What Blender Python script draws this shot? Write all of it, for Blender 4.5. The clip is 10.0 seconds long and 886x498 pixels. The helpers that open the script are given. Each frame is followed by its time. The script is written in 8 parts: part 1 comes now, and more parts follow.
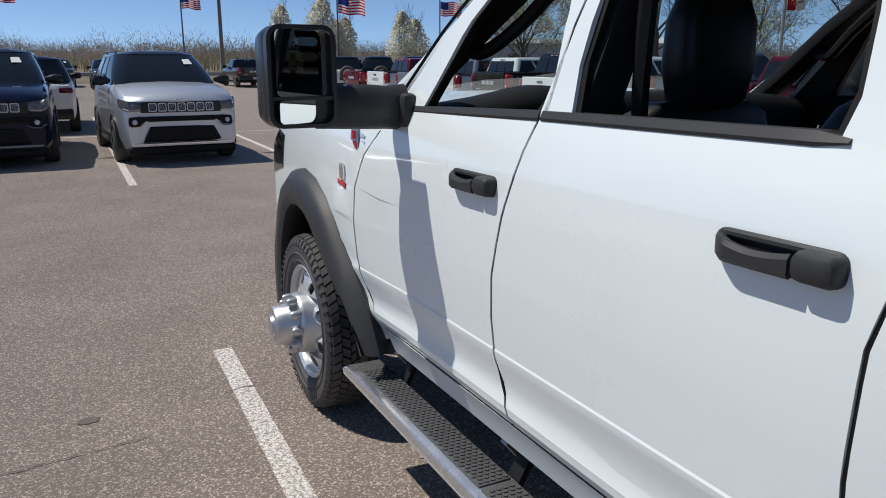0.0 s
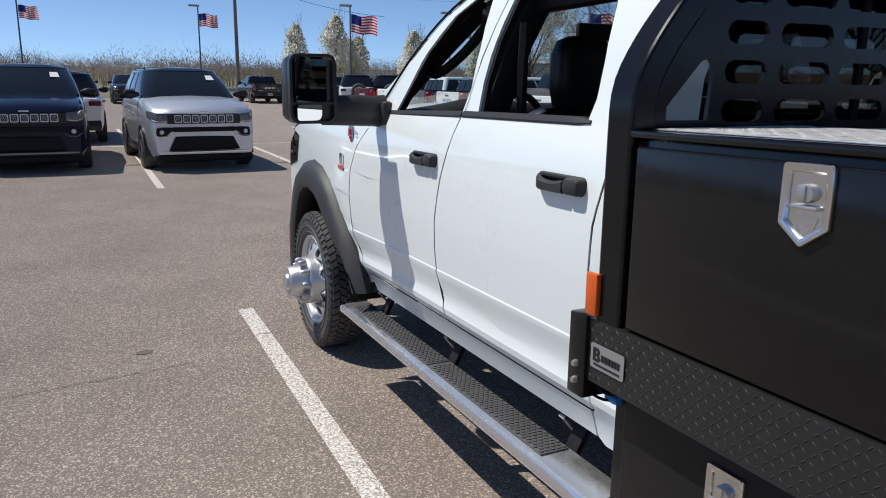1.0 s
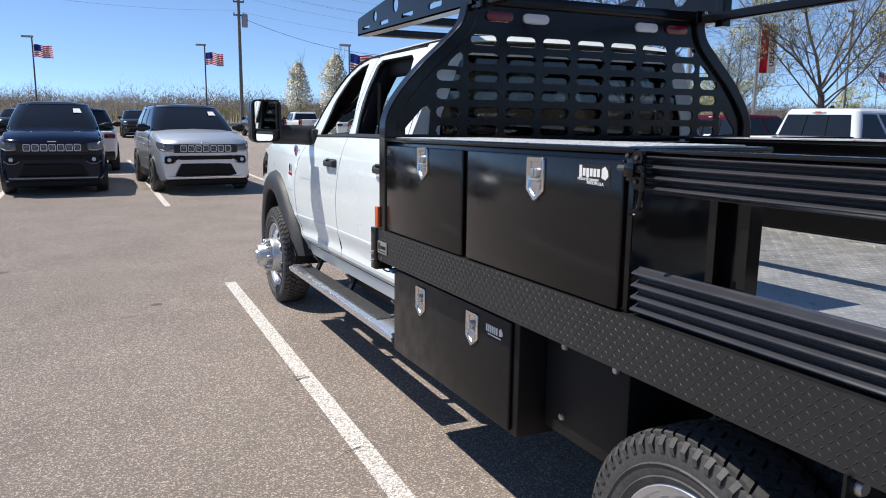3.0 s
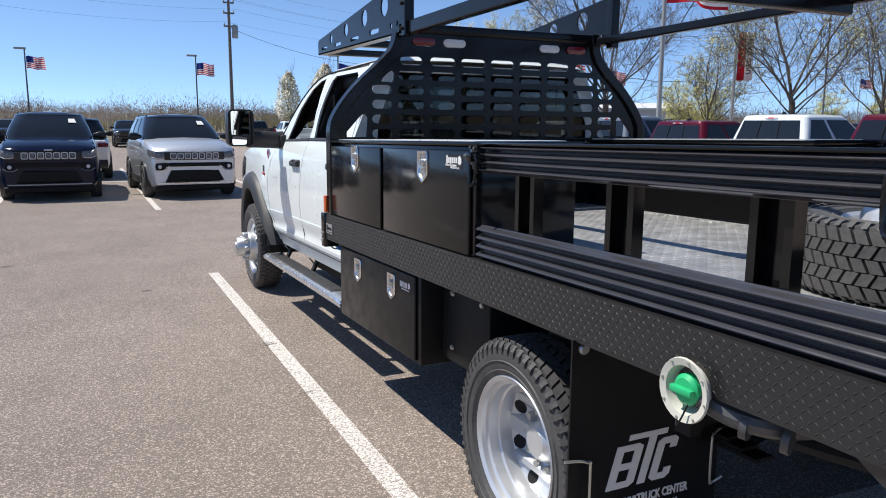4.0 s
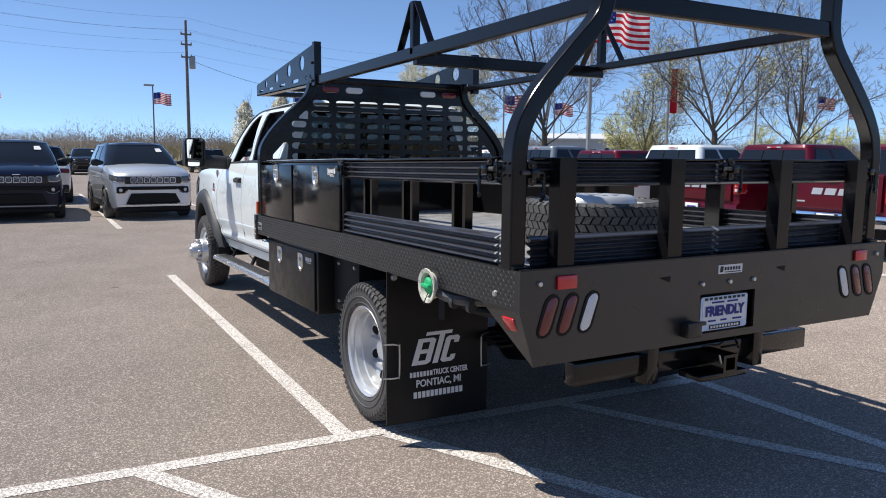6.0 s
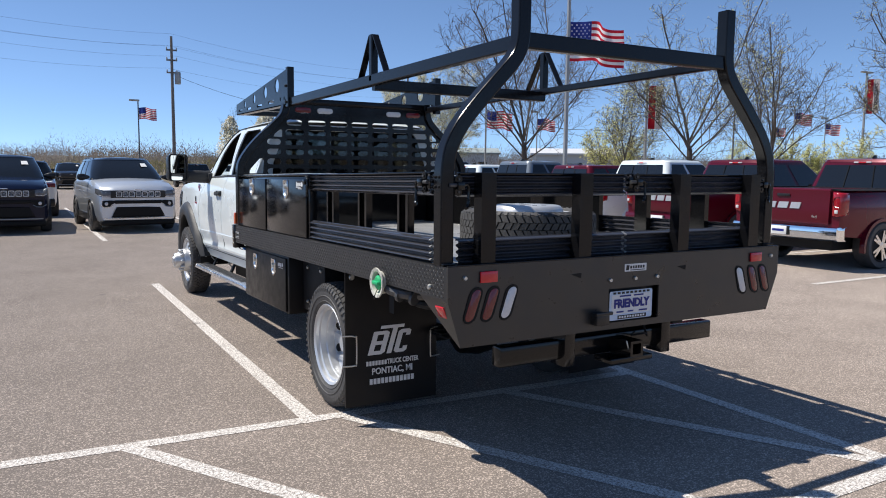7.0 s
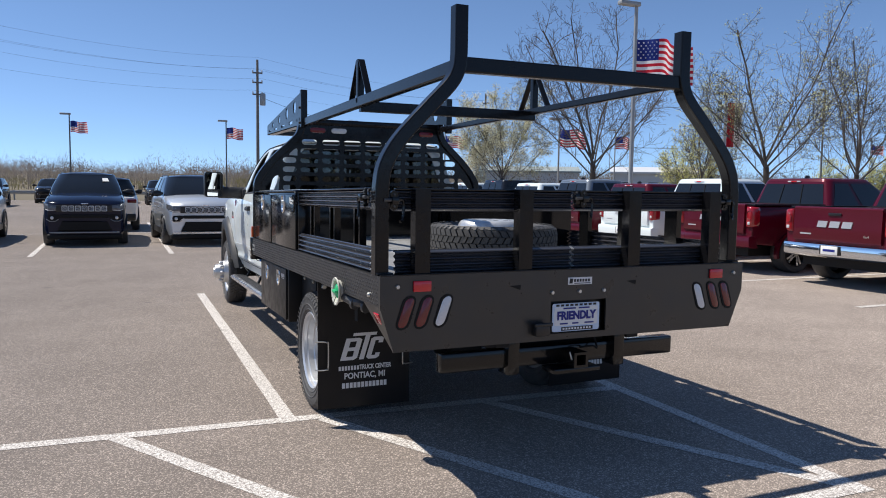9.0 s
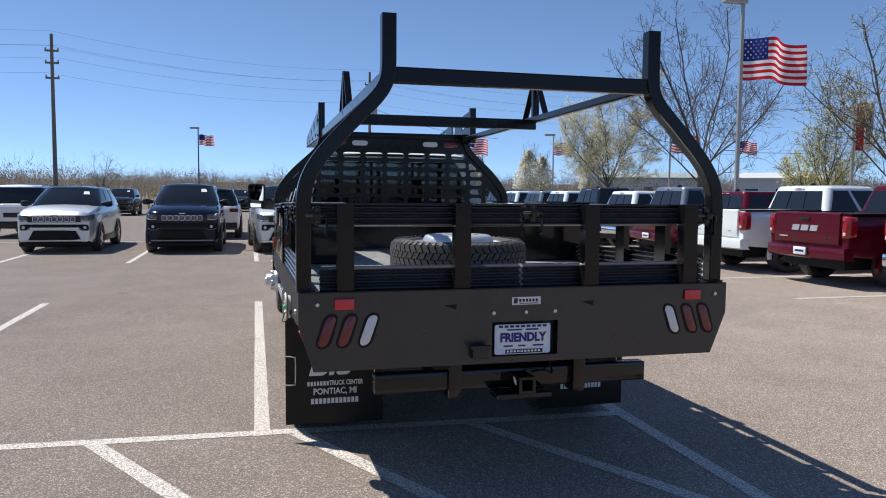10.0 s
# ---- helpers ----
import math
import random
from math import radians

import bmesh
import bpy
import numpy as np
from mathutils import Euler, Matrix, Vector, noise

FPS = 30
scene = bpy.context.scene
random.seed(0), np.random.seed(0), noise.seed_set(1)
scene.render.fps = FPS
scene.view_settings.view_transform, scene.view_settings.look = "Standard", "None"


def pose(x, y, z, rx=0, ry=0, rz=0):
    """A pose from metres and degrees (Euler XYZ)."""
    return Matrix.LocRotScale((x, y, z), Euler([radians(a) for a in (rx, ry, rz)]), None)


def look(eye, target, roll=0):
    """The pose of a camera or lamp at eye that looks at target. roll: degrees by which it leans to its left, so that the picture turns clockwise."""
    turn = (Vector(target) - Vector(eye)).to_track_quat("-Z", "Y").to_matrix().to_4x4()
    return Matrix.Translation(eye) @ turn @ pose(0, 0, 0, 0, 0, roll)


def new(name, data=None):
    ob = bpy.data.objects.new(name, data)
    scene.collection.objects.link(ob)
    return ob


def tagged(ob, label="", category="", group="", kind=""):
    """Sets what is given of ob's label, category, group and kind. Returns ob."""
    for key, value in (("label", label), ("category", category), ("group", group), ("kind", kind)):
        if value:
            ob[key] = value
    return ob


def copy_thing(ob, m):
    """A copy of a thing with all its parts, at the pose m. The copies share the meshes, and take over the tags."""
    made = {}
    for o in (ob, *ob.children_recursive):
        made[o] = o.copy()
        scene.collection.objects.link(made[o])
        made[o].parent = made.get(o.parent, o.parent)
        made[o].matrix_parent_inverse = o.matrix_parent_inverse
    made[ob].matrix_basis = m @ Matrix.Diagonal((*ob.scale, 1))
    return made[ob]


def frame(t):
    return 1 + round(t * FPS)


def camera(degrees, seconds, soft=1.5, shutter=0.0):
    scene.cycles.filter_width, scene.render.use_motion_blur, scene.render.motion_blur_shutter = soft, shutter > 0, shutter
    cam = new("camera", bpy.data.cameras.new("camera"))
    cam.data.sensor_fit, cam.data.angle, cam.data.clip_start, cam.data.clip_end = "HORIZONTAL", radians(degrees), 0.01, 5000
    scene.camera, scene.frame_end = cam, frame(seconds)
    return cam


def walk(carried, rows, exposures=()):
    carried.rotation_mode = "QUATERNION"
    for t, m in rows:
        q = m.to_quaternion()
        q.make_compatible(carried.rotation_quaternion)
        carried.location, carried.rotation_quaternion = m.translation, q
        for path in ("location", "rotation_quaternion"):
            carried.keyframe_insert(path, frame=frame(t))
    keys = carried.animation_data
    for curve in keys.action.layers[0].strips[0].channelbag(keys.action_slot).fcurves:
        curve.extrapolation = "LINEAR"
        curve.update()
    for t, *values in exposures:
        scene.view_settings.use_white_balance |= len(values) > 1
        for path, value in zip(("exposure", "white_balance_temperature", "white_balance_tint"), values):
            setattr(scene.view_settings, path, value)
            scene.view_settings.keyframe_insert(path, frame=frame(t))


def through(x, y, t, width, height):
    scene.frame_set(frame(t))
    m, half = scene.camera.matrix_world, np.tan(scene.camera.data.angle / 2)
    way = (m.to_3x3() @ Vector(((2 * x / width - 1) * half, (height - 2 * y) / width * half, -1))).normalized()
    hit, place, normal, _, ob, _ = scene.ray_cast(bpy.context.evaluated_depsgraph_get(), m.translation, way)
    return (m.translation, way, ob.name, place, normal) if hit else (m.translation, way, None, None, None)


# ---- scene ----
cam = camera(61.3, 10.0, 1.0)
PATH = [
    (0, (-1.93, 3.403, 1.59), (-1.069, 5.141, 1.103), 0.1),
    (0.5, (-2.071, 2.944, 1.584), (-1.247, 4.707, 1.123), 0.4),
    (1, (-2.209, 2.392, 1.589), (-1.367, 4.152, 1.148), 0.7),
    (1.5, (-2.279, 1.834, 1.593), (-1.428, 3.594, 1.172), 1.2),
    (2, (-2.408, 1.304, 1.602), (-1.564, 3.073, 1.206), 1.0),
    (2.5, (-2.421, 0.814, 1.601), (-1.583, 2.593, 1.231), 0.9),
    (4, (-2.484, -0.597, 1.588), (-1.626, 1.18, 1.258), 0.4),
    (4.5, (-2.599, -1.078, 1.579), (-1.719, 0.69, 1.262), 0.5),
    (5, (-2.614, -1.532, 1.565), (-1.712, 0.227, 1.267), 0.6),
    (5.5, (-2.707, -1.95, 1.56), (-1.777, -0.201, 1.285), 0.6),
    (7, (-2.872, -2.914, 1.567), (-1.881, -1.19, 1.353), 0.6),
    (7.5, (-2.917, -3.138, 1.576), (-1.925, -1.412, 1.377), 0.6),
    (8, (-2.882, -3.221, 1.581), (-1.92, -1.478, 1.394), 0.6),
    (8.5, (-2.704, -3.303, 1.578), (-1.804, -1.526, 1.402), 0.7),
    (9, (-2.339, -3.442, 1.564), (-1.542, -1.615, 1.396), 0.8),
    (9.5, (-1.863, -3.498, 1.607), (-1.203, -1.617, 1.448), 0.8),
    (10, (-1.386, -3.596, 1.608), (-0.888, -1.665, 1.457), 0.5),
]
EXPOSURES = [(0.0, -0.12), (0.6, -0.05), (1.2, 0.15), (2.5, 0.42), (4.5, 0.48), (6.0, 0.44), (7.5, 0.36), (10.0, 0.33)]
walk(cam, [(t, look(eye, target, roll)) for t, eye, target, roll in PATH], EXPOSURES)


# ---- world and light ----
SUN_SLOPE = Vector((0.50, -0.37, -1.0))       # the way the light travels
sun_to = -SUN_SLOPE.normalized()
SUN_ELEVATION = math.asin(sun_to.z)
SUN_AZIMUTH = math.atan2(sun_to.x, sun_to.y)  # clockwise from +y

world = bpy.data.worlds.new("sky")
scene.world = world
world.use_nodes = True
wn = world.node_tree.nodes
sky = wn.new("ShaderNodeTexSky")
sky.sky_type = "NISHITA"
sky.sun_disc = False
sky.altitude = 1500.0
sky.sun_elevation = SUN_ELEVATION
sky.sun_rotation = SUN_AZIMUTH
sky.air_density, sky.dust_density, sky.ozone_density = 0.65, 0.0, 4.0
wn["Background"].inputs["Strength"].default_value = 0.130
deeper = wn.new("ShaderNodeHueSaturation")
deeper.inputs["Saturation"].default_value = 1.0
deeper.inputs["Hue"].default_value = 0.498
# the thickest of the horizon's haze lies below the far woods
spot, lift = wn.new("ShaderNodeTexCoord"), wn.new("ShaderNodeVectorMath")
lift.operation = "ADD"
lift.inputs[1].default_value = (0.0, 0.0, 0.050)
world.node_tree.links.new(spot.outputs["Generated"], lift.inputs[0])
world.node_tree.links.new(lift.outputs["Vector"], sky.inputs["Vector"])
world.node_tree.links.new(sky.outputs["Color"], deeper.inputs["Color"])
world.node_tree.links.new(deeper.outputs["Color"], wn["Background"].inputs["Color"])

sun = new("sun", bpy.data.lights.new("sun", "SUN"))
sun.data.energy, sun.data.angle, sun.data.color = 4.7, radians(0.53), (1.0, 0.95, 0.88)
sun.matrix_world = look((0, 0, 30), Vector((0, 0, 30)) + SUN_SLOPE)


# ---- materials ----
MATS = {}


def mat(name, colour, rough=0.5, metal=0.0, vary=0.0, scale=4.0, fine=0.0, fine_scale=120.0, bump=0.0, bump_scale=200.0,
        coat=0.0, rough_vary=0.0, trans=0.0, ior=1.45, emit=None, spec=0.5, second=None, per_object=0.0, alpha=1.0):
    """A surface: colour with broad patches and fine grain, roughness with wear, relief by fine noise."""
    if name in MATS:
        return MATS[name]
    m = bpy.data.materials.new(name)
    MATS[name] = m
    m.use_nodes = True
    nt = m.node_tree
    n, ln = nt.nodes, nt.links
    p = n["Principled BSDF"]
    p.inputs["Base Color"].default_value = (*colour, 1)
    p.inputs["Roughness"].default_value = rough
    p.inputs["Metallic"].default_value = metal
    p.inputs["Coat Weight"].default_value = coat
    p.inputs["Coat Roughness"].default_value = 0.04
    p.inputs["Transmission Weight"].default_value = trans
    p.inputs["IOR"].default_value = ior
    p.inputs["Specular IOR Level"].default_value = spec
    p.inputs["Alpha"].default_value = alpha
    if emit:
        p.inputs["Emission Color"].default_value = (*emit[:3], 1)
        p.inputs["Emission Strength"].default_value = emit[3]
    tc = n.new("ShaderNodeTexCoord")

    def noise_node(s, detail=4.0, rough_=0.55):
        t = n.new("ShaderNodeTexNoise")
        t.inputs["Scale"].default_value = s
        t.inputs["Detail"].default_value = detail
        t.inputs["Roughness"].default_value = rough_
        ln.new(tc.outputs["Object"], t.inputs["Vector"])
        return t

    colour_out = None
    if vary or fine or per_object:
        mix = n.new("ShaderNodeMix")
        mix.data_type = "RGBA"
        c2 = second or tuple(max(0.0, c * (1 - vary)) for c in colour)
        c1 = tuple(min(1.0, c * (1 + vary * 0.5)) for c in colour)
        mix.inputs[6].default_value, mix.inputs[7].default_value = (*c2, 1), (*c1, 1)
        broad = noise_node(scale)
        ln.new(broad.outputs["Fac"], mix.inputs[0])
        colour_out = mix.outputs[2]
        if fine:
            grain = noise_node(fine_scale, 3.0, 0.7)
            ramp = n.new("ShaderNodeMapRange")
            ramp.inputs["From Min"].default_value, ramp.inputs["From Max"].default_value = 0.3, 0.7
            ramp.inputs["To Min"].default_value, ramp.inputs["To Max"].default_value = 1 - fine, 1 + fine
            ln.new(grain.outputs["Fac"], ramp.inputs["Value"])
            mul = n.new("ShaderNodeVectorMath")
            mul.operation = "SCALE"
            ln.new(colour_out, mul.inputs[0])
            ln.new(ramp.outputs["Result"], mul.inputs["Scale"])
            colour_out = mul.outputs["Vector"]
        if per_object:
            info = n.new("ShaderNodeObjectInfo")
            ramp2 = n.new("ShaderNodeMapRange")
            ramp2.inputs["To Min"].default_value, ramp2.inputs["To Max"].default_value = 1 - per_object, 1 + per_object
            ln.new(info.outputs["Random"], ramp2.inputs["Value"])
            mul2 = n.new("ShaderNodeVectorMath")
            mul2.operation = "SCALE"
            ln.new(colour_out, mul2.inputs[0])
            ln.new(ramp2.outputs["Result"], mul2.inputs["Scale"])
            colour_out = mul2.outputs["Vector"]
        ln.new(colour_out, p.inputs["Base Color"])
    if rough_vary:
        rn = noise_node(scale * 2.3)
        rr = n.new("ShaderNodeMapRange")
        rr.inputs["From Min"].default_value, rr.inputs["From Max"].default_value = 0.3, 0.7
        rr.inputs["To Min"].default_value = max(0.0, rough - rough_vary)
        rr.inputs["To Max"].default_value = min(1.0, rough + rough_vary)
        ln.new(rn.outputs["Fac"], rr.inputs["Value"])
        ln.new(rr.outputs["Result"], p.inputs["Roughness"])
    if bump:
        bn = noise_node(bump_scale, 3.0, 0.6)
        b = n.new("ShaderNodeBump")
        b.inputs["Strength"].default_value = bump
        b.inputs["Distance"].default_value = 0.004
        ln.new(bn.outputs["Fac"], b.inputs["Height"])
        ln.new(b.outputs["Normal"], p.inputs["Normal"])
    return m


def asphalt_material():
    """Worn asphalt: pale aggregate in a dark binder, broad stains, tyre-darkened patches, pitted relief."""
    m = bpy.data.materials.new("asphalt")
    m.use_nodes = True
    n, ln = m.node_tree.nodes, m.node_tree.links
    p = n["Principled BSDF"]
    tc = n.new("ShaderNodeTexCoord")

    def tex(kind, **kw):
        t = n.new(kind)
        for k, v in kw.items():
            t.inputs[k].default_value = v
        ln.new(tc.outputs["Object"], t.inputs["Vector"])
        return t

    broad = tex("ShaderNodeTexNoise", Scale=0.22, Detail=5.0, Roughness=0.6)
    patch = tex("ShaderNodeTexNoise", Scale=1.3, Detail=4.0, Roughness=0.5)
    grit = tex("ShaderNodeTexVoronoi", Scale=150.0)
    fine = tex("ShaderNodeTexNoise", Scale=330.0, Detail=3.0, Roughness=0.7)
    ramp = n.new("ShaderNodeValToRGB")
    e = ramp.color_ramp.elements
    e[0].position, e[0].color = 0.26, (0.195, 0.162, 0.137, 1)
    e[1].position, e[1].color = 0.78, (0.316, 0.264, 0.224, 1)
    mixb = n.new("ShaderNodeMath")
    mixb.operation = "MULTIPLY_ADD"
    mixb.inputs[1].default_value, mixb.inputs[2].default_value = 0.5, 0.0
    add = n.new("ShaderNodeMath")
    add.operation = "MULTIPLY_ADD"
    add.inputs[1].default_value = 0.5
    ln.new(broad.outputs["Fac"], mixb.inputs[0])
    ln.new(patch.outputs["Fac"], add.inputs[0])
    ln.new(mixb.outputs[0], add.inputs[2])
    ln.new(add.outputs[0], ramp.inputs["Fac"])
    # stones: each cell its own tone
    hsv = n.new("ShaderNodeSeparateColor")
    ln.new(grit.outputs["Color"], hsv.inputs["Color"])
    few = n.new("ShaderNodeMath")
    few.operation = "POWER"
    few.inputs[1].default_value = 4.5
    ln.new(hsv.outputs["Red"], few.inputs[0])
    stone = n.new("ShaderNodeMapRange")
    stone.inputs["To Min"].default_value, stone.inputs["To Max"].default_value = 0.74, 2.45
    ln.new(few.outputs[0], stone.inputs["Value"])
    gap = n.new("ShaderNodeMapRange")
    gap.inputs["From Min"].default_value, gap.inputs["From Max"].default_value = 0.3, 0.7
    gap.inputs["To Min"].default_value, gap.inputs["To Max"].default_value = 0.75, 1.25
    ln.new(fine.outputs["Fac"], gap.inputs["Value"])
    mul = n.new("ShaderNodeMath")
    mul.operation = "MULTIPLY"
    ln.new(stone.outputs["Result"], mul.inputs[0])
    ln.new(gap.outputs["Result"], mul.inputs[1])
    # the tone grows smoothly paler towards +x
    axis, x_tone, worn = n.new("ShaderNodeSeparateXYZ"), n.new("ShaderNodeMapRange"), n.new("ShaderNodeMath")
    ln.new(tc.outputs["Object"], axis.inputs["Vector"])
    ln.new(axis.outputs["X"], x_tone.inputs["Value"])
    x_tone.inputs["From Min"].default_value, x_tone.inputs["From Max"].default_value = -5.0, 7.0
    x_tone.inputs["To Min"].default_value, x_tone.inputs["To Max"].default_value = 0.96, 1.24
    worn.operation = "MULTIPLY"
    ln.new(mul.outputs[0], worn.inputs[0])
    ln.new(x_tone.outputs["Result"], worn.inputs[1])
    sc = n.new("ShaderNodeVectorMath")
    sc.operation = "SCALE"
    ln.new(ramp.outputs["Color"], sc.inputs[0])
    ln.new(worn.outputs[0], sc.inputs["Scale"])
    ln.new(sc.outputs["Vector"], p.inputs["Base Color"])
    p.inputs["Roughness"].default_value = 0.8
    p.inputs["Diffuse Roughness"].default_value = 0.5
    p.inputs["Specular IOR Level"].default_value = 0.3
    b = n.new("ShaderNodeBump")
    b.inputs["Strength"].default_value, b.inputs["Distance"].default_value = 0.4, 0.003
    ln.new(mul.outputs[0], b.inputs["Height"])
    ln.new(b.outputs["Normal"], p.inputs["Normal"])
    return m


def line_paint_material():
    """Road paint worn through to the asphalt along cracks and in spots."""
    m = bpy.data.materials.new("line_paint")
    m.use_nodes = True
    n, ln = m.node_tree.nodes, m.node_tree.links
    p = n["Principled BSDF"]
    tc = n.new("ShaderNodeTexCoord")
    worn = n.new("ShaderNodeTexNoise")
    worn.inputs["Scale"].default_value, worn.inputs["Detail"].default_value, worn.inputs["Roughness"].default_value = 60, 6, 0.8
    crack = n.new("ShaderNodeTexVoronoi")
    crack.feature = "DISTANCE_TO_EDGE"
    crack.inputs["Scale"].default_value = 40
    ln.new(tc.outputs["Object"], worn.inputs["Vector"])
    ln.new(tc.outputs["Object"], crack.inputs["Vector"])
    a = n.new("ShaderNodeMapRange")
    a.inputs["From Min"].default_value, a.inputs["From Max"].default_value = 0.40, 0.52
    ln.new(worn.outputs["Fac"], a.inputs["Value"])
    c = n.new("ShaderNodeMapRange")
    c.inputs["From Min"].default_value, c.inputs["From Max"].default_value = 0.012, 0.045
    ln.new(crack.outputs["Distance"], c.inputs["Value"])
    mul = n.new("ShaderNodeMath")
    mul.operation = "MULTIPLY"
    ln.new(a.outputs["Result"], mul.inputs[0])
    ln.new(c.outputs["Result"], mul.inputs[1])
    mix = n.new("ShaderNodeMix")
    mix.data_type = "RGBA"
    mix.inputs[6].default_value, mix.inputs[7].default_value = (0.21, 0.18, 0.155, 1), (0.76, 0.715, 0.665, 1)
    ln.new(mul.outputs[0], mix.inputs[0])
    ln.new(mix.outputs[2], p.inputs["Base Color"])
    p.inputs["Roughness"].default_value = 0.7
    b = n.new("ShaderNodeBump")
    b.inputs["Strength"].default_value, b.inputs["Distance"].default_value = 0.5, 0.003
    ln.new(mul.outputs[0], b.inputs["Height"])
    ln.new(b.outputs["Normal"], p.inputs["Normal"])
    return m


ASPHALT = asphalt_material()
LINE = line_paint_material()
WHITE = mat("white_car_paint", (0.775, 0.835, 0.832), 0.28, coat=0.7, vary=0.015, scale=1.5, rough_vary=0.01)
SILVER = mat("silver_car_paint", (0.60, 0.635, 0.675), 0.42, metal=0.80, coat=0.8, vary=0.06, scale=3, fine=0.06, fine_scale=900)
PEARL = mat("pearl_white_car_paint", (0.70, 0.71, 0.70), 0.3, coat=0.7, vary=0.04, scale=2)
NAVY = mat("black_blue_car_paint", (0.006, 0.010, 0.028), 0.10, coat=0.1, spec=0.25, vary=0.2, scale=3)
BLACKCAR = mat("black_car_paint", (0.008, 0.008, 0.010), 0.18, coat=0.5, vary=0.2, scale=3)
REDCAR = mat("deep_red_car_paint", (0.105, 0.0022, 0.014), 0.25, metal=0.3, coat=0.3, vary=0.12, scale=2)
GREYCAR = mat("grey_blue_car_paint", (0.20, 0.23, 0.26), 0.3, metal=0.4, coat=0.8, vary=0.06, scale=3)
POWDER = mat("black_powder_coat", (0.0062, 0.0062, 0.0066), 0.12, vary=0.25, scale=9, rough_vary=0.04, bump=0.012, bump_scale=320, spec=0.44)
SATIN = mat("satin_black_paint", (0.009, 0.009, 0.0095), 0.36, spec=0.28, vary=0.25, scale=6, rough_vary=0.08, bump=0.06, bump_scale=260)
TAILPLATE = mat("satin_black_tail_plate", (0.021, 0.0207, 0.0204), 0.33, spec=0.65, vary=0.2, scale=4, rough_vary=0.08, bump=0.04, bump_scale=260)
TREADBLACK = mat("black_tread_plate", (0.013, 0.013, 0.0135), 0.40, spec=0.75, vary=0.4, scale=12, rough_vary=0.06, fine=0.15, fine_scale=60)
TREADWORN = mat("worn_black_tread_bars", (0.024, 0.024, 0.025), 0.50, spec=0.45, vary=0.5, scale=9, rough_vary=0.08)
RIBBED = mat("semi_gloss_black_ribbed_steel", (0.042, 0.042, 0.048), 0.17, vary=0.35, scale=5, rough_vary=0.05, bump=0.012, bump_scale=240, spec=1.0)
TREADALU = mat("bright_tread_plate", (0.80, 0.80, 0.78), 0.36, metal=0.6, vary=0.2, scale=8, rough_vary=0.12, fine=0.12, fine_scale=70)
PLASTIC = mat("grained_black_plastic", (0.034, 0.035, 0.037), 0.50, spec=0.4, vary=0.2, scale=7, fine=0.1, fine_scale=260, bump=0.18, bump_scale=600)
GLOSSPLASTIC = mat("smooth_black_plastic", (0.014, 0.014, 0.015), 0.32, vary=0.2, scale=8)
RUBBER = mat("tyre_rubber", (0.068, 0.066, 0.065), 0.62, spec=0.5, vary=0.45, scale=9, fine=0.25, fine_scale=90, bump=0.12, bump_scale=300, rough_vary=0.1)
SEAL = mat("rubber_seal", (0.006, 0.006, 0.006), 0.65, spec=0.3)
CHROME = mat("chrome", (0.82, 0.83, 0.84), 0.08, metal=1.0, rough_vary=0.04, scale=9)
POLISHED = mat("polished_aluminium", (0.72, 0.72, 0.72), 0.20, metal=1.0, vary=0.12, scale=9, rough_vary=0.08)
RIM = mat("silver_wheel_steel", (0.62, 0.63, 0.64), 0.36, metal=0.6, vary=0.12, scale=10, rough_vary=0.08)
DARKSTEEL = mat("dark_frame_steel", (0.009, 0.009, 0.0095), 0.6, spec=0.3, vary=0.4, scale=8, bump=0.1)
ZINC = mat("zinc_bolt", (0.55, 0.55, 0.52), 0.4, metal=0.9, vary=0.2, scale=60)
INTERIOR = mat("dark_cab_trim", (0.007, 0.007, 0.0075), 0.6, spec=0.3, vary=0.2, scale=6, bump=0.12, bump_scale=500)
LEATHER = mat("black_seat_leather", (0.016, 0.016, 0.017), 0.42, vary=0.2, scale=5, bump=0.15, bump_scale=350)
STITCH = mat("pale_stitching", (0.5, 0.5, 0.5), 0.7)
REDLENS = mat("red_lens", (0.135, 0.005, 0.009), 0.22, coat=0.5, vary=0.3, scale=40)
PICKUPLENS = mat("wet_red_tail_lens", (0.34, 0.008, 0.016), 0.16, coat=0.7, vary=0.45, scale=14)
REDREFLECTOR = mat("red_reflector", (0.55, 0.006, 0.016), 0.22, coat=0.6, vary=0.15, scale=60)
AMBER = mat("amber_lens", (0.66, 0.105, 0.008), 0.28, coat=0.4, vary=0.3, scale=60)
HEADLENS = mat("clear_headlight_lens", (0.115, 0.12, 0.13), 0.10, coat=0.8, vary=0.4, scale=16)
CLEARLENS = mat("clear_lens", (0.62, 0.62, 0.62), 0.22, coat=0.6, vary=0.15, scale=90)
GREEN = mat("green_cap_plastic", (0.02, 0.42, 0.16), 0.4, vary=0.15, scale=30)
BEZEL = mat("pale_filler_bezel", (0.55, 0.54, 0.47), 0.45, vary=0.15, scale=30)
DECAL = mat("white_decal", (0.72, 0.72, 0.71), 0.5, vary=0.08, scale=30)
DECALBLACK = mat("black_decal", (0.012, 0.012, 0.012), 0.5)
PLATEBLUE = mat("blue_print", (0.010, 0.018, 0.19), 0.5)
PLATEPALE = mat("pale_plate_print", (0.55, 0.66, 0.80), 0.45, vary=0.15, scale=20)
PAPER = mat("white_paper", (0.75, 0.75, 0.73), 0.7)
WOOD = mat("weathered_pole_wood", (0.19, 0.175, 0.16), 0.85, vary=0.4, scale=3, fine=0.2, fine_scale=50, bump=0.3, bump_scale=60)
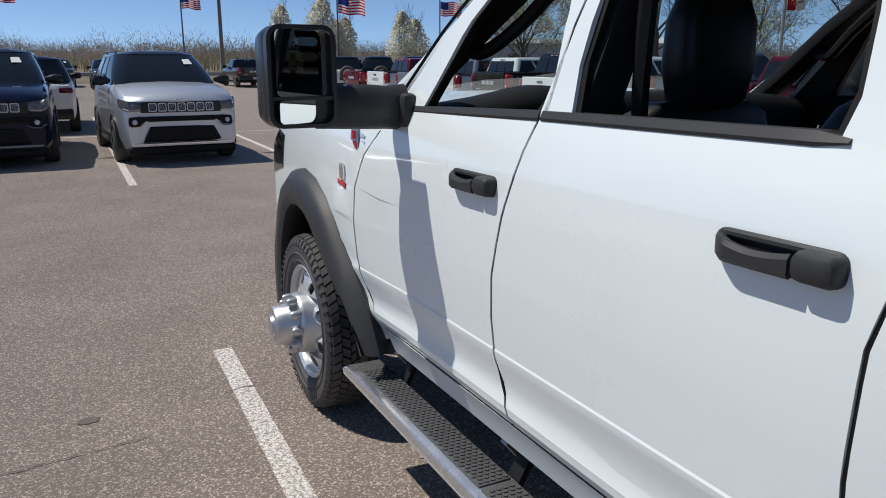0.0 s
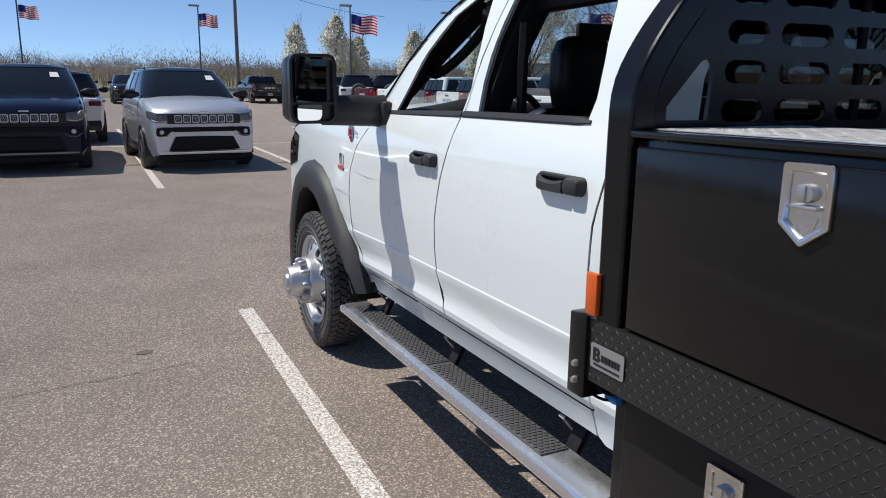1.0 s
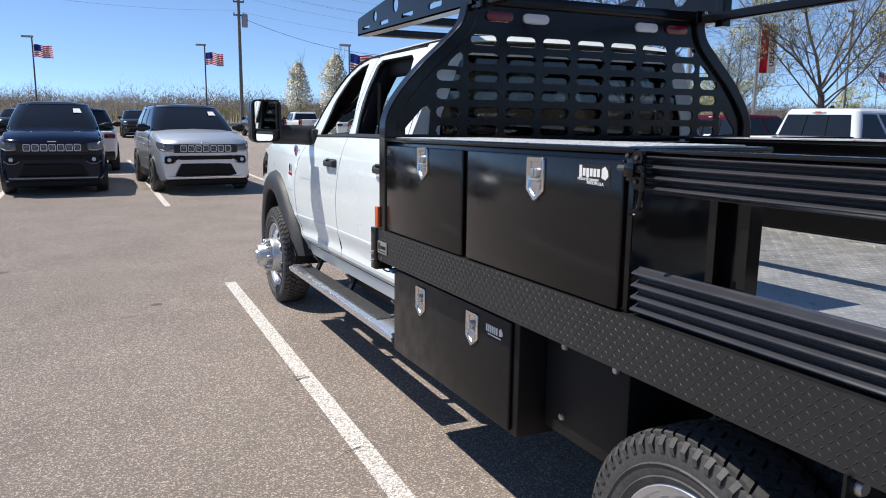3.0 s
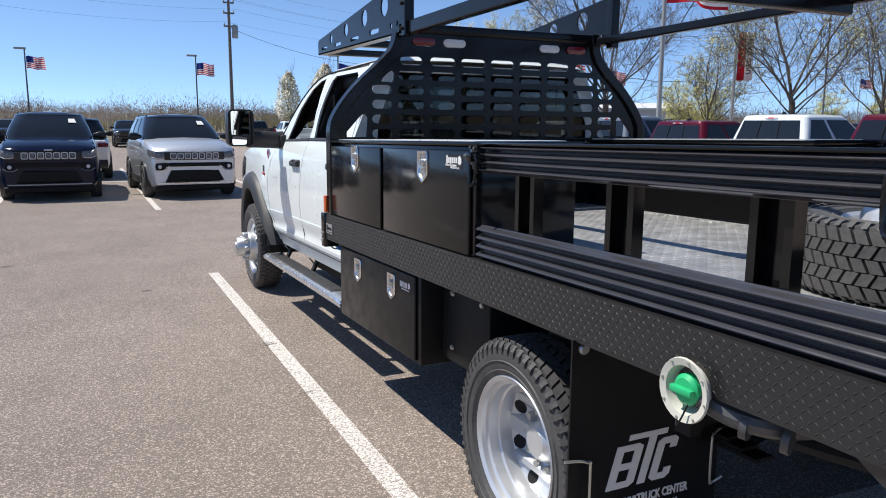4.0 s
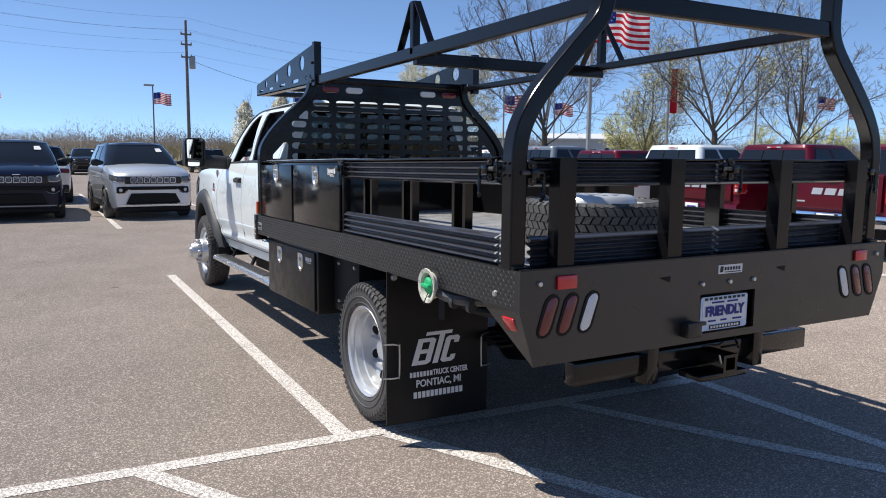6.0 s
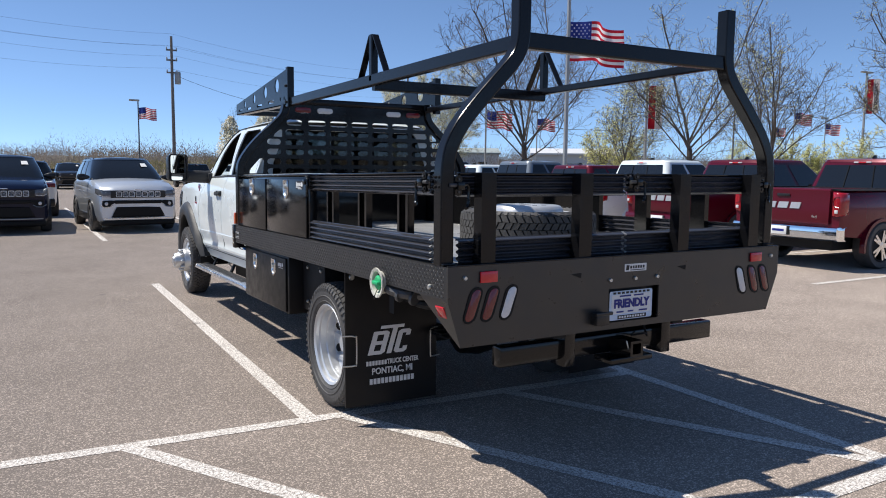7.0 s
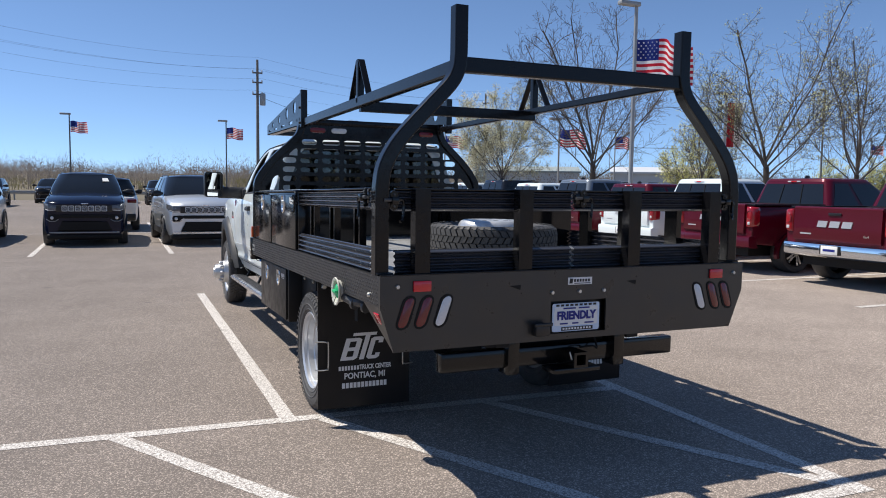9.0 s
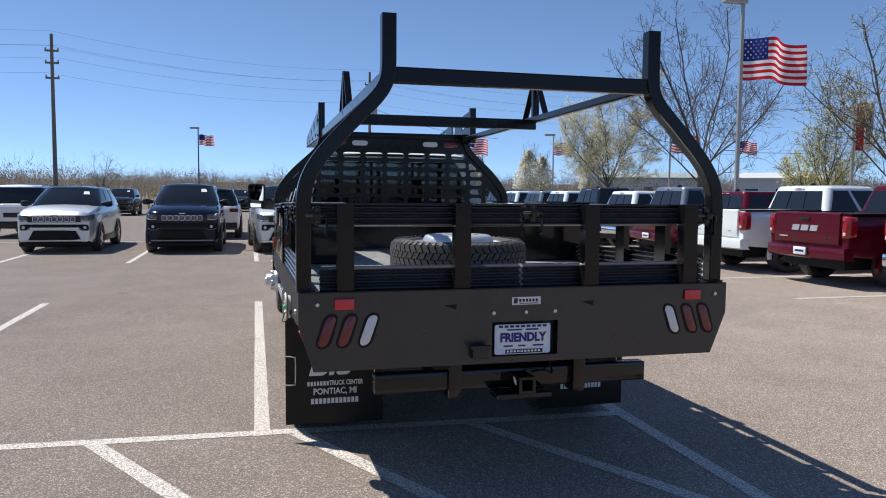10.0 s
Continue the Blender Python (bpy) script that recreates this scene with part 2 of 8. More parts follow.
POLEMETAL = mat("dull_pole_metal", (0.36, 0.36, 0.35), 0.5, metal=0.4, vary=0.15, scale=4)
POLEDARK = mat("dark_pole_paint", (0.12, 0.12, 0.12), 0.5, vary=0.2, scale=4)
BARK = mat("grey_bark", (0.085, 0.070, 0.058), 0.9, vary=0.4, scale=6, bump=0.4, bump_scale=40)
GRASS = mat("spring_grass", (0.155, 0.130, 0.085), 0.95, vary=0.5, scale=0.08, fine=0.2, fine_scale=3)


def leaf_material(name, dark, light, scale=0.6, through=0.45):
    """Thin leaves, petals or twigs: two tones in patches, part of the light passing through."""
    m = bpy.data.materials.new(name)
    m.use_nodes = True
    n, ln = m.node_tree.nodes, m.node_tree.links
    n.remove(n["Principled BSDF"])
    tc, tex, mix = n.new("ShaderNodeTexCoord"), n.new("ShaderNodeTexNoise"), n.new("ShaderNodeMix")
    tex.inputs["Scale"].default_value, tex.inputs["Detail"].default_value = scale, 4
    mix.data_type = "RGBA"
    mix.inputs[6].default_value, mix.inputs[7].default_value = (*dark, 1), (*light, 1)
    ramp = n.new("ShaderNodeMapRange")
    ramp.inputs["From Min"].default_value, ramp.inputs["From Max"].default_value = 0.35, 0.65
    ln.new(tc.outputs["Object"], tex.inputs["Vector"])
    ln.new(tex.outputs["Fac"], ramp.inputs["Value"])
    ln.new(ramp.outputs["Result"], mix.inputs[0])
    d, t, sh = n.new("ShaderNodeBsdfDiffuse"), n.new("ShaderNodeBsdfTranslucent"), n.new("ShaderNodeMixShader")
    ln.new(mix.outputs[2], d.inputs["Color"])
    ln.new(mix.outputs[2], t.inputs["Color"])
    sh.inputs[0].default_value = through
    ln.new(d.outputs[0], sh.inputs[1])
    ln.new(t.outputs[0], sh.inputs[2])
    ln.new(sh.outputs[0], n["Material Output"].inputs["Surface"])
    return m


FLAGRED = leaf_material("red_flag_cloth", (0.46, 0.022, 0.040), (0.62, 0.035, 0.055), 2.0, 0.55)
FLAGWHITE = leaf_material("white_flag_cloth", (0.80, 0.78, 0.77), (0.90, 0.88, 0.87), 2.0, 0.55)
FLAGBLUE = leaf_material("blue_flag_cloth", (0.022, 0.035, 0.17), (0.04, 0.06, 0.26), 2.0, 0.55)
SPRING = leaf_material("young_green_leaves", (0.45, 0.45, 0.17), (0.70, 0.68, 0.33))
BLOSSOM = leaf_material("white_blossom", (0.62, 0.60, 0.47), (0.86, 0.84, 0.76), 0.6, 0.6)
PALEBUD = leaf_material("pale_opening_buds", (0.42, 0.42, 0.26), (0.74, 0.72, 0.58), 0.6, 0.5)
SCRUB = leaf_material("bare_brown_scrub", (0.175, 0.152, 0.134), (0.290, 0.255, 0.228), 0.05)
SCRUBGREEN = leaf_material("budding_scrub", (0.15, 0.135, 0.07), (0.26, 0.235, 0.13), 0.06)
TWIG = leaf_material("grey_brown_twigs", (0.095, 0.085, 0.077), (0.19, 0.170, 0.155), 0.8, 0.2)
SIDING = mat("pale_siding", (0.55, 0.56, 0.57), 0.6, vary=0.08, scale=1)
SIDINGGREEN = mat("grey_green_roofing", (0.30, 0.34, 0.33), 0.6, vary=0.1, scale=1)


def glass(name, tint, rough=0.0, density=1.0):
    """Tinted glass: a mix of clear pass-through and mirror by Fresnel."""
    m = bpy.data.materials.new(name)
    m.use_nodes = True
    n, ln = m.node_tree.nodes, m.node_tree.links
    n.remove(n["Principled BSDF"])
    tr, gl, mix = n.new("ShaderNodeBsdfTransparent"), n.new("ShaderNodeBsdfGlossy"), n.new("ShaderNodeMixShader")
    lw, power, scale = n.new("ShaderNodeLayerWeight"), n.new("ShaderNodeMath"), n.new("ShaderNodeMath")
    tr.inputs["Color"].default_value = (*tint, 1)
    gl.inputs["Roughness"].default_value = rough
    power.operation, scale.operation = "POWER", "MULTIPLY_ADD"
    power.inputs[1].default_value = 4.5
    scale.inputs[1].default_value, scale.inputs[2].default_value = 0.85, 0.05
    ln.new(lw.outputs["Facing"], power.inputs[0])
    ln.new(power.outputs[0], scale.inputs[0])
    ln.new(scale.outputs[0], mix.inputs[0])
    ln.new(tr.outputs[0], mix.inputs[1])
    ln.new(gl.outputs[0], mix.inputs[2])
    ln.new(mix.outputs[0], n["Material Output"].inputs["Surface"])
    return m


GLASS = glass("clear_car_glass", (0.80, 0.85, 0.83))
GLASSDARK = mat("dark_privacy_glass", (0.008, 0.009, 0.010), 0.03, spec=0.8)
MIRROR = mat("mirror_glass", (0.86, 0.88, 0.88), 0.01, metal=1.0)
PIPE = mat("grey_pipe_steel", (0.10, 0.10, 0.10), 0.45, metal=0.4, vary=0.3, scale=20)
HUBSILVER = mat("bright_hub_silver", (0.55, 0.56, 0.57), 0.36, metal=0.8, vary=0.1, scale=14, rough_vary=0.08)
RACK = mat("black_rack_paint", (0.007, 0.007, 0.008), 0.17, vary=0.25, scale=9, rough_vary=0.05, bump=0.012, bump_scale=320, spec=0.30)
DECK = mat("weathered_deck_plate", (0.50, 0.50, 0.49), 0.38, metal=0.6, vary=0.35, scale=5, rough_vary=0.12, fine=0.15, fine_scale=70)
STEPPAD = mat("worn_grey_black_step_rubber", (0.085, 0.085, 0.087), 0.5, spec=0.4, vary=0.3, scale=8, fine=0.15, fine_scale=200)
BOARD = mat("brushed_step_aluminium", (0.74, 0.75, 0.77), 0.24, metal=0.9, vary=0.1, scale=6, rough_vary=0.06)
PLATESILVER = mat("dull_silver_plate", (0.30, 0.30, 0.29), 0.45, metal=0.3, vary=0.1, scale=40)


# ---- mesh helpers ----
from mathutils.geometry import tessellate_polygon

RAKE = [0.0]          # rise of a body towards its tail, metres a metre, about y = 1.9


RISE = [0.0]          # how much taller the cab stands above its window sills, as a share


def shear(bm):
    for v in bm.verts:
        v.co.z += RAKE[0] * (1.9 - v.co.y) + RISE[0] * max(0.0, v.co.z - 1.52)


def finish(bm, name, material, sharp=35):
    bmesh.ops.remove_doubles(bm, verts=bm.verts, dist=1e-5)
    bmesh.ops.recalc_face_normals(bm, faces=bm.faces)
    shear(bm)
    me = bpy.data.meshes.new(name)
    bm.to_mesh(me)
    bm.free()
    for m in (material if isinstance(material, (list, tuple)) else (material,)):
        me.materials.append(m)
    me.shade_smooth()
    me.set_sharp_from_angle(angle=radians(sharp))
    return me


def part(name, bm, material, parent, label="", sharp=35, kind=""):
    """Links a bmesh as one mesh object under a thing or under a part."""
    ob = new(name, finish(bm, name, material, sharp))
    ob.parent = parent
    return tagged(ob, label, kind=kind)


def thing(name, label, category, group="", kind="", at=None):
    ob = new(name)
    ob.empty_display_size = 0.2
    if at is not None:
        ob.matrix_basis = at
    return tagged(ob, label, category, group, kind)


def solid(name, bm, material, label, category="", group="", kind="", sharp=35):
    return tagged(new(name, finish(bm, name, material, sharp)), label, category, group, kind)


def B():
    return bmesh.new()


def box(bm, x0, x1, y0, y1, z0, z1, bevel=0.0, seg=2):
    r = bmesh.ops.create_cube(bm, size=1)
    vs = r["verts"]
    for v in vs:
        v.co = Vector(((x0 + x1) / 2 + v.co.x * (x1 - x0), (y0 + y1) / 2 + v.co.y * (y1 - y0), (z0 + z1) / 2 + v.co.z * (z1 - z0)))
    if bevel:
        es = {e for v in vs for e in v.link_edges}
        bmesh.ops.bevel(bm, geom=list(es), offset=bevel, segments=seg, profile=0.5, affect="EDGES")
    return bm


def map_axes(axis, u, v, w):
    """u, v in the plane across the axis, w along it: x -> (y, z), y -> (x, z), z -> (x, y)."""
    return Vector((w, u, v)) if axis == "x" else Vector((u, w, v)) if axis == "y" else Vector((u, v, w))


def prism(bm, outer, axis, a, b, holes=(), bevel=0.0):
    """A polygon with holes, pushed from a to b along an axis."""
    loops = [list(outer)] + [list(h) for h in holes]
    flat = [p for lp in loops for p in lp]
    tris = tessellate_polygon([[Vector((p[0], p[1], 0)) for p in lp] for lp in loops])
    va = [bm.verts.new(map_axes(axis, p[0], p[1], a)) for p in flat]
    vb = [bm.verts.new(map_axes(axis, p[0], p[1], b)) for p in flat]
    if not holes:
        fs = [bm.faces.new(va), bm.faces.new(list(reversed(vb)))]
    else:
        fs = []
        for t in tris:
            fs.append(bm.faces.new([va[i] for i in t]))
            fs.append(bm.faces.new([vb[i] for i in reversed(t)]))
    k = 0
    for lp in loops:
        m = len(lp)
        for i in range(m):
            j = (i + 1) % m
            bm.faces.new([va[k + i], va[k + j], vb[k + j], vb[k + i]])
        k += m
    if bevel and not holes:
        es = {e for f in fs for e in f.edges}
        bmesh.ops.bevel(bm, geom=list(es), offset=bevel, segments=2, profile=0.5, affect="EDGES")
    return bm


def slot(cx, cy, w, h, n=5):
    """An upright or lying rounded slot: outline points."""
    r = min(w, h) / 2
    pts = []
    if w >= h:
        for s, c in ((1, cx + w / 2 - r), (-1, cx - w / 2 + r)):
            for i in range(n + 1):
                a = -math.pi / 2 + math.pi * i / n
                pts.append((c + s * r * math.cos(a), cy + s * r * math.sin(a)))
    else:
        for s, c in ((1, cy + h / 2 - r), (-1, cy - h / 2 + r)):
            for i in range(n + 1):
                a = math.pi * i / n
                pts.append((cx + s * r * math.cos(a), c + s * r * math.sin(a)))
    return pts


def rounded(x0, x1, y0, y1, r, n=4):
    pts = []
    for cx, cy, a0 in ((x1 - r, y1 - r, 0), (x0 + r, y1 - r, 90), (x0 + r, y0 + r, 180), (x1 - r, y0 + r, 270)):
        for i in range(n + 1):
            a = radians(a0 + 90 * i / n)
            pts.append((cx + r * math.cos(a), cy + r * math.sin(a)))
    return pts


def sheared_slot(cx, cy, w, h, lean):
    """An upright slot that leans by lean metres over its height."""
    return [(x + lean * (y - cy) / h, y) for x, y in slot(cx, cy, w, h, 6)]


def circle2(cx, cy, r, n=16):
    return [(cx + r * math.cos(2 * math.pi * i / n), cy + r * math.sin(2 * math.pi * i / n)) for i in range(n)]


def smooth_path(pts, n=4, closed=False):
    """Catmull-Rom through points."""
    pts = [Vector(p) for p in pts]
    out = []
    m = len(pts)
    for i in range(m if closed else m - 1):
        p0 = pts[(i - 1) % m] if closed or i else pts[0]
        p1, p2 = pts[i], pts[(i + 1) % m]
        p3 = pts[(i + 2) % m] if closed or i + 2 < m else pts[-1]
        for k in range(n):
            t = k / n
            out.append(0.5 * ((2 * p1) + (p2 - p0) * t + (2 * p0 - 5 * p1 + 4 * p2 - p3) * t * t + (3 * p1 - p0 - 3 * p2 + p3) * t ** 3))
    if not closed:
        out.append(pts[-1])
    return out


def sweep(bm, path, profile, up=(0, 0, 1), cap=True, closed=False, scales=None):
    """Carries a closed 2D profile (right, up) along a path."""
    path = [Vector(p) for p in path]
    up = Vector(up)
    rings = []
    m = len(path)
    for i, p in enumerate(path):
        if closed:
            d = path[(i + 1) % m] - path[i - 1]
        else:
            d = path[min(i + 1, m - 1)] - path[max(i - 1, 0)]
        d.normalize()
        r = d.cross(up)
        if r.length < 1e-5:
            r = d.cross(Vector((1, 0, 0)))
        r.normalize()
        u = r.cross(d)
        k = 1.0
        if not closed and 0 < i < m - 1:
            a = (path[i] - path[i - 1]).normalized()
            k = 1.0 / max(0.5, a.dot(d))
        s = scales[i] if scales else 1.0
        ring = []
        for q in profile:
            ring.append(bm.verts.new(p + r * (q[0] * s) * (k if abs(r.dot(Vector((0, 0, 1)))) > 0 else 1) + u * (q[1] * s)))
        rings.append(ring)
    n = len(profile)
    for i in range(m if closed else m - 1):
        a, b = rings[i], rings[(i + 1) % m]
        for j in range(n):
            bm.faces.new([a[j], a[(j + 1) % n], b[(j + 1) % n], b[j]])
    if cap and not closed:
        bm.faces.new(list(reversed(rings[0])))
        bm.faces.new(rings[-1])
    return bm


def tube(bm, path, r, n=8, closed=False, scales=None):
    return sweep(bm, path, [(r * math.cos(2 * math.pi * i / n), r * math.sin(2 * math.pi * i / n)) for i in range(n)], (0.123, 0.05, 1), True, closed, scales)


def round_sq(w, h, r=0.008):
    return rounded(-w / 2, w / 2, -h / 2, h / 2, r, 2)


def lathe(bm, profile, centre, axis="x", n=32, close=False):
    """Turns (radius, along) points about an axis through centre."""
    c = Vector(centre)
    rings = []
    for r, h in profile:
        if r < 1e-6:
            rings.append([bm.verts.new(c + map_axes(axis, 0, 0, h))])
        else:
            rings.append([bm.verts.new(c + map_axes(axis, r * math.cos(2 * math.pi * i / n), r * math.sin(2 * math.pi * i / n), h)) for i in range(n)])
    pairs = list(zip(rings, rings[1:])) + ([(rings[-1], rings[0])] if close else [])
    for a, b in pairs:
        if len(a) == 1 and len(b) == 1:
            continue
        for i in range(n):
            j = (i + 1) % n
            if len(a) == 1:
                bm.faces.new([a[0], b[j], b[i]])
            elif len(b) == 1:
                bm.faces.new([a[i], a[j], b[0]])
            else:
                bm.faces.new([a[i], a[j], b[j], b[i]])
    return bm


def skin(bm, outer, fx, thick=0.02, holes=(), levels=(), cuts=(), inward=1):
    """A body panel: a (y, z) outline with holes, cut at levels of z and cuts of y, laid on x = fx(y, z), with thickness."""
    loops = [list(outer)] + [list(h) for h in holes]
    flat = [p for lp in loops for p in lp]
    tris = tessellate_polygon([[Vector((p[0], p[1], 0)) for p in lp] for lp in loops])
    t = bmesh.new()
    vs = [t.verts.new((0, p[0], p[1])) for p in flat]
    for f in tris:
        try:
            t.faces.new([vs[i] for i in f])
        except ValueError:
            pass
    bmesh.ops.dissolve_limit(t, angle_limit=0.001, verts=t.verts, edges=t.edges) if not holes else None
    for z in levels:
        bmesh.ops.bisect_plane(t, geom=t.verts[:] + t.edges[:] + t.faces[:], plane_co=(0, 0, z), plane_no=(0, 0, 1))
    for y in cuts:
        bmesh.ops.bisect_plane(t, geom=t.verts[:] + t.edges[:] + t.faces[:], plane_co=(0, y, 0), plane_no=(0, 1, 0))
    t.verts.index_update()
    outer_v, inner_v = {}, {}
    for v in t.verts:
        x = fx(v.co.y, v.co.z)
        outer_v[v.index] = bm.verts.new((x, v.co.y, v.co.z))
        inner_v[v.index] = bm.verts.new((x + inward * thick, v.co.y, v.co.z))
    for f in t.faces:
        ids = [v.index for v in f.verts]
        bm.faces.new([outer_v[i] for i in ids])
        bm.faces.new([inner_v[i] for i in reversed(ids)])
    for e in t.edges:
        if len(e.link_faces) == 1:
            a, b = e.verts[0].index, e.verts[1].index
            bm.faces.new([outer_v[a], outer_v[b], inner_v[b], inner_v[a]])
    t.free()
    return bm


def mirror_x(bm):
    for v in bm.verts:
        v.co.x = -v.co.x
    bmesh.ops.reverse_faces(bm, faces=bm.faces)
    return bm


def loft(bm, rings, cap=True, closed_ring=True):
    rows = [[bm.verts.new(p) for p in r] for r in rings]
    n = len(rows[0])
    for a, b in zip(rows, rows[1:]):
        for i in range(n if closed_ring else n - 1):
            j = (i + 1) % n
            bm.faces.new([a[i], a[j], b[j], b[i]])
    if cap and closed_ring:
        bm.faces.new(list(reversed(rows[0])))
        bm.faces.new(rows[-1])
    return bm


def words(text, size, material, name="lettering", bold=0.0, align="CENTER", shear_=0.0):
    """Flat letters as a mesh, in the x-y plane, a little thick."""
    c = bpy.data.curves.new(name, "FONT")
    c.body, c.size, c.align_x, c.align_y, c.extrude, c.offset, c.shear = text, size, align, "CENTER", 0.0012, bold, shear_
    c.resolution_u = 3
    o = bpy.data.objects.new(name, c)
    scene.collection.objects.link(o)
    dg = bpy.context.evaluated_depsgraph_get()
    me = bpy.data.meshes.new_from_object(o.evaluated_get(dg))
    bpy.data.objects.remove(o)
    me.materials.clear()
    me.materials.append(material)
    return me


def place_words(name, me, m, parent, label=""):
    ob = new(name, me)
    ob.parent = parent
    ob.matrix_basis = m
    return tagged(ob, label)


# ---- ground, lot and painted lines ----
bm = B()
ring = [bm.verts.new((2600 * math.cos(2 * math.pi * i / 48), 2600 * math.sin(2 * math.pi * i / 48), -0.05)) for i in range(48)]
bm.faces.new(ring)
solid("ground", bm, GRASS, "spring grass land round the lot, reaching to the horizon", "ground", kind="structure")

bm = B()
prism(bm, [(-75, -45), (62, -45), (62, 52), (20, 62), (-75, 66)], "z", -0.049, 0.0)
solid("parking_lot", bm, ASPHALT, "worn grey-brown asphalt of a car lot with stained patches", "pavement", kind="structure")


LAYERS = [0.0022]


def painted(x0, y0, x1, y1, w=0.105):
    d = Vector((x1 - x0, y1 - y0)).normalized()
    s = Vector((-d.y, d.x)) * (w / 2)
    b = B()
    n = max(2, int(Vector((x1 - x0, y1 - y0)).length / 0.12))
    left, right = [], []
    for i in range(n + 1):
        t = i / n
        p = Vector((x0 + (x1 - x0) * t, y0 + (y1 - y0) * t))
        k = 1 + 0.05 * noise.noise(Vector((p.x * 9, p.y * 9, 3)))
        left.append((p.x + s.x * k, p.y + s.y * k))
        right.append((p.x - s.x * k, p.y - s.y * k))
    LAYERS[0] += 0.00012
    top = LAYERS[0]
    lv = [[b.verts.new((q[0], q[1], z)) for q in row] for row, z in ((left, top), (right, top))]
    for i in range(n):
        b.faces.new([lv[0][i], lv[1][i], lv[1][i + 1], lv[0][i + 1]])
    return tagged(new("parking_line", finish(b, "parking_line", LINE)), "worn white painted parking line on asphalt", "road marking", "painted lines of the lot", "structure")


for seg in ((-1.325, 1.36, -1.285, 7.53), (-4.19, 1.52, -4.19, 7.9), (1.24, -0.86, 1.24, 7.7), (-14.0, 1.99, 1.29, 1.30),
            (-2.375, 1.44, -1.0, -0.85), (-1.10, 1.36, 0.02, -0.80), (0.10, 1.32, 1.22, -0.80), (-2.2, -0.83, 1.29, -0.80), (-7.0, 1.65, -7.0, 8.0)):
    painted(*seg)
for x in (-9.35, -6.7, -4.0, -1.26, 1.37, 4.1, 6.8):
    painted(x, 13.9, x, 27.5)
painted(-12.0, 21.25, 9.0, 21.2)
for k in range(10):
    painted(6.85, 0.8 + 2.72 * k, 12.3, 0.8 + 2.72 * k)

# a crack across the asphalt and a few tar-dark stains
rng = random.Random(5)
bm = B()
for cx, cy, r in ((3.4, 3.6, 0.10), (-3.3, 8.8, 0.05), (-2.0, 6.9, 0.035)):
    pts = []
    for i in range(18):
        a = 2 * math.pi * i / 18
        k = r * (0.7 + 0.5 * rng.random())
        pts.append(bm.verts.new((cx + 1.5 * k * math.cos(a), cy + k * math.sin(a), 0.0035)))
    bm.faces.new(pts)
STAIN = mat("oil_stain", (0.125, 0.105, 0.09), 0.7, vary=0.4, scale=12, fine=0.3, fine_scale=120)
solid("oil_stain", bm, STAIN, "dark oil stains soaked into the asphalt", "stain", kind="stuff")


def crack(points, width, seed):
    """A thin jagged crack in the asphalt, open across the paint."""
    rng = random.Random(seed)
    m, rows = B(), []
    for (x0, y0), (x1, y1) in zip(points, points[1:]):
        n = max(2, int(math.hypot(x1 - x0, y1 - y0) / 0.03))
        for k in range(n):
            t = k / n
            rows.append((x0 + (x1 - x0) * t + rng.uniform(-0.008, 0.008), y0 + (y1 - y0) * t + rng.uniform(-0.008, 0.008), width * rng.uniform(0.25, 1.0)))
    va = [(m.verts.new((x, y - w / 2, 0.0062)), m.verts.new((x, y + w / 2, 0.0062))) for x, y, w in rows]
    for (p, q), (r, t) in zip(va, va[1:]):
        m.faces.new([p, r, t, q])
    solid("asphalt_crack", m, CRACK, "thin dark crack across the worn asphalt", "crack", "cracks in the asphalt", "structure")


CRACK = mat("open_asphalt_crack", (0.10, 0.085, 0.073), 0.9, vary=0.3, scale=30)
crack([(-1.37, 4.635), (-1.31, 4.66), (-1.245, 4.645)], 0.020, 1)
crack([(-1.39, 4.70), (-1.33, 4.69), (-1.25, 4.70)], 0.010, 2)
crack([(-1.38, 6.93), (-1.30, 6.95), (-1.21, 6.94)], 0.012, 3)
crack([(-1.40, 3.58), (-1.31, 3.60), (-1.24, 3.575)], 0.010, 4)
crack([(-4.9, 6.25), (-3.8, 6.42), (-2.6, 6.50), (-1.75, 6.62)], 0.009, 5)
crack([(-3.4, 1.62), (-3.36, 1.50), (-3.34, 1.40)], 0.010, 6)


# ---- the flatbed truck: bed, boxes and rack ----
truck = thing("flatbed_truck", "white crew-cab truck with black steel flatbed and ladder rack", "truck")
RAKE[0] = 0.018


def raked(y, z):
    return z + 0.018 * (1.9 - y)


BOLTS = {}


def bolts(parent, axis, sign, places, r=0.013, h=0.012, material=None, name="bolt"):
    """Round-headed bolts on a face; each an object on one shared mesh."""
    material = material or ZINC
    key = (axis, sign, r, h, material.name)
    if key not in BOLTS:
        keep, RAKE[0] = RAKE[0], 0.0
        b = B()
        lathe(b, [(0, sign * h), (r * 0.75, sign * h), (r, sign * h * 0.4), (r, 0)], (0, 0, 0), axis, 10)
        BOLTS[key] = finish(b, "bolt", material)
        RAKE[0] = keep
    for x, y, z in places:
        ob = new(name, BOLTS[key])
        ob.parent = parent
        ob.location = (x, y, z + RAKE[0] * (1.9 - y))


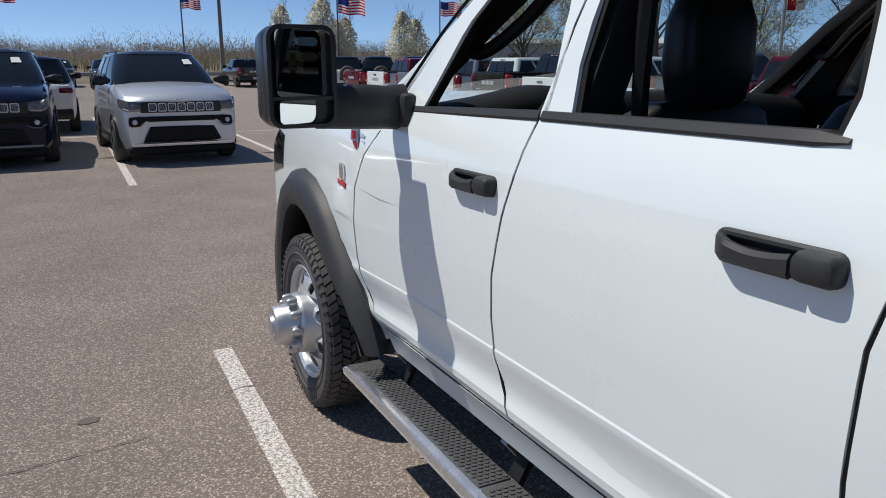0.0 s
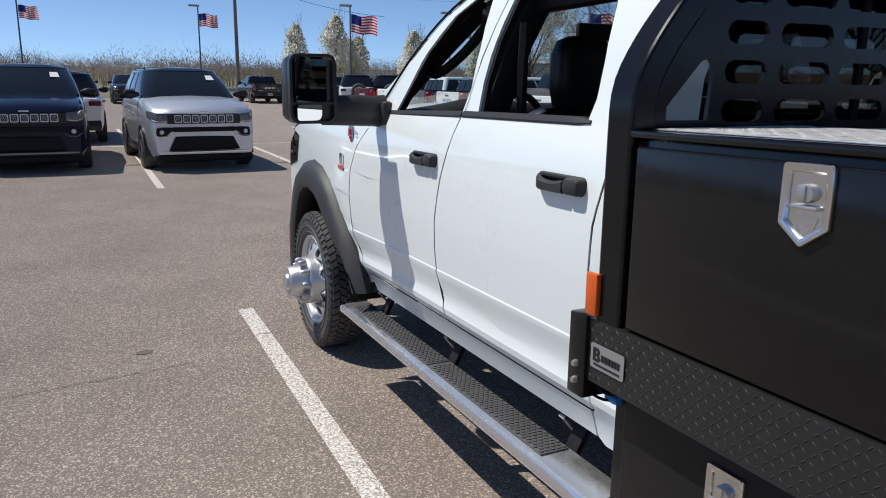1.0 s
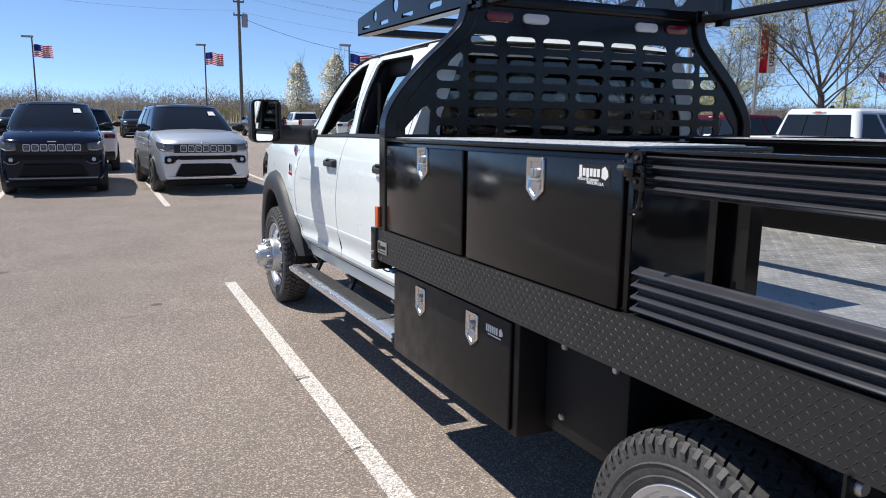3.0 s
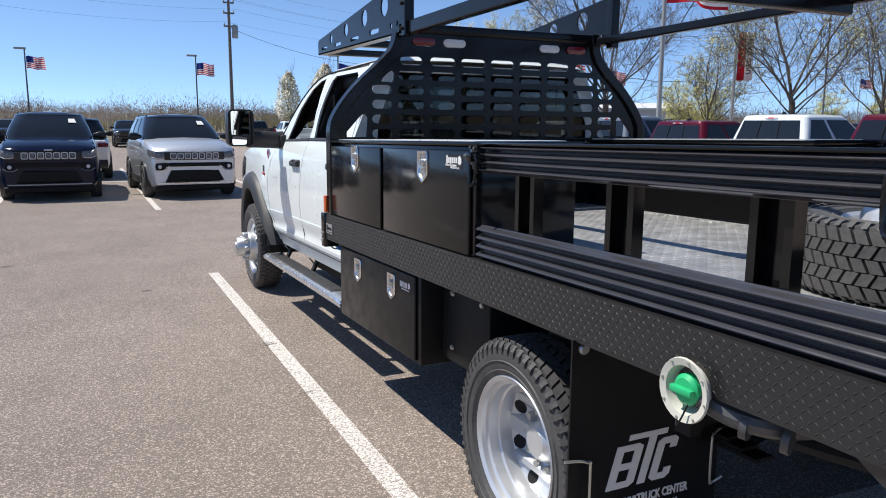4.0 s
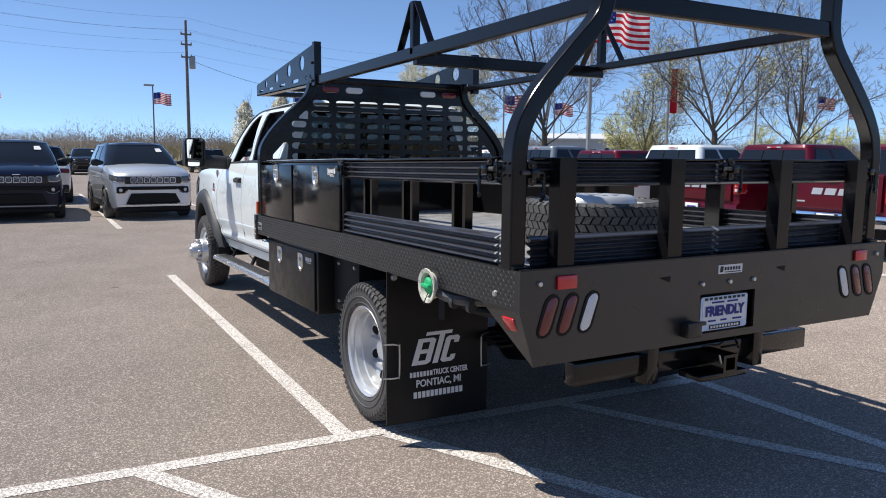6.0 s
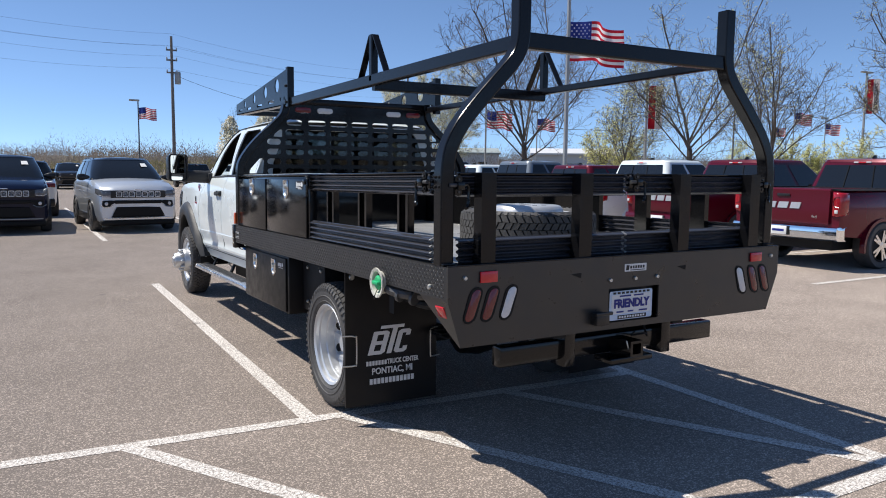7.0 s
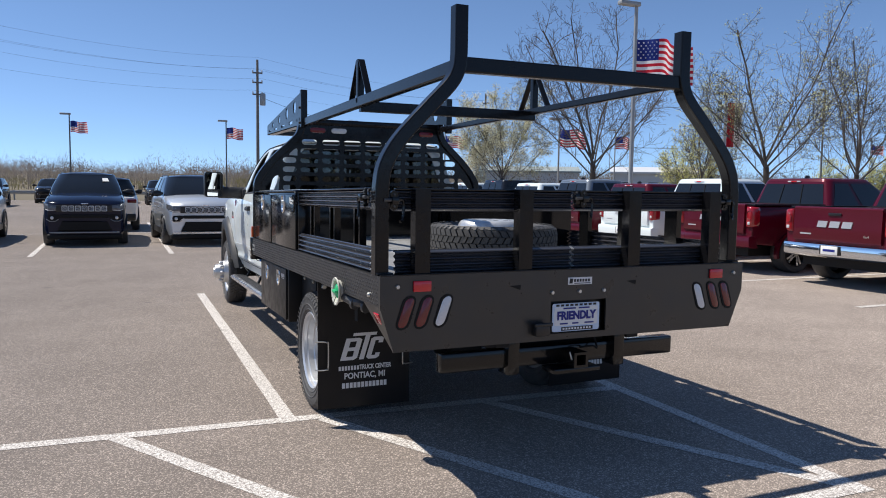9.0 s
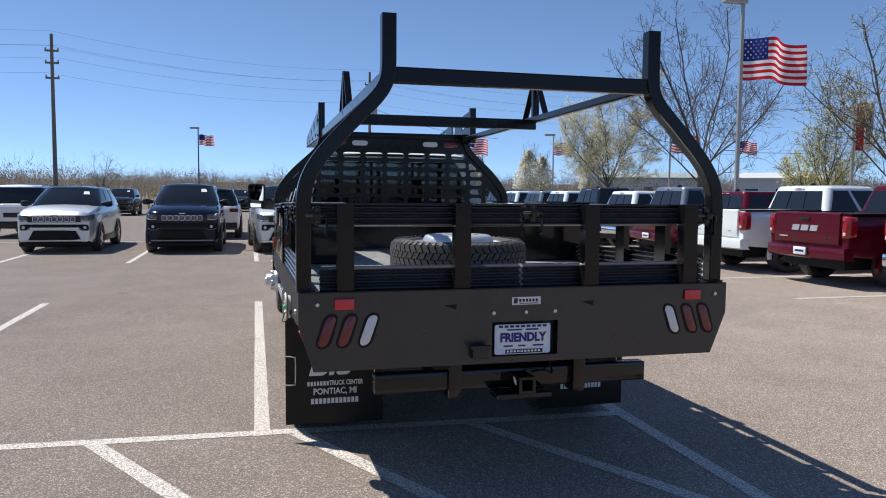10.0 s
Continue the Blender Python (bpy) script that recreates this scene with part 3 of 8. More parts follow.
def lozenges(bm, u0, u1, v0, v1, pitch, place, length=0.026, width=0.0070, height=0.0028):
    """Raised tread bars in turn leaning both ways over a rectangle; place(u, v, h) gives the point."""
    nu, nv = int((u1 - u0) / pitch), int((v1 - v0) / pitch)
    for i in range(nu):
        for j in range(nv):
            a = radians(45 if (i + j) % 2 else -45)
            cu, cv = u0 + (i + 0.5) * (u1 - u0) / nu, v0 + (j + 0.5) * (v1 - v0) / nv
            du, dv = math.cos(a) * length / 2, math.sin(a) * length / 2
            pu, pv = -math.sin(a) * width / 2, math.cos(a) * width / 2
            q = [bm.verts.new(place(*c)) for c in ((cu - du, cv - dv, 0), (cu + pu, cv + pv, 0), (cu + du, cv + dv, 0), (cu - pu, cv - pv, 0),
                                                     (cu - du * 0.5, cv - dv * 0.5, height), (cu + du * 0.5, cv + dv * 0.5, height))]
            for f in ((0, 1, 4), (1, 5, 4), (1, 2, 5), (2, 3, 5), (3, 4, 5), (3, 0, 4)):
                bm.faces.new([q[k] for k in f])
    return bm


def quick_mesh(bm, name, material, parent, label="", kind="stuff"):
    """For large patterns: no welding."""
    bmesh.ops.recalc_face_normals(bm, faces=bm.faces)
    shear(bm)
    me = bpy.data.meshes.new(name)
    bm.to_mesh(me)
    bm.free()
    me.materials.append(material)
    ob = new(name, me)
    ob.parent = parent
    return tagged(ob, label, kind=kind)


# deck
deck = part("deck", box(B(), -1.12, 1.12, 0.03, 3.80, 1.045, 1.078), DECK, truck, "worn bright tread-plate deck")
quick_mesh(lozenges(B(), -0.75, 1.05, 0.12, 3.6, 0.030, lambda u, v, h: (u, v, 1.078 + h), 0.026, 0.007, 0.0010), "tread_pattern", DECK, deck, "raised tread bars")

# side rails with tread pattern
for s in (-1, 1):
    bm = B()
    prism(bm, [(s * 1.17, 0.928), (s * 1.17, 1.083), (s * 1.06, 1.083), (s * 1.06, 1.07), (s * 1.158, 1.07), (s * 1.158, 0.94), (s * 1.10, 0.94), (s * 1.10, 0.928)], "y", 0.012, 3.80)
    rail = part("side_rail", bm, TREADBLACK, truck, "black tread-plate side rail")
    quick_mesh(lozenges(B(), 0.03, 3.79, 0.932, 1.080, 0.0182, lambda u, v, h: (s * (1.17 + h), u, v), 0.0188, 0.0052, 0.0013), "tread_pattern", TREADWORN, rail, "raised tread bars")
    bm = B()
    box(bm, s * 1.182, s * 1.09, 3.757, 3.822, 0.878, 1.086, 0.006)
    part("rail_end", bm, POWDER, truck)
    bolts(truck, "x", s, [(s * 1.182, 3.785, 0.92), (s * 1.182, 3.785, 0.962)], 0.009)
    # amber marker at the front corner
    bm = B()
    box(bm, s * 1.1805, s * 1.165, 3.727, 3.768, 1.092, 1.193, 0.004)
    part("marker_lamp", bm, AMBER, truck, "amber corner marker lamp")
bm = B()
prism(bm, rounded(3.622, 3.742, 0.968, 1.028, 0.006), "x", -1.174, -1.1725)
badge = part("maker_plate", bm, PLATESILVER, truck, "silver maker plate with dark marks")
bm = B()
prism(bm, [(3.732, 0.987), (3.732, 1.019), (3.713, 1.019), (3.707, 1.011), (3.711, 1.004), (3.705, 0.995), (3.711, 0.987)], "x", -1.1755, -1.1745, [[(3.724, 0.993), (3.724, 1.0), (3.715, 1.0), (3.715, 0.993)], [(3.724, 1.006), (3.724, 1.013), (3.716, 1.013), (3.716, 1.006)]])
part("mark", bm, DECALBLACK, badge)
for k in range(6):
    y = 3.702 - 0.0115 * k
    part("letter_bar", box(B(), -1.1755, -1.1745, y - 0.0085, y, 0.991, 1.007), DECALBLACK, badge)
part("letter_bar", box(B(), -1.1755, -1.1745, 3.635, 3.729, 0.977, 0.981), DECALBLACK, badge)

bm = B()
tube(bm, smooth_path([(-1.13, 3.79, 0.905), (-1.125, 3.80, 0.872), (-1.11, 3.76, 0.862), (-1.08, 3.72, 0.875)]), 0.004, 6)
tube(bm, smooth_path([(-1.125, 3.79, 0.91), (-1.12, 3.785, 0.885), (-1.10, 3.74, 0.880), (-1.06, 3.70, 0.89)]), 0.004, 6)
wires = part("wires", bm, SEAL, truck, "loose black wires with a blue plug")
part("plug", lathe(B(), [(0, -0.022), (0.011, -0.022), (0.013, 0.0), (0.011, 0.022), (0, 0.022)], (-1.095, 3.745, 0.868), "y", 10), mat("blue_plug_plastic", (0.03, 0.20, 0.55), 0.4), wires, "bright blue plug")

# frame under the bed
bm = B()
for x in (-0.43, 0.43):
    box(bm, x - 0.04, x + 0.04, 0.10, 7.3, 0.66, 0.86)
for y in (0.35, 0.75, 1.15, 2.05, 2.5, 2.95, 3.4, 3.75):
    box(bm, -1.10, 1.10, y - 0.03, y + 0.03, 0.95, 1.045)
for x in (-0.43, 0.43):
    box(bm, x - 0.05, x + 0.05, 0.03, 3.8, 0.86, 0.955)
part("chassis_frame", bm, DARKSTEEL, truck, "dark steel chassis rails and cross members")
bm = B()
lathe(bm, [(0.0, -0.85), (0.06, -0.85), (0.06, -0.2), (0.17, -0.12), (0.19, 0), (0.17, 0.12), (0.06, 0.2), (0.06, 0.85), (0, 0.85)], (0, 1.62, 0.405), "x", 16)
part("rear_axle", bm, DARKSTEEL, truck)
for x in (-0.55, 0.55):
    for k in range(4):
        part("spring_leaf", box(B(), x - 0.04, x + 0.04, 1.0 + 0.06 * k, 2.25 - 0.06 * k, 0.50 + 0.015 * k, 0.512 + 0.015 * k), DARKSTEEL, truck)
bm = B()
lathe(bm, [(0.0, -0.8), (0.055, -0.8), (0.055, 0.8), (0, 0.8)], (0, 6.58, 0.48), "x", 12)
box(bm, -0.35, 0.35, 6.2, 7.2, 0.62, 1.1)
part("front_axle", bm, DARKSTEEL, truck)
bm = B()
box(bm, -0.38, 0.38, 0.25, 1.15, 0.58, 0.90, 0.04)
part("fuel_tank", bm, DARKSTEEL, truck)
for s in (-1, 1):
    part("inner_panel", box(B(), s * 0.98, s * 0.62, 2.06, 2.52, 0.50, 0.935, 0.01), DARKSTEEL, truck, "black inner side panel")
bolts(truck, "x", -1, [(-0.981, y, z) for y, z in ((2.40, 0.575), (2.40, 0.83), (2.12, 0.83))], 0.014)
# brackets, lines and an air of clutter below the deck
for s in (-1, 1):
    part("bracket", box(B(), s * 1.02, s * 0.98, 0.86, 0.92, 0.72, 0.93), DARKSTEEL, truck)
    part("hose", tube(B(), smooth_path([(s * 0.95, 0.35, 0.83), (s * 0.95, 0.7, 0.80), (s * 0.9, 1.05, 0.84), (s * 0.6, 1.12, 0.86)]), 0.022, 8), DARKSTEEL, truck)
part("hose", tube(B(), smooth_path([(-0.62, 1.9, 0.75), (-0.66, 2.4, 0.66), (-0.62, 3.0, 0.62), (-0.7, 3.7, 0.6)]), 0.03, 8), DARKSTEEL, truck)

# tail skirt with lamp openings
lamps = ((-1.034, "r"), (-0.937, "r"), (-0.831, "w"), (0.831, "w"), (0.937, "r"), (1.034, "r"))
holes, LEAN = [], 0.052
for x, kind in lamps:
    holes.append(sheared_slot(x, 0.898, 0.066, 0.165, LEAN if x < 0 else -LEAN))
holes.append([(-0.195, 0.735), (0.165, 0.735), (0.165, 0.915), (-0.195, 0.915)])
bm = B()
prism(bm, [(-1.17, 1.084), (-1.17, 0.925), (-1.098, 0.701), (1.076, 0.701), (1.165, 0.925), (1.165, 1.084)], "y", 0.0, 0.012, holes)
skirt = part("tail_skirt", bm, TAILPLATE, truck, "dark satin steel tail skirt with lamp cut-outs")
bm = B()
box(bm, -1.165, 1.16, 0.0125, 0.085, 1.055, 1.083)
part("tail_lip", bm, POWDER, truck)
part("top_bead", sweep(B(), [(-1.168, 0.006, 1.0875), (1.163, 0.006, 1.0875)], round_sq(0.012, 0.006, 0.002)), POWDER, skirt)
for s in (-1, 1):
    bm = B()
    a = [Vector((s * 1.169, 0.012, 1.07)), Vector((s * 1.169, 0.012, 0.925)), Vector((s * (1.097 if s < 0 else 1.075), 0.012, 0.702)), Vector((s * 1.165, 0.29, 0.93)), Vector((s * 1.169, 0.29, 1.07))]
    q = [bm.verts.new(p) for p in a] + [bm.verts.new(p - Vector((s * 0.012, 0, 0))) for p in a]
    for f in ((0, 1, 3, 4), (1, 2, 3), (9, 8, 6, 5), (8, 7, 6), (0, 5, 6, 1), (1, 6, 7, 2), (2, 7, 8, 3)):
        bm.faces.new([q[i] for i in f])
    gus = part("side_gusset", bm, TAILPLATE, truck, "dark satin corner gusset")
    bm = B()
    box(bm, -0.005, 0.005, -0.040, 0.040, -0.030, 0.030, 0.003)
    bmesh.ops.rotate(bm, verts=bm.verts, matrix=Matrix.Rotation(radians(24 * s), 3, "Y"))
    bmesh.ops.translate(bm, verts=bm.verts, vec=(s * 1.146, 0.095, 0.862))
    part("side_marker", bm, REDREFLECTOR, truck, "red side marker")
    bolts(truck, "x", s, [(s * 1.168, 0.17, 0.975), (s * 1.14, 0.14, 0.905)], 0.014)
for (x, kind), h in zip(lamps, holes):
    lean = LEAN if x < 0 else -LEAN
    bm = B()
    prism(bm, sheared_slot(x, 0.898, 0.074, 0.173, lean), "y", -0.004, 0.006, [sheared_slot(x, 0.898, 0.050, 0.149, lean)])
    lamp = part("tail_lamp", bm, SEAL, truck, "slanted tail lamp in a black grommet")
    bm = B()
    prism(bm, sheared_slot(x, 0.898, 0.051, 0.150, lean), "y", -0.006, 0.02, bevel=0.003)
    part("lens", bm, REDLENS if kind == "r" else CLEARLENS, lamp, "dark red lens" if kind == "r" else "clear reversing lens")
for x in (-0.95, 0.95):
    bm = B()
    box(bm, x - 0.048, x + 0.048, -0.012, -0.0005, 1.002, 1.056, 0.003)
    part("reflector", bm, REDREFLECTOR, truck, "bright red reflector")
# plate in its recess
bm = B()
box(bm, -0.2, 0.17, 0.05, 0.06, 0.72, 0.93)
part("plate_recess", bm, GLOSSPLASTIC, truck)
bm = B()
prism(bm, rounded(-0.178, 0.128, 0.742, 0.898, 0.012), "y", 0.010, 0.013)
plate = part("dealer_plate", bm, PLATEPALE, truck, "pale blue and white dealer plate")
bm = B()
prism(bm, rounded(-0.165, 0.115, 0.775, 0.878, 0.01), "y", 0.0085, 0.0095)
part("print", bm, DECAL, plate)
strip = part("print_strip", box(B(), -0.12, 0.085, 0.0075, 0.0085, 0.747, 0.767), DECALBLACK, plate)
for k in range(9):
    part("letter_bar", box(B(), -0.155 + 0.03 * k, -0.135 + 0.03 * k, 0.0075, 0.0085, 0.882, 0.893), DECALBLACK, plate)
for k in range(10):
    part("letter_bar", box(B(), -0.112 + 0.019 * k, -0.1 + 0.019 * k, 0.0062, 0.0072, 0.7525, 0.7625), DECAL, strip)
for x0, x1, z in ((-0.11, -0.03, 0.870), (-0.01, 0.06, 0.870), (-0.13, -0.08, 0.786), (-0.05, -0.01, 0.786), (0.03, 0.09, 0.786)):
    part("letter_bar", box(B(), x0, x1, 0.0065, 0.0078, z - 0.004, z + 0.004), PLATEBLUE, plate)
me = words("FRIENDLY", 0.078, PLATEBLUE, "print", 0.0034)
place_words("print", me, Matrix.Translation((-0.025, 0.006, raked(0, 0.828))) @ Euler((radians(90), 0, 0)).to_matrix().to_4x4() @ Matrix.Diagonal((0.72, 0.8, 1, 1)), plate)
# maker sticker and small hardware on the skirt
bm = B()
box(bm, -0.09, 0.066, -0.0015, -0.0002, 1.001, 1.041)
st = part("maker_sticker", bm, DECAL, truck, "white maker sticker with dark marks")
bm = B()
prism(bm, [(-0.082, 1.008), (-0.078, 1.036), (-0.058, 1.034), (-0.062, 1.008)], "y", -0.0028, -0.0018)
for k in range(6):
    box(bm, -0.052 + 0.018 * k, -0.040 + 0.018 * k, -0.0028, -0.0018, 1.016, 1.031)
box(bm, -0.05, 0.055, -0.0028, -0.0018, 1.006, 1.010)
part("mark", bm, DECALBLACK, st)
bolts(truck, "y", -1, [(x, 0, z) for x, z in ((-1.08, 1.03), (1.09, 1.03), (-0.19, 0.963), (-0.015, 0.963), (0.145, 0.963))], 0.012)
# thin black wedges laid on for the shade inside the skirt's triangular slots
for x in (-0.44, 0.31):
    part("slotted_tab", prism(B(), [(x - 0.01, 1.008), (x + 0.055, 1.012), (x + 0.052, 0.986)], "y", -0.003, -0.0004), SEAL, truck)
bm = B()
box(bm, -0.312, -0.225, -0.05, 0.0, 0.735, 0.80, 0.008)
box(bm, -0.325, -0.215, -0.062, -0.045, 0.79, 0.808, 0.004)
part("trailer_socket", bm, GLOSSPLASTIC, truck, "black plastic trailer socket")

# hitch bumper below the skirt
bm = B()
box(bm, -0.78, 0.755, 0.135, 0.215, 0.535, 0.64, 0.008)
for x in (-0.36, 0.34):
    box(bm, x - 0.035, x + 0.035, 0.10, 0.22, 0.50, 0.72, 0.004)
part("hitch_bar", bm, POWDER, truck, "black tubular hitch bar")
bm = B()
prism(bm, [(-0.054, 0.54), (0.036, 0.54), (0.036, 0.625), (-0.054, 0.625)], "y", -0.03, 0.16, [[(-0.038, 0.554), (0.02, 0.554), (0.02, 0.611), (-0.038, 0.611)]])
box(bm, -0.16, 0.14, 0.0, 0.14, 0.505, 0.535, 0.006)
part("receiver", bm, POWDER, truck, "square receiver tube")
bm = B()
tube(bm, smooth_path([(-0.085, -0.03, 0.632), (-0.08, -0.035, 0.605), (-0.07, -0.03, 0.59), (-0.072, -0.02, 0.615), (-0.085, -0.03, 0.632)]), 0.003, 6)
part("hitch_pin", bm, ZINC, truck)
bm = B()
tube(bm, smooth_path([(0.05, 0.08, 0.63), (0.12, 0.05, 0.64), (0.17, 0.08, 0.62), (0.17, 0.12, 0.69)]), 0.006, 6)
part("chain_loop", bm, DARKSTEEL, truck)


# stakes and corrugated gates
def corrugated(bm, length_axis, a, b, z0, z1, face, out, waves=4, amp=0.013, thick=0.006):
    """A ribbed panel between a and b; out is the sign of its outer side."""
    n = waves * 10
    pts = []
    for i in range(n + 1):
        t = i / n
        w = math.sin(t * waves * 2 * math.pi - math.pi / 2)
        w = (1 if w > 0 else -1) * abs(w) ** 0.8
        pts.append((z0 + (z1 - z0) * t, w))
    ring = [(face + out * (amp * w), z) for z, w in pts] + [(face + out * (amp * w - thick), z) for z, w in reversed(pts)]
    va = [bm.verts.new((a, c, z) if length_axis == "x" else (c, a, z)) for c, z in ring]
    vb = [bm.verts.new((b, c, z) if length_axis == "x" else (c, b, z)) for c, z in ring]
    m = len(ring)
    for i in range(m):
        j = (i + 1) % m
        bm.faces.new([va[i], va[j], vb[j], vb[i]])
    for i in range(n):
        bm.faces.new([va[i], va[i + 1], va[m - 2 - i], va[m - 1 - i]])
        bm.faces.new([vb[i + 1], vb[i], vb[m - 1 - i], vb[m - 2 - i]])
    return bm


CUTEDGE = mat("bare_cut_steel", (0.40, 0.40, 0.39), 0.4, metal=0.7, vary=0.2, scale=40)


def cut_end(bm, length_axis, a, z0, z1, face, out, waves=4, amp=0.013, thick=0.006):
    return corrugated(bm, length_axis, a - 0.008, a + 0.008, z0, z1, face + out * 0.002, out, waves, amp * 1.06, thick * 2.2)


def latch_handle(parent, x, y, z, side, lay=1):
    """A drop latch: lugged bracket, sleeve and a hanging bent rod. side: 'l', 'r' or 't'; lay: which way the rod lies off."""
    ox, oy = {"l": (-1, 0), "r": (1, 0), "t": (0, -1)}[side]
    tx, ty = (0, 1) if ox else (1, 0)

    def at(u, n, dz):
        u, n, dz = u * 0.66, n * 0.8, dz * 0.66
        return (x + tx * u * lay + ox * n, y + ty * u * lay + oy * n, z + dz)

    bm = B()

    def bx(du0, du1, dn0, dn1, z0, z1):
        p, q = at(du0, dn0, z0), at(du1, dn1, z1)
        box(bm, min(p[0], q[0]), max(p[0], q[0]) + 1e-4, min(p[1], q[1]), max(p[1], q[1]) + 1e-4, p[2], q[2], 0.004)

    bx(-0.075, 0.030, 0.0, 0.010, -0.046, 0.050)
    for u, dz in ((0.0, 0.046), (0.0, -0.044)):
        c = at(u, 0.0, dz)
        lathe(bm, [(0, 0), (0.020, 0), (0.020, 0.014), (0, 0.014)] if ox + oy > 0 else [(0, -0.014), (0.020, -0.014), (0.020, 0), (0, 0)], c, "x" if ox else "y", 16)
    bx(-0.028, 0.028, 0.008, 0.052, -0.026, 0.028)
    ob = part("drop_latch", bm, POWDER, parent, "black drop latch with a hanging rod")
    bm = B()
    tube(bm, [at(-0.085, 0.030, 0.004), at(0.040, 0.030, 0.004)], 0.009, 10)
    for u, dz in ((-0.068, -0.004), (-0.068, 0.052), (0.0, 0.046), (0.0, -0.044)):
        c = at(u, 0.012 if u else 0.021, dz)
        lathe(bm, [(0, 0.003), (0.005, 0.003), (0.0065, 0), (0.005, -0.003), (0, -0.003)], c, "x" if ox else "y", 8)
    part("pin", bm, PIPE, ob, "dull steel pin and bolt heads")
    bm = B()
    rod = [at(0.020, 0.034, 0.006), at(0.050, 0.036, 0.010), at(0.066, 0.037, -0.004), at(0.068, 0.038, -0.06), at(0.062, 0.040, -0.125), at(0.052, 0.046, -0.150), at(0.030, 0.058, -0.158)]
    tube(bm, smooth_path(rod, 4), 0.0075, 8)
    part("rod", bm, POWDER, ob)
    return ob


for s in (-1, 1):
    gate = part("side_gate", corrugated(B(), "y", 0.20, 1.872, 1.408, 1.515, s * (1.142 if s < 0 else 1.164), s), RIBBED, truck, "black ribbed steel upper side rail")
    part("lower_rail", corrugated(B(), "y", 0.20, 1.872, 1.083, 1.212, s * 1.142, s), RIBBED, gate)
    part("cut_edge", cut_end(B(), "y", 0.198, 1.085, 1.212, s * 1.142, s), CUTEDGE, gate, "bare cut steel edge")
    box_bm = B()
    box(box_bm, s * (1.158 if s < 0 else 1.178), s * 1.128, 0.19, 1.872, 1.511, 1.521, 0.002)
    part("cap_strip", box_bm, POWDER, gate)
    for y in (1.59, 1.085, 0.565):
        bm = B()
        x0, x1 = s * 1.119, s * 1.08
        prism(bm, [(x0, y - 0.060), (x0, y - 0.036), (x0 - s * 0.006, y - 0.036), (x0 - s * 0.006, y - 0.054), (x1 + s * 0.006, y - 0.054), (x1 + s * 0.006, y + 0.054), (x0 - s * 0.006, y + 0.054), (x0 - s * 0.006, y + 0.036), (x0, y + 0.036), (x0, y + 0.060), (x1, y + 0.060), (x1, y - 0.060)], "z", 1.08, 1.512)
        part("stake", bm, POWDER, gate)
latch_handle(truck, -1.165, 1.845, 1.468, "l", -1)
latch_handle(truck, -1.172, 0.210, 1.470, "l")
latch_handle(truck, 1.165, 1.845, 1.468, "r", -1)
latch_handle(truck, 1.172, 0.210, 1.470, "r")

for x0, x1 in ((-1.06, -0.012), (0.0, 1.06)):
    gate = part("tail_gate", corrugated(B(), "x", x0, x1, 1.400, 1.512, 0.10, -1), RIBBED, truck, "black ribbed steel upper tail rail")
    part("lower_rail", corrugated(B(), "x", x0, x1, 1.078, 1.205, 0.10, -1), RIBBED, gate)
    bm = B()
    box(bm, x0, x1, 0.088, 0.118, 1.508, 1.518, 0.002)
    part("cap_strip", bm, POWDER, gate)
    bm = B()
    for z in (1.51, 1.205):
        box(bm, x0, x1, 0.115, 0.122, z - 0.01, z)
    part("back_flange", bm, RIBBED, gate)
part("cut_edge", cut_end(B(), "x", -0.008, 1.08, 1.205, 0.10, -1), CUTEDGE, truck, "bare cut steel edge")
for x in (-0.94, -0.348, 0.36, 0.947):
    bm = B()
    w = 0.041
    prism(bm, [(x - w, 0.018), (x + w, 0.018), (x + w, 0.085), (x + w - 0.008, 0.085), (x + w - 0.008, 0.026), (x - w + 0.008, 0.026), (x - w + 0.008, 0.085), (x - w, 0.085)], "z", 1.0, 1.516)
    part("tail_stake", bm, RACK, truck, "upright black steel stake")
latch_handle(truck, 0.045, 0.085, 1.470, "t")
latch_handle(truck, -1.075, 0.085, 1.455, "t")
latch_handle(truck, 1.075, 0.085, 1.455, "t")

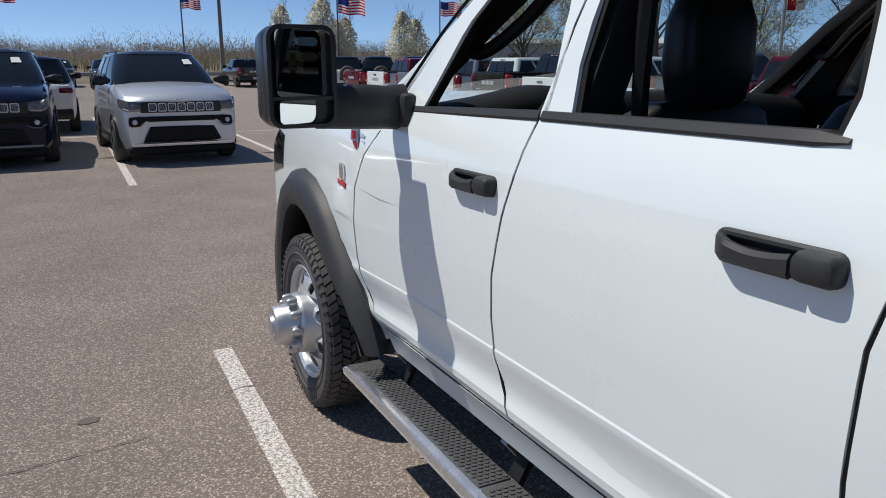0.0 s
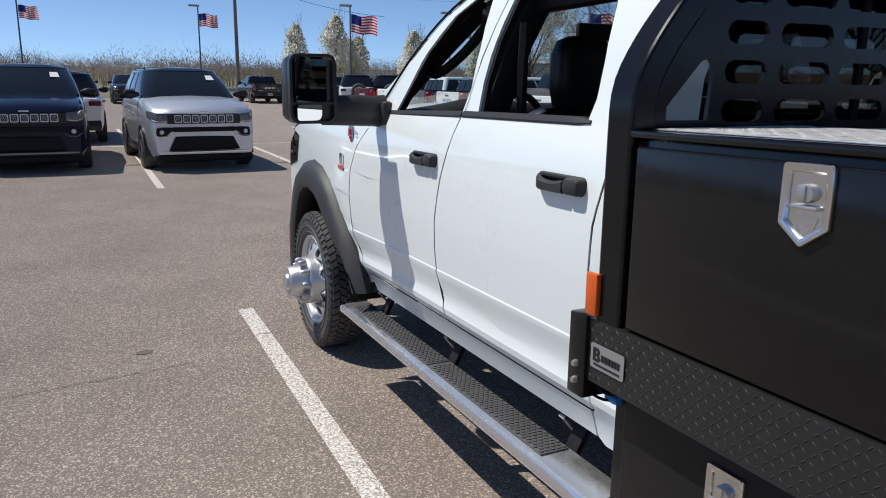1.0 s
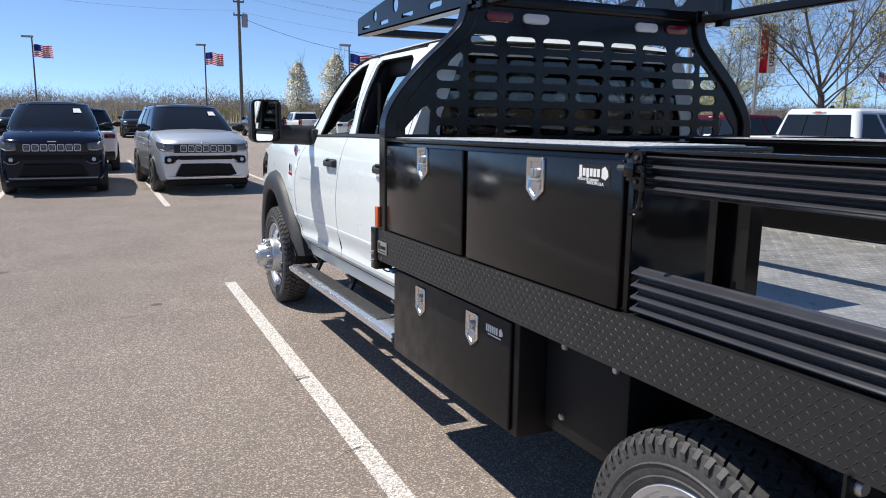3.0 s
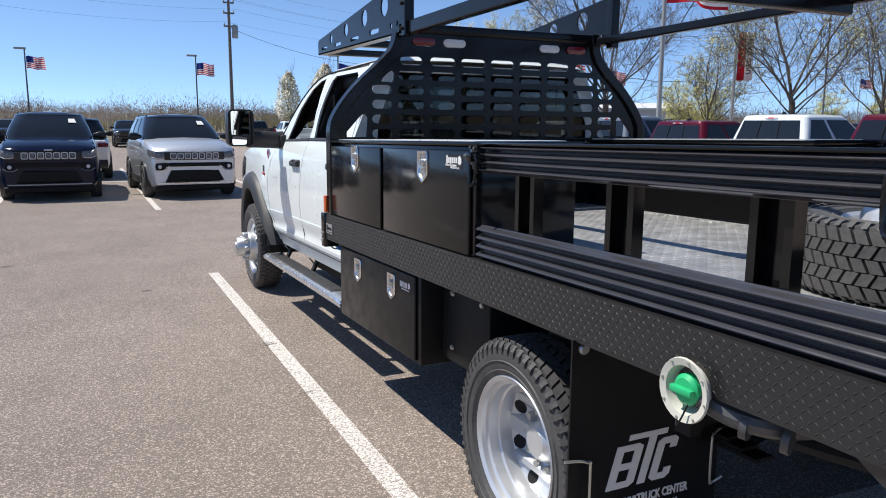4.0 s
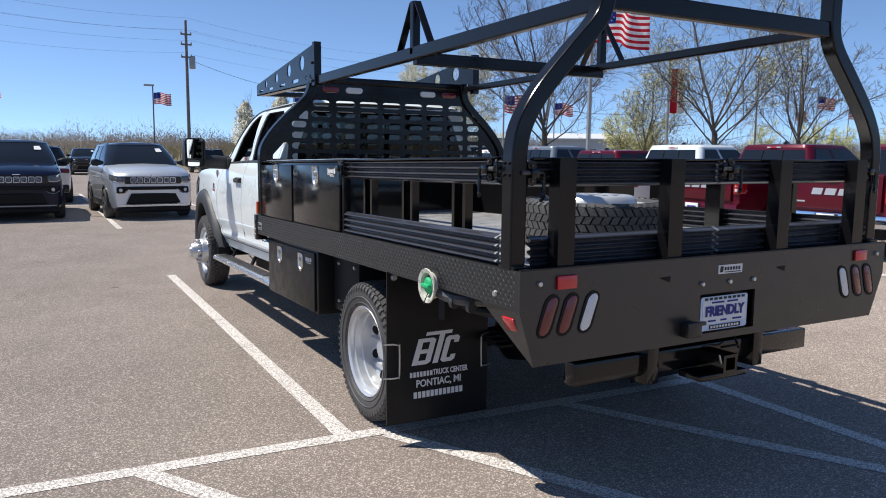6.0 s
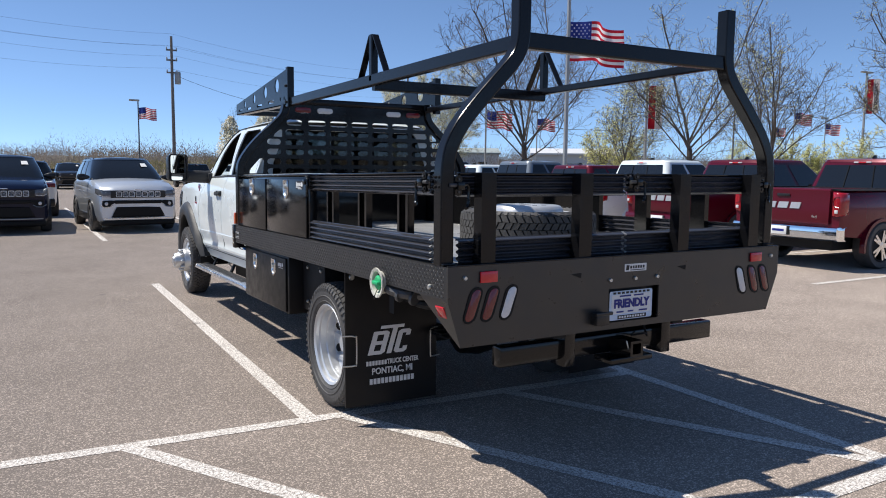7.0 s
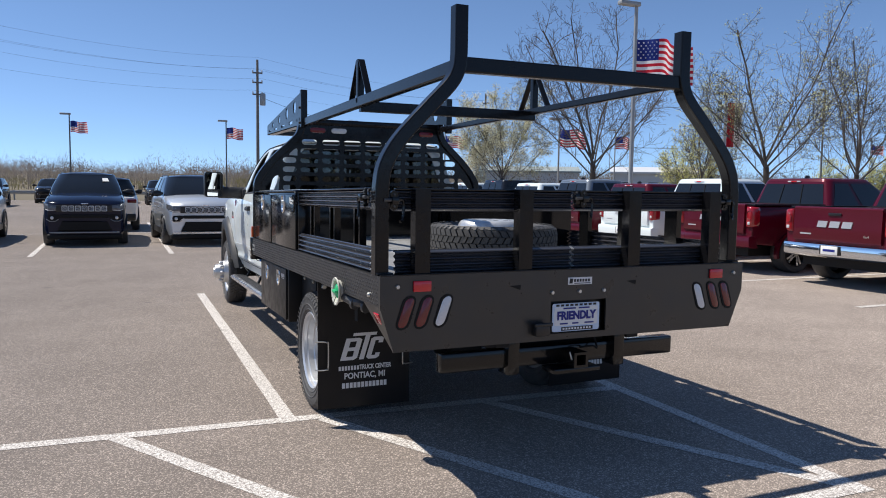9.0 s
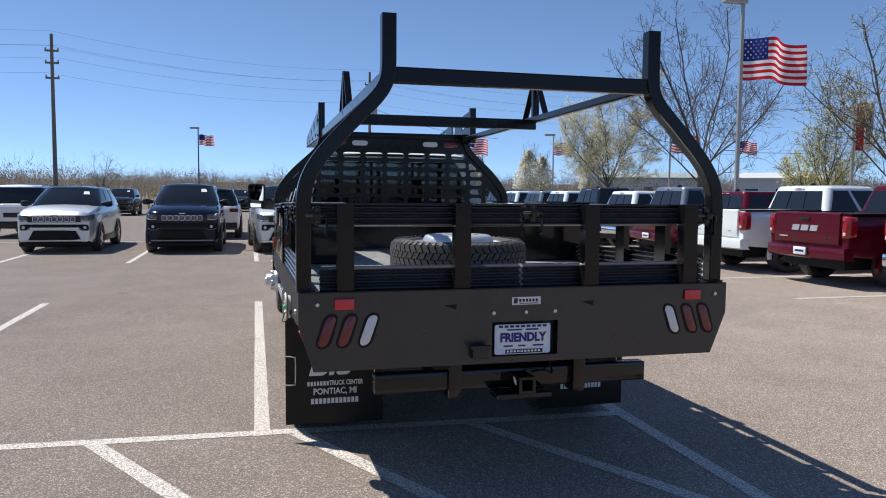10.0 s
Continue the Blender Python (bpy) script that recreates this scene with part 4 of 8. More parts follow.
# rack: bent rear posts, rails, cross bars, braces
rack = part("ladder_rack", sweep(B(), [(-0.72, 0.10, 2.145), (-0.72, 3.62, 2.165)], round_sq(0.05, 0.075)), RACK, truck, "black tubular ladder rack over the bed", 20)
part("top_rail", sweep(B(), [(0.7055, 0.10, 2.15), (0.7055, 3.62, 2.17)], round_sq(0.042, 0.05)), RACK, rack, "", 20)
for s in (-1, 1):
    path = [(s * 1.138, 0.10, 1.084), (s * 1.138, 0.10, 1.45)] + [tuple(p) for p in smooth_path(
        [(s * 1.138, 0.10, 1.52), (s * 1.118, 0.10, 1.63), (s * 1.045, 0.10, 1.755), (s * 0.90, 0.10, 1.915), (s * 0.775, 0.10, 2.045), (s * 0.73, 0.10, 2.125), (s * 0.72, 0.10, 2.21)], 4)] + [(s * 0.72, 0.10, 2.445)]
    part("rear_post", sweep(B(), path, round_sq(0.072, 0.072, 0.007), up=(0, 1, 0)), RACK, rack, "bent black square-tube post", 20)
    part("post_foot", box(B(), s * 1.169, s * 1.085, 0.045, 0.155, 1.0835, 1.096, 0.003), RACK, rack)
    bolts(rack, "x", s, [(s * 1.174, y, z) for z in (1.45, 1.495) for y in (0.082, 0.118)], 0.007, 0.008, DARKSTEEL)
    # mid braces: an upright with two legs along the rail
    bm = B()
    sweep(bm, [(s * 0.72, 1.80, 2.15), (s * 0.72, 1.80, 2.455)], round_sq(0.05, 0.05), up=(0, 1, 0))
    part("brace_post", bm, RACK, rack, "", 20)
    for d in (-1, 1):
        part("brace_leg", sweep(B(), [(s * 0.72, 1.80 + d * 0.22, 2.17), (s * 0.72, 1.80 + d * 0.03, 2.45)], round_sq(0.012, 0.045, 0.003), up=(1, 0, 0)), RACK, rack, "", 20)
part("cross_bar", sweep(B(), [(-0.70, 0.10, 2.152), (0.70, 0.10, 2.152)], round_sq(0.05, 0.08)), RACK, rack, "", 20)
part("cross_bar", sweep(B(), [(-0.72, 1.80, 2.125), (0.72, 1.80, 2.125)], round_sq(0.05, 0.075)), RACK, rack, "", 20)

# headache rack: slotted plate between bent uprights
holes = []
for r in range(6):
    z = 1.997 - 0.0874 * r
    for c in range(-3, 4):
        holes.append(slot(0.213 * c, z, 0.178 if abs(c) < 3 or r > 0 else 0.15, 0.052, 4))
    if r > 1:
        for x in (-0.83, 0.83):
            holes.append(slot(x, z, 0.13, 0.052, 4))
for s in (-1, 1):
    holes.append([(s * 1.055, 1.540), (s * 0.935, 1.540), (s * 0.925, 1.655), (s * 0.94, 1.676), (s * 0.965, 1.668), (s * 1.055, 1.570)])
    holes.append([(s * 0.755, 1.865), (s * 0.835, 1.868), (s * 0.825, 1.89), (s * 0.785, 1.925), (s * 0.762, 1.935), (s * 0.752, 1.92)])
for x in (-0.56, -0.35, 0.35, 0.56):
    holes.append(slot(x, 2.112, 0.155, 0.05, 4))
outline = [(-1.12, 1.515), (1.12, 1.515), (1.12, 1.60), (1.05, 1.70), (0.75, 2.02), (0.69, 2.12), (0.69, 2.215), (-0.69, 2.215), (-0.69, 2.12), (-0.75, 2.02), (-1.05, 1.70), (-1.12, 1.60)]
bm = B()
prism(bm, outline, "y", 3.682, 3.694, holes)
head = part("headache_rack", bm, RACK, truck, "black slotted steel cab guard")
bm = B()
box(bm, -0.69, 0.69, 3.66, 3.682, 2.16, 2.215, 0.004)
part("top_bar", bm, RACK, head)
for x in (-0.56, -0.35, 0.35, 0.56):
    bm = B()
    prism(bm, slot(x, 2.112, 0.153, 0.048, 5), "y", 3.67, 3.697, bevel=0.004)
    part("lamp", bm, REDLENS if abs(x) > 0.5 else CLEARLENS, head, "dark red oval lamp" if abs(x) > 0.5 else "clear oval work lamp")
for s in (-1, 1):
    path = [(s * 1.135, 3.70, 1.08), (s * 1.135, 3.70, 1.45)] + [tuple(p) for p in smooth_path(
        [(s * 1.135, 3.70, 1.52), (s * 1.125, 3.70, 1.62), (s * 1.06, 3.70, 1.73), (s * 0.96, 3.70, 1.845), (s * 0.84, 3.70, 1.955), (s * 0.745, 3.70, 2.055), (s * 0.715, 3.70, 2.15), (s * 0.712, 3.70, 2.22)], 4)]
    part("upright", sweep(B(), path, round_sq(0.065, 0.085, 0.008), up=(0, 1, 0)), RACK, head, "bent black upright tube", 20)
    # over-cab side plate, tapering to the front, with round and long holes
    hs = [circle2(3.86, 2.335, 0.062, 18), circle2(4.22, 2.312, 0.055, 18), circle2(4.60, 2.285, 0.045, 16), circle2(4.95, 2.262, 0.034, 14),
          slot(4.04, 2.205, 0.17, 0.03), slot(4.42, 2.205, 0.17, 0.026), slot(4.79, 2.208, 0.15, 0.024), slot(5.12, 2.212, 0.14, 0.022), slot(3.70, 2.205, 0.14, 0.03)]
    hs = [[((y - 3.86) * 1.0 + 3.86, z) for y, z in h] for h in hs]
    bm = B()
    prism(bm, [(3.52, 2.14), (5.28, 2.175), (5.285, 2.262), (5.27, 2.285), (3.56, 2.452), (3.52, 2.452)], "x", s * 0.735, s * 0.745, hs)
    side = part("over_cab_side", bm, RACK, head, "tapered black plate with round holes")
    bm = B()
    box(bm, s * 0.745, s * 0.67, 3.52, 5.28, 2.14, 2.15)
    for v in bm.verts:
        v.co.z += (v.co.y - 3.52) * 0.02
    part("flange", bm, RACK, side)
    bm = B()
    sweep(bm, [(s * 0.735, 3.515, 2.12), (s * 0.735, 3.515, 2.46)], round_sq(0.06, 0.06), up=(0, 1, 0))
    part("end_post", bm, RACK, head, "", 20)
    bolts(head, "x", s, [(s * 0.766, 3.53, 2.16), (s * 0.766, 3.53, 2.30)], 0.012, 0.012, DARKSTEEL)
for y, z in ((5.24, 2.20), (4.50, 2.185)):
    part("cross_bar", sweep(B(), [(-0.735, y, z), (0.735, y, z)], round_sq(0.05, 0.05)), RACK, head, "", 20)

# top-side tool boxes
LATCH_OUT = [(-0.041, 0.068), (0.041, 0.068), (0.046, 0.066), (0.048, 0.061), (0.048, -0.034), (0.046, -0.038), (0.003, -0.070), (-0.003, -0.070), (-0.046, -0.038), (-0.048, -0.034), (-0.048, 0.061), (-0.046, 0.066)]


def box_latch(parent, s, face, y, z):
    """A bright recessed tray latch with a lock and a folding tee."""
    outer = [(y + a, z + b) for a, b in LATCH_OUT]
    inner = [(y + a * 0.72, z + b * 0.76) for a, b in LATCH_OUT]
    bm = B()
    loft(bm, [[(face + s * h, y + a * k, z + b * k2) for a, b in LATCH_OUT] for k, k2, h in ((1.0, 1.0, 0.0), (0.995, 0.995, 0.006), (0.96, 0.97, 0.0085), (0.80, 0.83, 0.0085), (0.76, 0.79, 0.007), (0.70, 0.74, 0.0008))], False)
    lat = part("paddle_latch", bm, POLISHED, parent, "bright steel paddle latch")
    bm = B()
    prism(bm, inner, "x", face - s * 0.001, face + s * 0.0005)
    prism(bm, [(y - 0.024, z - 0.02), (y + 0.024, z - 0.02), (y + 0.018, z - 0.038), (y, z - 0.046), (y - 0.018, z - 0.038)], "x", face, face + s * 0.003)
    part("tray", bm, POLISHED, lat)
    bm = B()
    lathe(bm, [(0, s * 0.012), (0.013, s * 0.012), (0.015, s * 0.008), (0.015, 0)], (face, y - 0.004, z + 0.018), "x", 12)
    box(bm, min(face, face + s * 0.012), max(face, face + s * 0.012), y - 0.026, y + 0.026, z - 0.008, z - 0.001, 0.002)
    box(bm, min(face, face + s * 0.016), max(face, face + s * 0.016), y - 0.005, y + 0.012, z + 0.005, z + 0.032, 0.003)
    part("lock", bm, ZINC, lat)


for s in (-1, 1):
    bm = B()
    box(bm, s * 1.150, s * 0.69, 1.888, 3.655, 1.084, 1.506, 0.006)
    tb = part("top_tool_box", bm, POWDER, truck, "gloss black topside tool box")
    bm = B()
    box(bm, s * 1.166, s * 0.672, 1.873, 3.67, 1.507, 1.522, 0.004)
    lid = part("lid_frame", bm, POWDER, tb)
    bm = B()
    box(bm, s * 1.12, s * 0.70, 1.95, 3.64, 1.5225, 1.526, 0.001)
    top = part("tread_lid", bm, TREADALU, tb, "bright aluminium tread-plate top")
    quick_mesh(lozenges(B(), 0.71, 1.11, 1.96, 3.63, 0.028, lambda u, v, h: (s * u, v, 1.526 + h), 0.025, 0.007, 0.0010), "tread_pattern", TREADALU, top)
    for y0, y1, ly, lz in ((1.913, 2.810, 2.333, 1.416), (2.850, 3.64, 3.214, 1.424)):
        bm = B()
        box(bm, s * 1.166, s * 1.151, y0, y1, 1.088, 1.490, 0.006, 3)
        d = part("box_door", bm, POWDER, tb, "gloss black box door")
        box_latch(d, s, s * 1.1665, ly, lz)
    bm = B()
    box(bm, s * 1.1670, s * 1.1664, 1.985, 2.135, 1.40, 1.455)
    lb = part("maker_label", bm, DECALBLACK, tb, "black maker label with white marks")
    lb.location = (0, -0.02, 0.018)
    bm = B()
    for k, (h0, h1) in enumerate(((0, 0.034), (0.004, 0.026), (0, 0.026), (0.004, 0.026), (0.004, 0.026), (0.004, 0.026))):
        y = 2.125 - 0.0165 * k
        box(bm, s * 1.1676, s * 1.1671, y - 0.0125, y, 1.418 + h0, 1.418 + h1)
    prism(bm, [(2.022, 1.42), (2.022, 1.445), (2.008, 1.452), (1.995, 1.44), (1.992, 1.425), (2.005, 1.415)], "x", s * 1.1671, s * 1.1676)
    part("mark", bm, DECAL, lb)
    turn = Euler((radians(90), 0, radians(90 * s))).to_matrix().to_4x4()
    for text, sz, ly, lz in (("PRODUCTS COMPANY", 0.0095, 2.082, 1.4125), ("MADE IN U.S.A.", 0.0115, 2.048, 1.4035)):
        place_words("print", words(text, sz, DECAL, "print", 0.0002), Matrix.Translation((s * 1.1672, ly, raked(ly, lz))) @ turn, lb)
    # lower box under the rail
    bm = B()
    box(bm, s * 1.085, s * 0.62, 2.535, 3.75, 0.458, 0.915, 0.006)
    ub = part("under_tool_box", bm, SATIN, truck, "satin black underbody tool box")
    bm = B()
    box(bm, s * 1.10, s * 1.086, 2.575, 3.70, 0.472, 0.885, 0.006, 3)
    d = part("box_door", bm, SATIN, ub, "satin black drop-down door")
    box_latch(d, s, s * 1.1005, 3.375, 0.792)
    box_latch(d, s, s * 1.1005, 2.865, 0.792)
    bm = B()
    for k in range(6):
        y = 2.755 - 0.0155 * k
        box(bm, s * 1.1012, s * 1.1006, y - 0.0115, y, 0.812, 0.84)
    prism(bm, [(2.655, 0.812), (2.655, 0.838), (2.64, 0.845), (2.628, 0.832), (2.628, 0.818)], "x", s * 1.1006, s * 1.1012)
    box(bm, s * 1.1012, s * 1.1006, 2.64, 2.74, 0.801, 0.806)
    part("mark", bm, DECAL, d)
bm = B()
box(bm, -0.672, 0.672, 3.60, 3.655, 1.09, 1.50)
part("front_wall", bm, POWDER, truck, "black bulkhead under the cab guard")
RAKE[0] = 0.0

# mud flaps hang straight
for s in (-1, 1):
    bm = B()
    prism(bm, [(s * 1.18, 0.112), (s * 0.552, 0.105), (s * 0.552, 0.945), (s * 1.18, 0.945)], "y", 1.196, 1.204)
    flap = part("mud_flap", bm, SATIN, truck, "black mud flap with white printing")
    bolts(flap, "y", -1, [(s * x, 1.196, 0.915) for x in (1.14, 0.61)], 0.019)
    for x, d in ((s * 1.18, s), (s * 0.552, -s)):
        bm = B()
        tube(bm, smooth_path([(x + d * 0.02, 1.19, 0.56), (x - d * 0.03, 1.175, 0.56), (x - d * 0.050, 1.165, 0.556), (x - d * 0.060, 1.165, 0.545), (x - d * 0.060, 1.165, 0.39), (x - d * 0.050, 1.165, 0.38), (x - d * 0.03, 1.175, 0.375), (x + d * 0.02, 1.19, 0.375)], 3), 0.0045, 6)
        part("wire_guard", bm, ZINC, flap, "bent wire guard")
    cx = s * 0.865
    bm = B()
    fy0, fy1 = 1.1935, 1.1958
    # a slanted monogram as plain shapes
    sl = lambda pts: [(cx + a + 0.25 * (b - 0.48), 0.600 - (0.598 - b) * 0.83) for a, b in pts]
    prism(bm, sl([(-0.105, 0.575), (0.055, 0.575), (0.055, 0.598), (-0.105, 0.598)]), "y", fy0, fy1)
    prism(bm, sl([(-0.018, 0.575), (-0.018, 0.385), (0.014, 0.385), (0.014, 0.575)]), "y", fy0, fy1)
    prism(bm, sl([(-0.145, 0.385), (-0.055, 0.385), (-0.035, 0.40), (-0.035, 0.545), (-0.055, 0.558), (-0.145, 0.558)]), "y", fy0, fy1,
          [sl([(-0.112, 0.412), (-0.068, 0.412), (-0.068, 0.458), (-0.112, 0.458)]), sl([(-0.112, 0.485), (-0.068, 0.485), (-0.068, 0.532), (-0.112, 0.532)])])
    prism(bm, sl([(0.115, 0.43), (0.115, 0.40), (0.098, 0.385), (0.045, 0.385), (0.028, 0.40), (0.028, 0.545), (0.045, 0.558), (0.098, 0.558), (0.115, 0.545), (0.115, 0.51), (0.085, 0.51), (0.085, 0.53), (0.06, 0.53), (0.06, 0.412), (0.085, 0.412), (0.085, 0.43)]), "y", fy0, fy1)
    part("emblem", bm, DECAL, flap, "white slanted emblem")
    for k in range(7):
        part("letter_bar", box(B(), cx - 0.178 + 0.0205 * k, cx - 0.164 + 0.0205 * k, fy0, fy1, 0.357, 0.385), DECAL, flap)
    for k in range(12):
        part("figure_bar", box(B(), cx - 0.155 + 0.026 * k, cx - 0.136 + 0.026 * k, fy0, fy1, 0.238, 0.273), DECAL, flap)
    for text, sz, dx, z, wx in (("TRUCK CENTER", 0.043, 0.072, 0.371, 0.70), ("PONTIAC, MI", 0.056, 0.0, 0.317, 0.86)):
        me = words(text, sz, DECAL, "printing", 0.0012)
        place_words("printing", me, Matrix.Translation((cx + dx, 1.1945, z)) @ Euler((radians(90), 0, 0)).to_matrix().to_4x4() @ Matrix.Diagonal((wx, 1, 1, 1)), flap)

# fuel filler below the rail
bm = B()
c = (-1.185, 0.715, 0.952)
lathe(bm, [(0.050, 0.03), (0.058, 0.0), (0.062, -0.012), (0.080, -0.016), (0.082, -0.010), (0.066, 0.0), (0.060, 0.035), (0.0, 0.035)], c, "x", 28)
fil = part("fuel_filler", bm, BEZEL, truck, "pale round fuel filler cup")
bm = B()
lathe(bm, [(0, -0.012), (0.030, -0.012), (0.040, -0.004), (0.042, 0.03), (0, 0.03)], c, "x", 20)
box(bm, c[0] - 0.026, c[0] - 0.008, c[1] - 0.036, c[1] + 0.036, c[2] - 0.009, c[2] + 0.009, 0.004)
part("fuel_cap", bm, GREEN, fil, "green fuel cap")
bm = B()
tube(bm, smooth_path([(c[0] - 0.015, c[1] - 0.02, c[2] - 0.03), (c[0] - 0.03, c[1] - 0.01, c[2] - 0.075), (c[0] - 0.02, c[1] + 0.01, c[2] - 0.09), (c[0], c[1] + 0.03, c[2] - 0.075)]), 0.0025, 5)
part("tether", bm, SEAL, fil)
bolts(fil, "x", -1, [(c[0] - 0.014, c[1] + 0.074 * math.cos(a), c[2] + 0.074 * math.sin(a)) for a in [2 * math.pi * k / 8 + 0.2 for k in range(8)]], 0.004, 0.004, ZINC, "screw")
bm = B()
tube(bm, smooth_path([(-1.165, 0.70, 0.940), (-1.14, 0.62, 0.915), (-1.09, 0.54, 0.905), (-0.98, 0.50, 0.90), (-0.80, 0.50, 0.88), (-0.5, 0.45, 0.82)]), 0.027, 10)
for y in (0.585, 0.50):
    tube(bm, [(-1.13 + (0.60 - y) * 0.45, y + 0.008, 0.901 - (0.6 - y) * 0.1), (-1.123 + (0.60 - y) * 0.45, y - 0.008, 0.899 - (0.6 - y) * 0.1)], 0.037, 12)
part("filler_pipe", bm, PIPE, truck, "grey filler pipe with hose clamps")

# loose wiring under the front end of the left rail
bm = B()
tube(bm, smooth_path([(-1.10, 3.76, 0.90), (-1.12, 3.80, 0.875), (-1.10, 3.83, 0.85), (-1.04, 3.82, 0.845), (-0.98, 3.76, 0.87), (-0.92, 3.66, 0.90)], 5), 0.008, 7)
tube(bm, smooth_path([(-1.08, 3.76, 0.93), (-1.09, 3.83, 0.88), (-1.04, 3.85, 0.80), (-0.96, 3.82, 0.84)], 5), 0.006, 6)
part("cable", bm, SEAL, truck, "black cable loop", kind="stuff")
bm = B()
lathe(bm, [(0, -0.03), (0.014, -0.03), (0.016, -0.01), (0.012, 0.02), (0.009, 0.03), (0, 0.03)], (-1.06, 3.815, 0.905), "y", 10)
part("connector", bm, PLATEBLUE, truck, "small blue wiring connector")


# ---- the flatbed truck: wheels ----
def tyre_mesh(bm, c, r, w, rim_r, lugs=46, rows=4, n=56):
    """A truck tyre lying about the x axis through c: sidewalls, shoulder and block tread."""
    h = w / 2
    prof = [(rim_r, -h * 0.72), (rim_r + 0.012, -h * 0.86), (rim_r + 0.027, -h * 0.92), (rim_r + 0.030, -h * 0.965), (rim_r + 0.034, -h * 0.935), (rim_r + 0.05, -h * 0.98), (rim_r + 0.061, -h * 0.986), (rim_r + 0.065, -h * 1.03), (rim_r + 0.069, -h * 0.99), (rim_r + 0.085, -h), (r - 0.05, -h * 0.99), (r - 0.022, -h * 0.93), (r - 0.019, -h * 0.80),
            (r - 0.018, 0), (r - 0.019, h * 0.80), (r - 0.022, h * 0.93), (r - 0.05, h * 0.99), (rim_r + 0.085, h), (rim_r + 0.069, h * 0.99), (rim_r + 0.065, h * 1.03), (rim_r + 0.061, h * 0.986), (rim_r + 0.05, h * 0.98), (rim_r + 0.034, h * 0.935), (rim_r + 0.030, h * 0.965), (rim_r + 0.027, h * 0.92), (rim_r + 0.012, h * 0.86), (rim_r, h * 0.72)]
    lathe(bm, prof, c, "x", n)
    return bm


def tread_mesh(bm, c, r, w, lugs=46, rows=4):
    h = w / 2 * 0.86
    cx, cy, cz = c
    for k in range(lugs):
        for j in range(rows):
            off = 0.5 if j % 2 else 0.0
            a0 = 2 * math.pi * (k + off) / lugs
            da = 2 * math.pi / lugs * 0.42
            x0, x1 = -h + 2 * h * (j + 0.045) / rows, -h + 2 * h * (j + 0.955) / rows
            skew = 0.5 * da * (1 if j % 2 else -1)
            edge = j in (0, rows - 1)
            q = []
            for rad, f in ((r - 0.021, 1.0), (r, 0.93)):
                for x, sk in ((x0, -skew), (x1, skew)):
                    for sg in (-1, 1):
                        a = a0 + sk + sg * da * f
                        rr = rad - (0.006 if edge and ((j == 0 and x == x0) or (j == rows - 1 and x == x1)) else 0)
                        q.append(bm.verts.new((cx + x, cy + rr * math.cos(a), cz + rr * math.sin(a))))
            for f in ((4, 5, 7, 6), (0, 1, 5, 4), (2, 6, 7, 3), (0, 4, 6, 2), (1, 3, 7, 5)):
                bm.faces.new([q[i] for i in f])
    # shoulder ribs running down the sidewall
    for k in range(lugs):
        a0 = 2 * math.pi * k / lugs
        for s in (-1, 1):
            q = []
            for rad, x in ((r - 0.012, s * w / 2 * 0.86), (r - 0.035, s * (w / 2 + 0.002)), (r - 0.055, s * w / 2 * 0.99)):
                for sg in (-1, 1):
                    a = a0 + sg * 0.022
                    q.append(bm.verts.new((cx + x + s * 0.004, cy + rad * math.cos(a), cz + rad * math.sin(a))))
            bm.faces.new([q[0], q[1], q[3], q[2]])
            bm.faces.new([q[2], q[3], q[5], q[4]])
    return bm


def raw(name, bm, material, parent, label="", kind=""):
    bmesh.ops.recalc_face_normals(bm, faces=bm.faces)
    me = bpy.data.meshes.new(name)
    bm.to_mesh(me)
    bm.free()
    me.materials.append(material)
    ob = new(name, me)
    ob.parent = parent
    return tagged(ob, label, kind=kind)


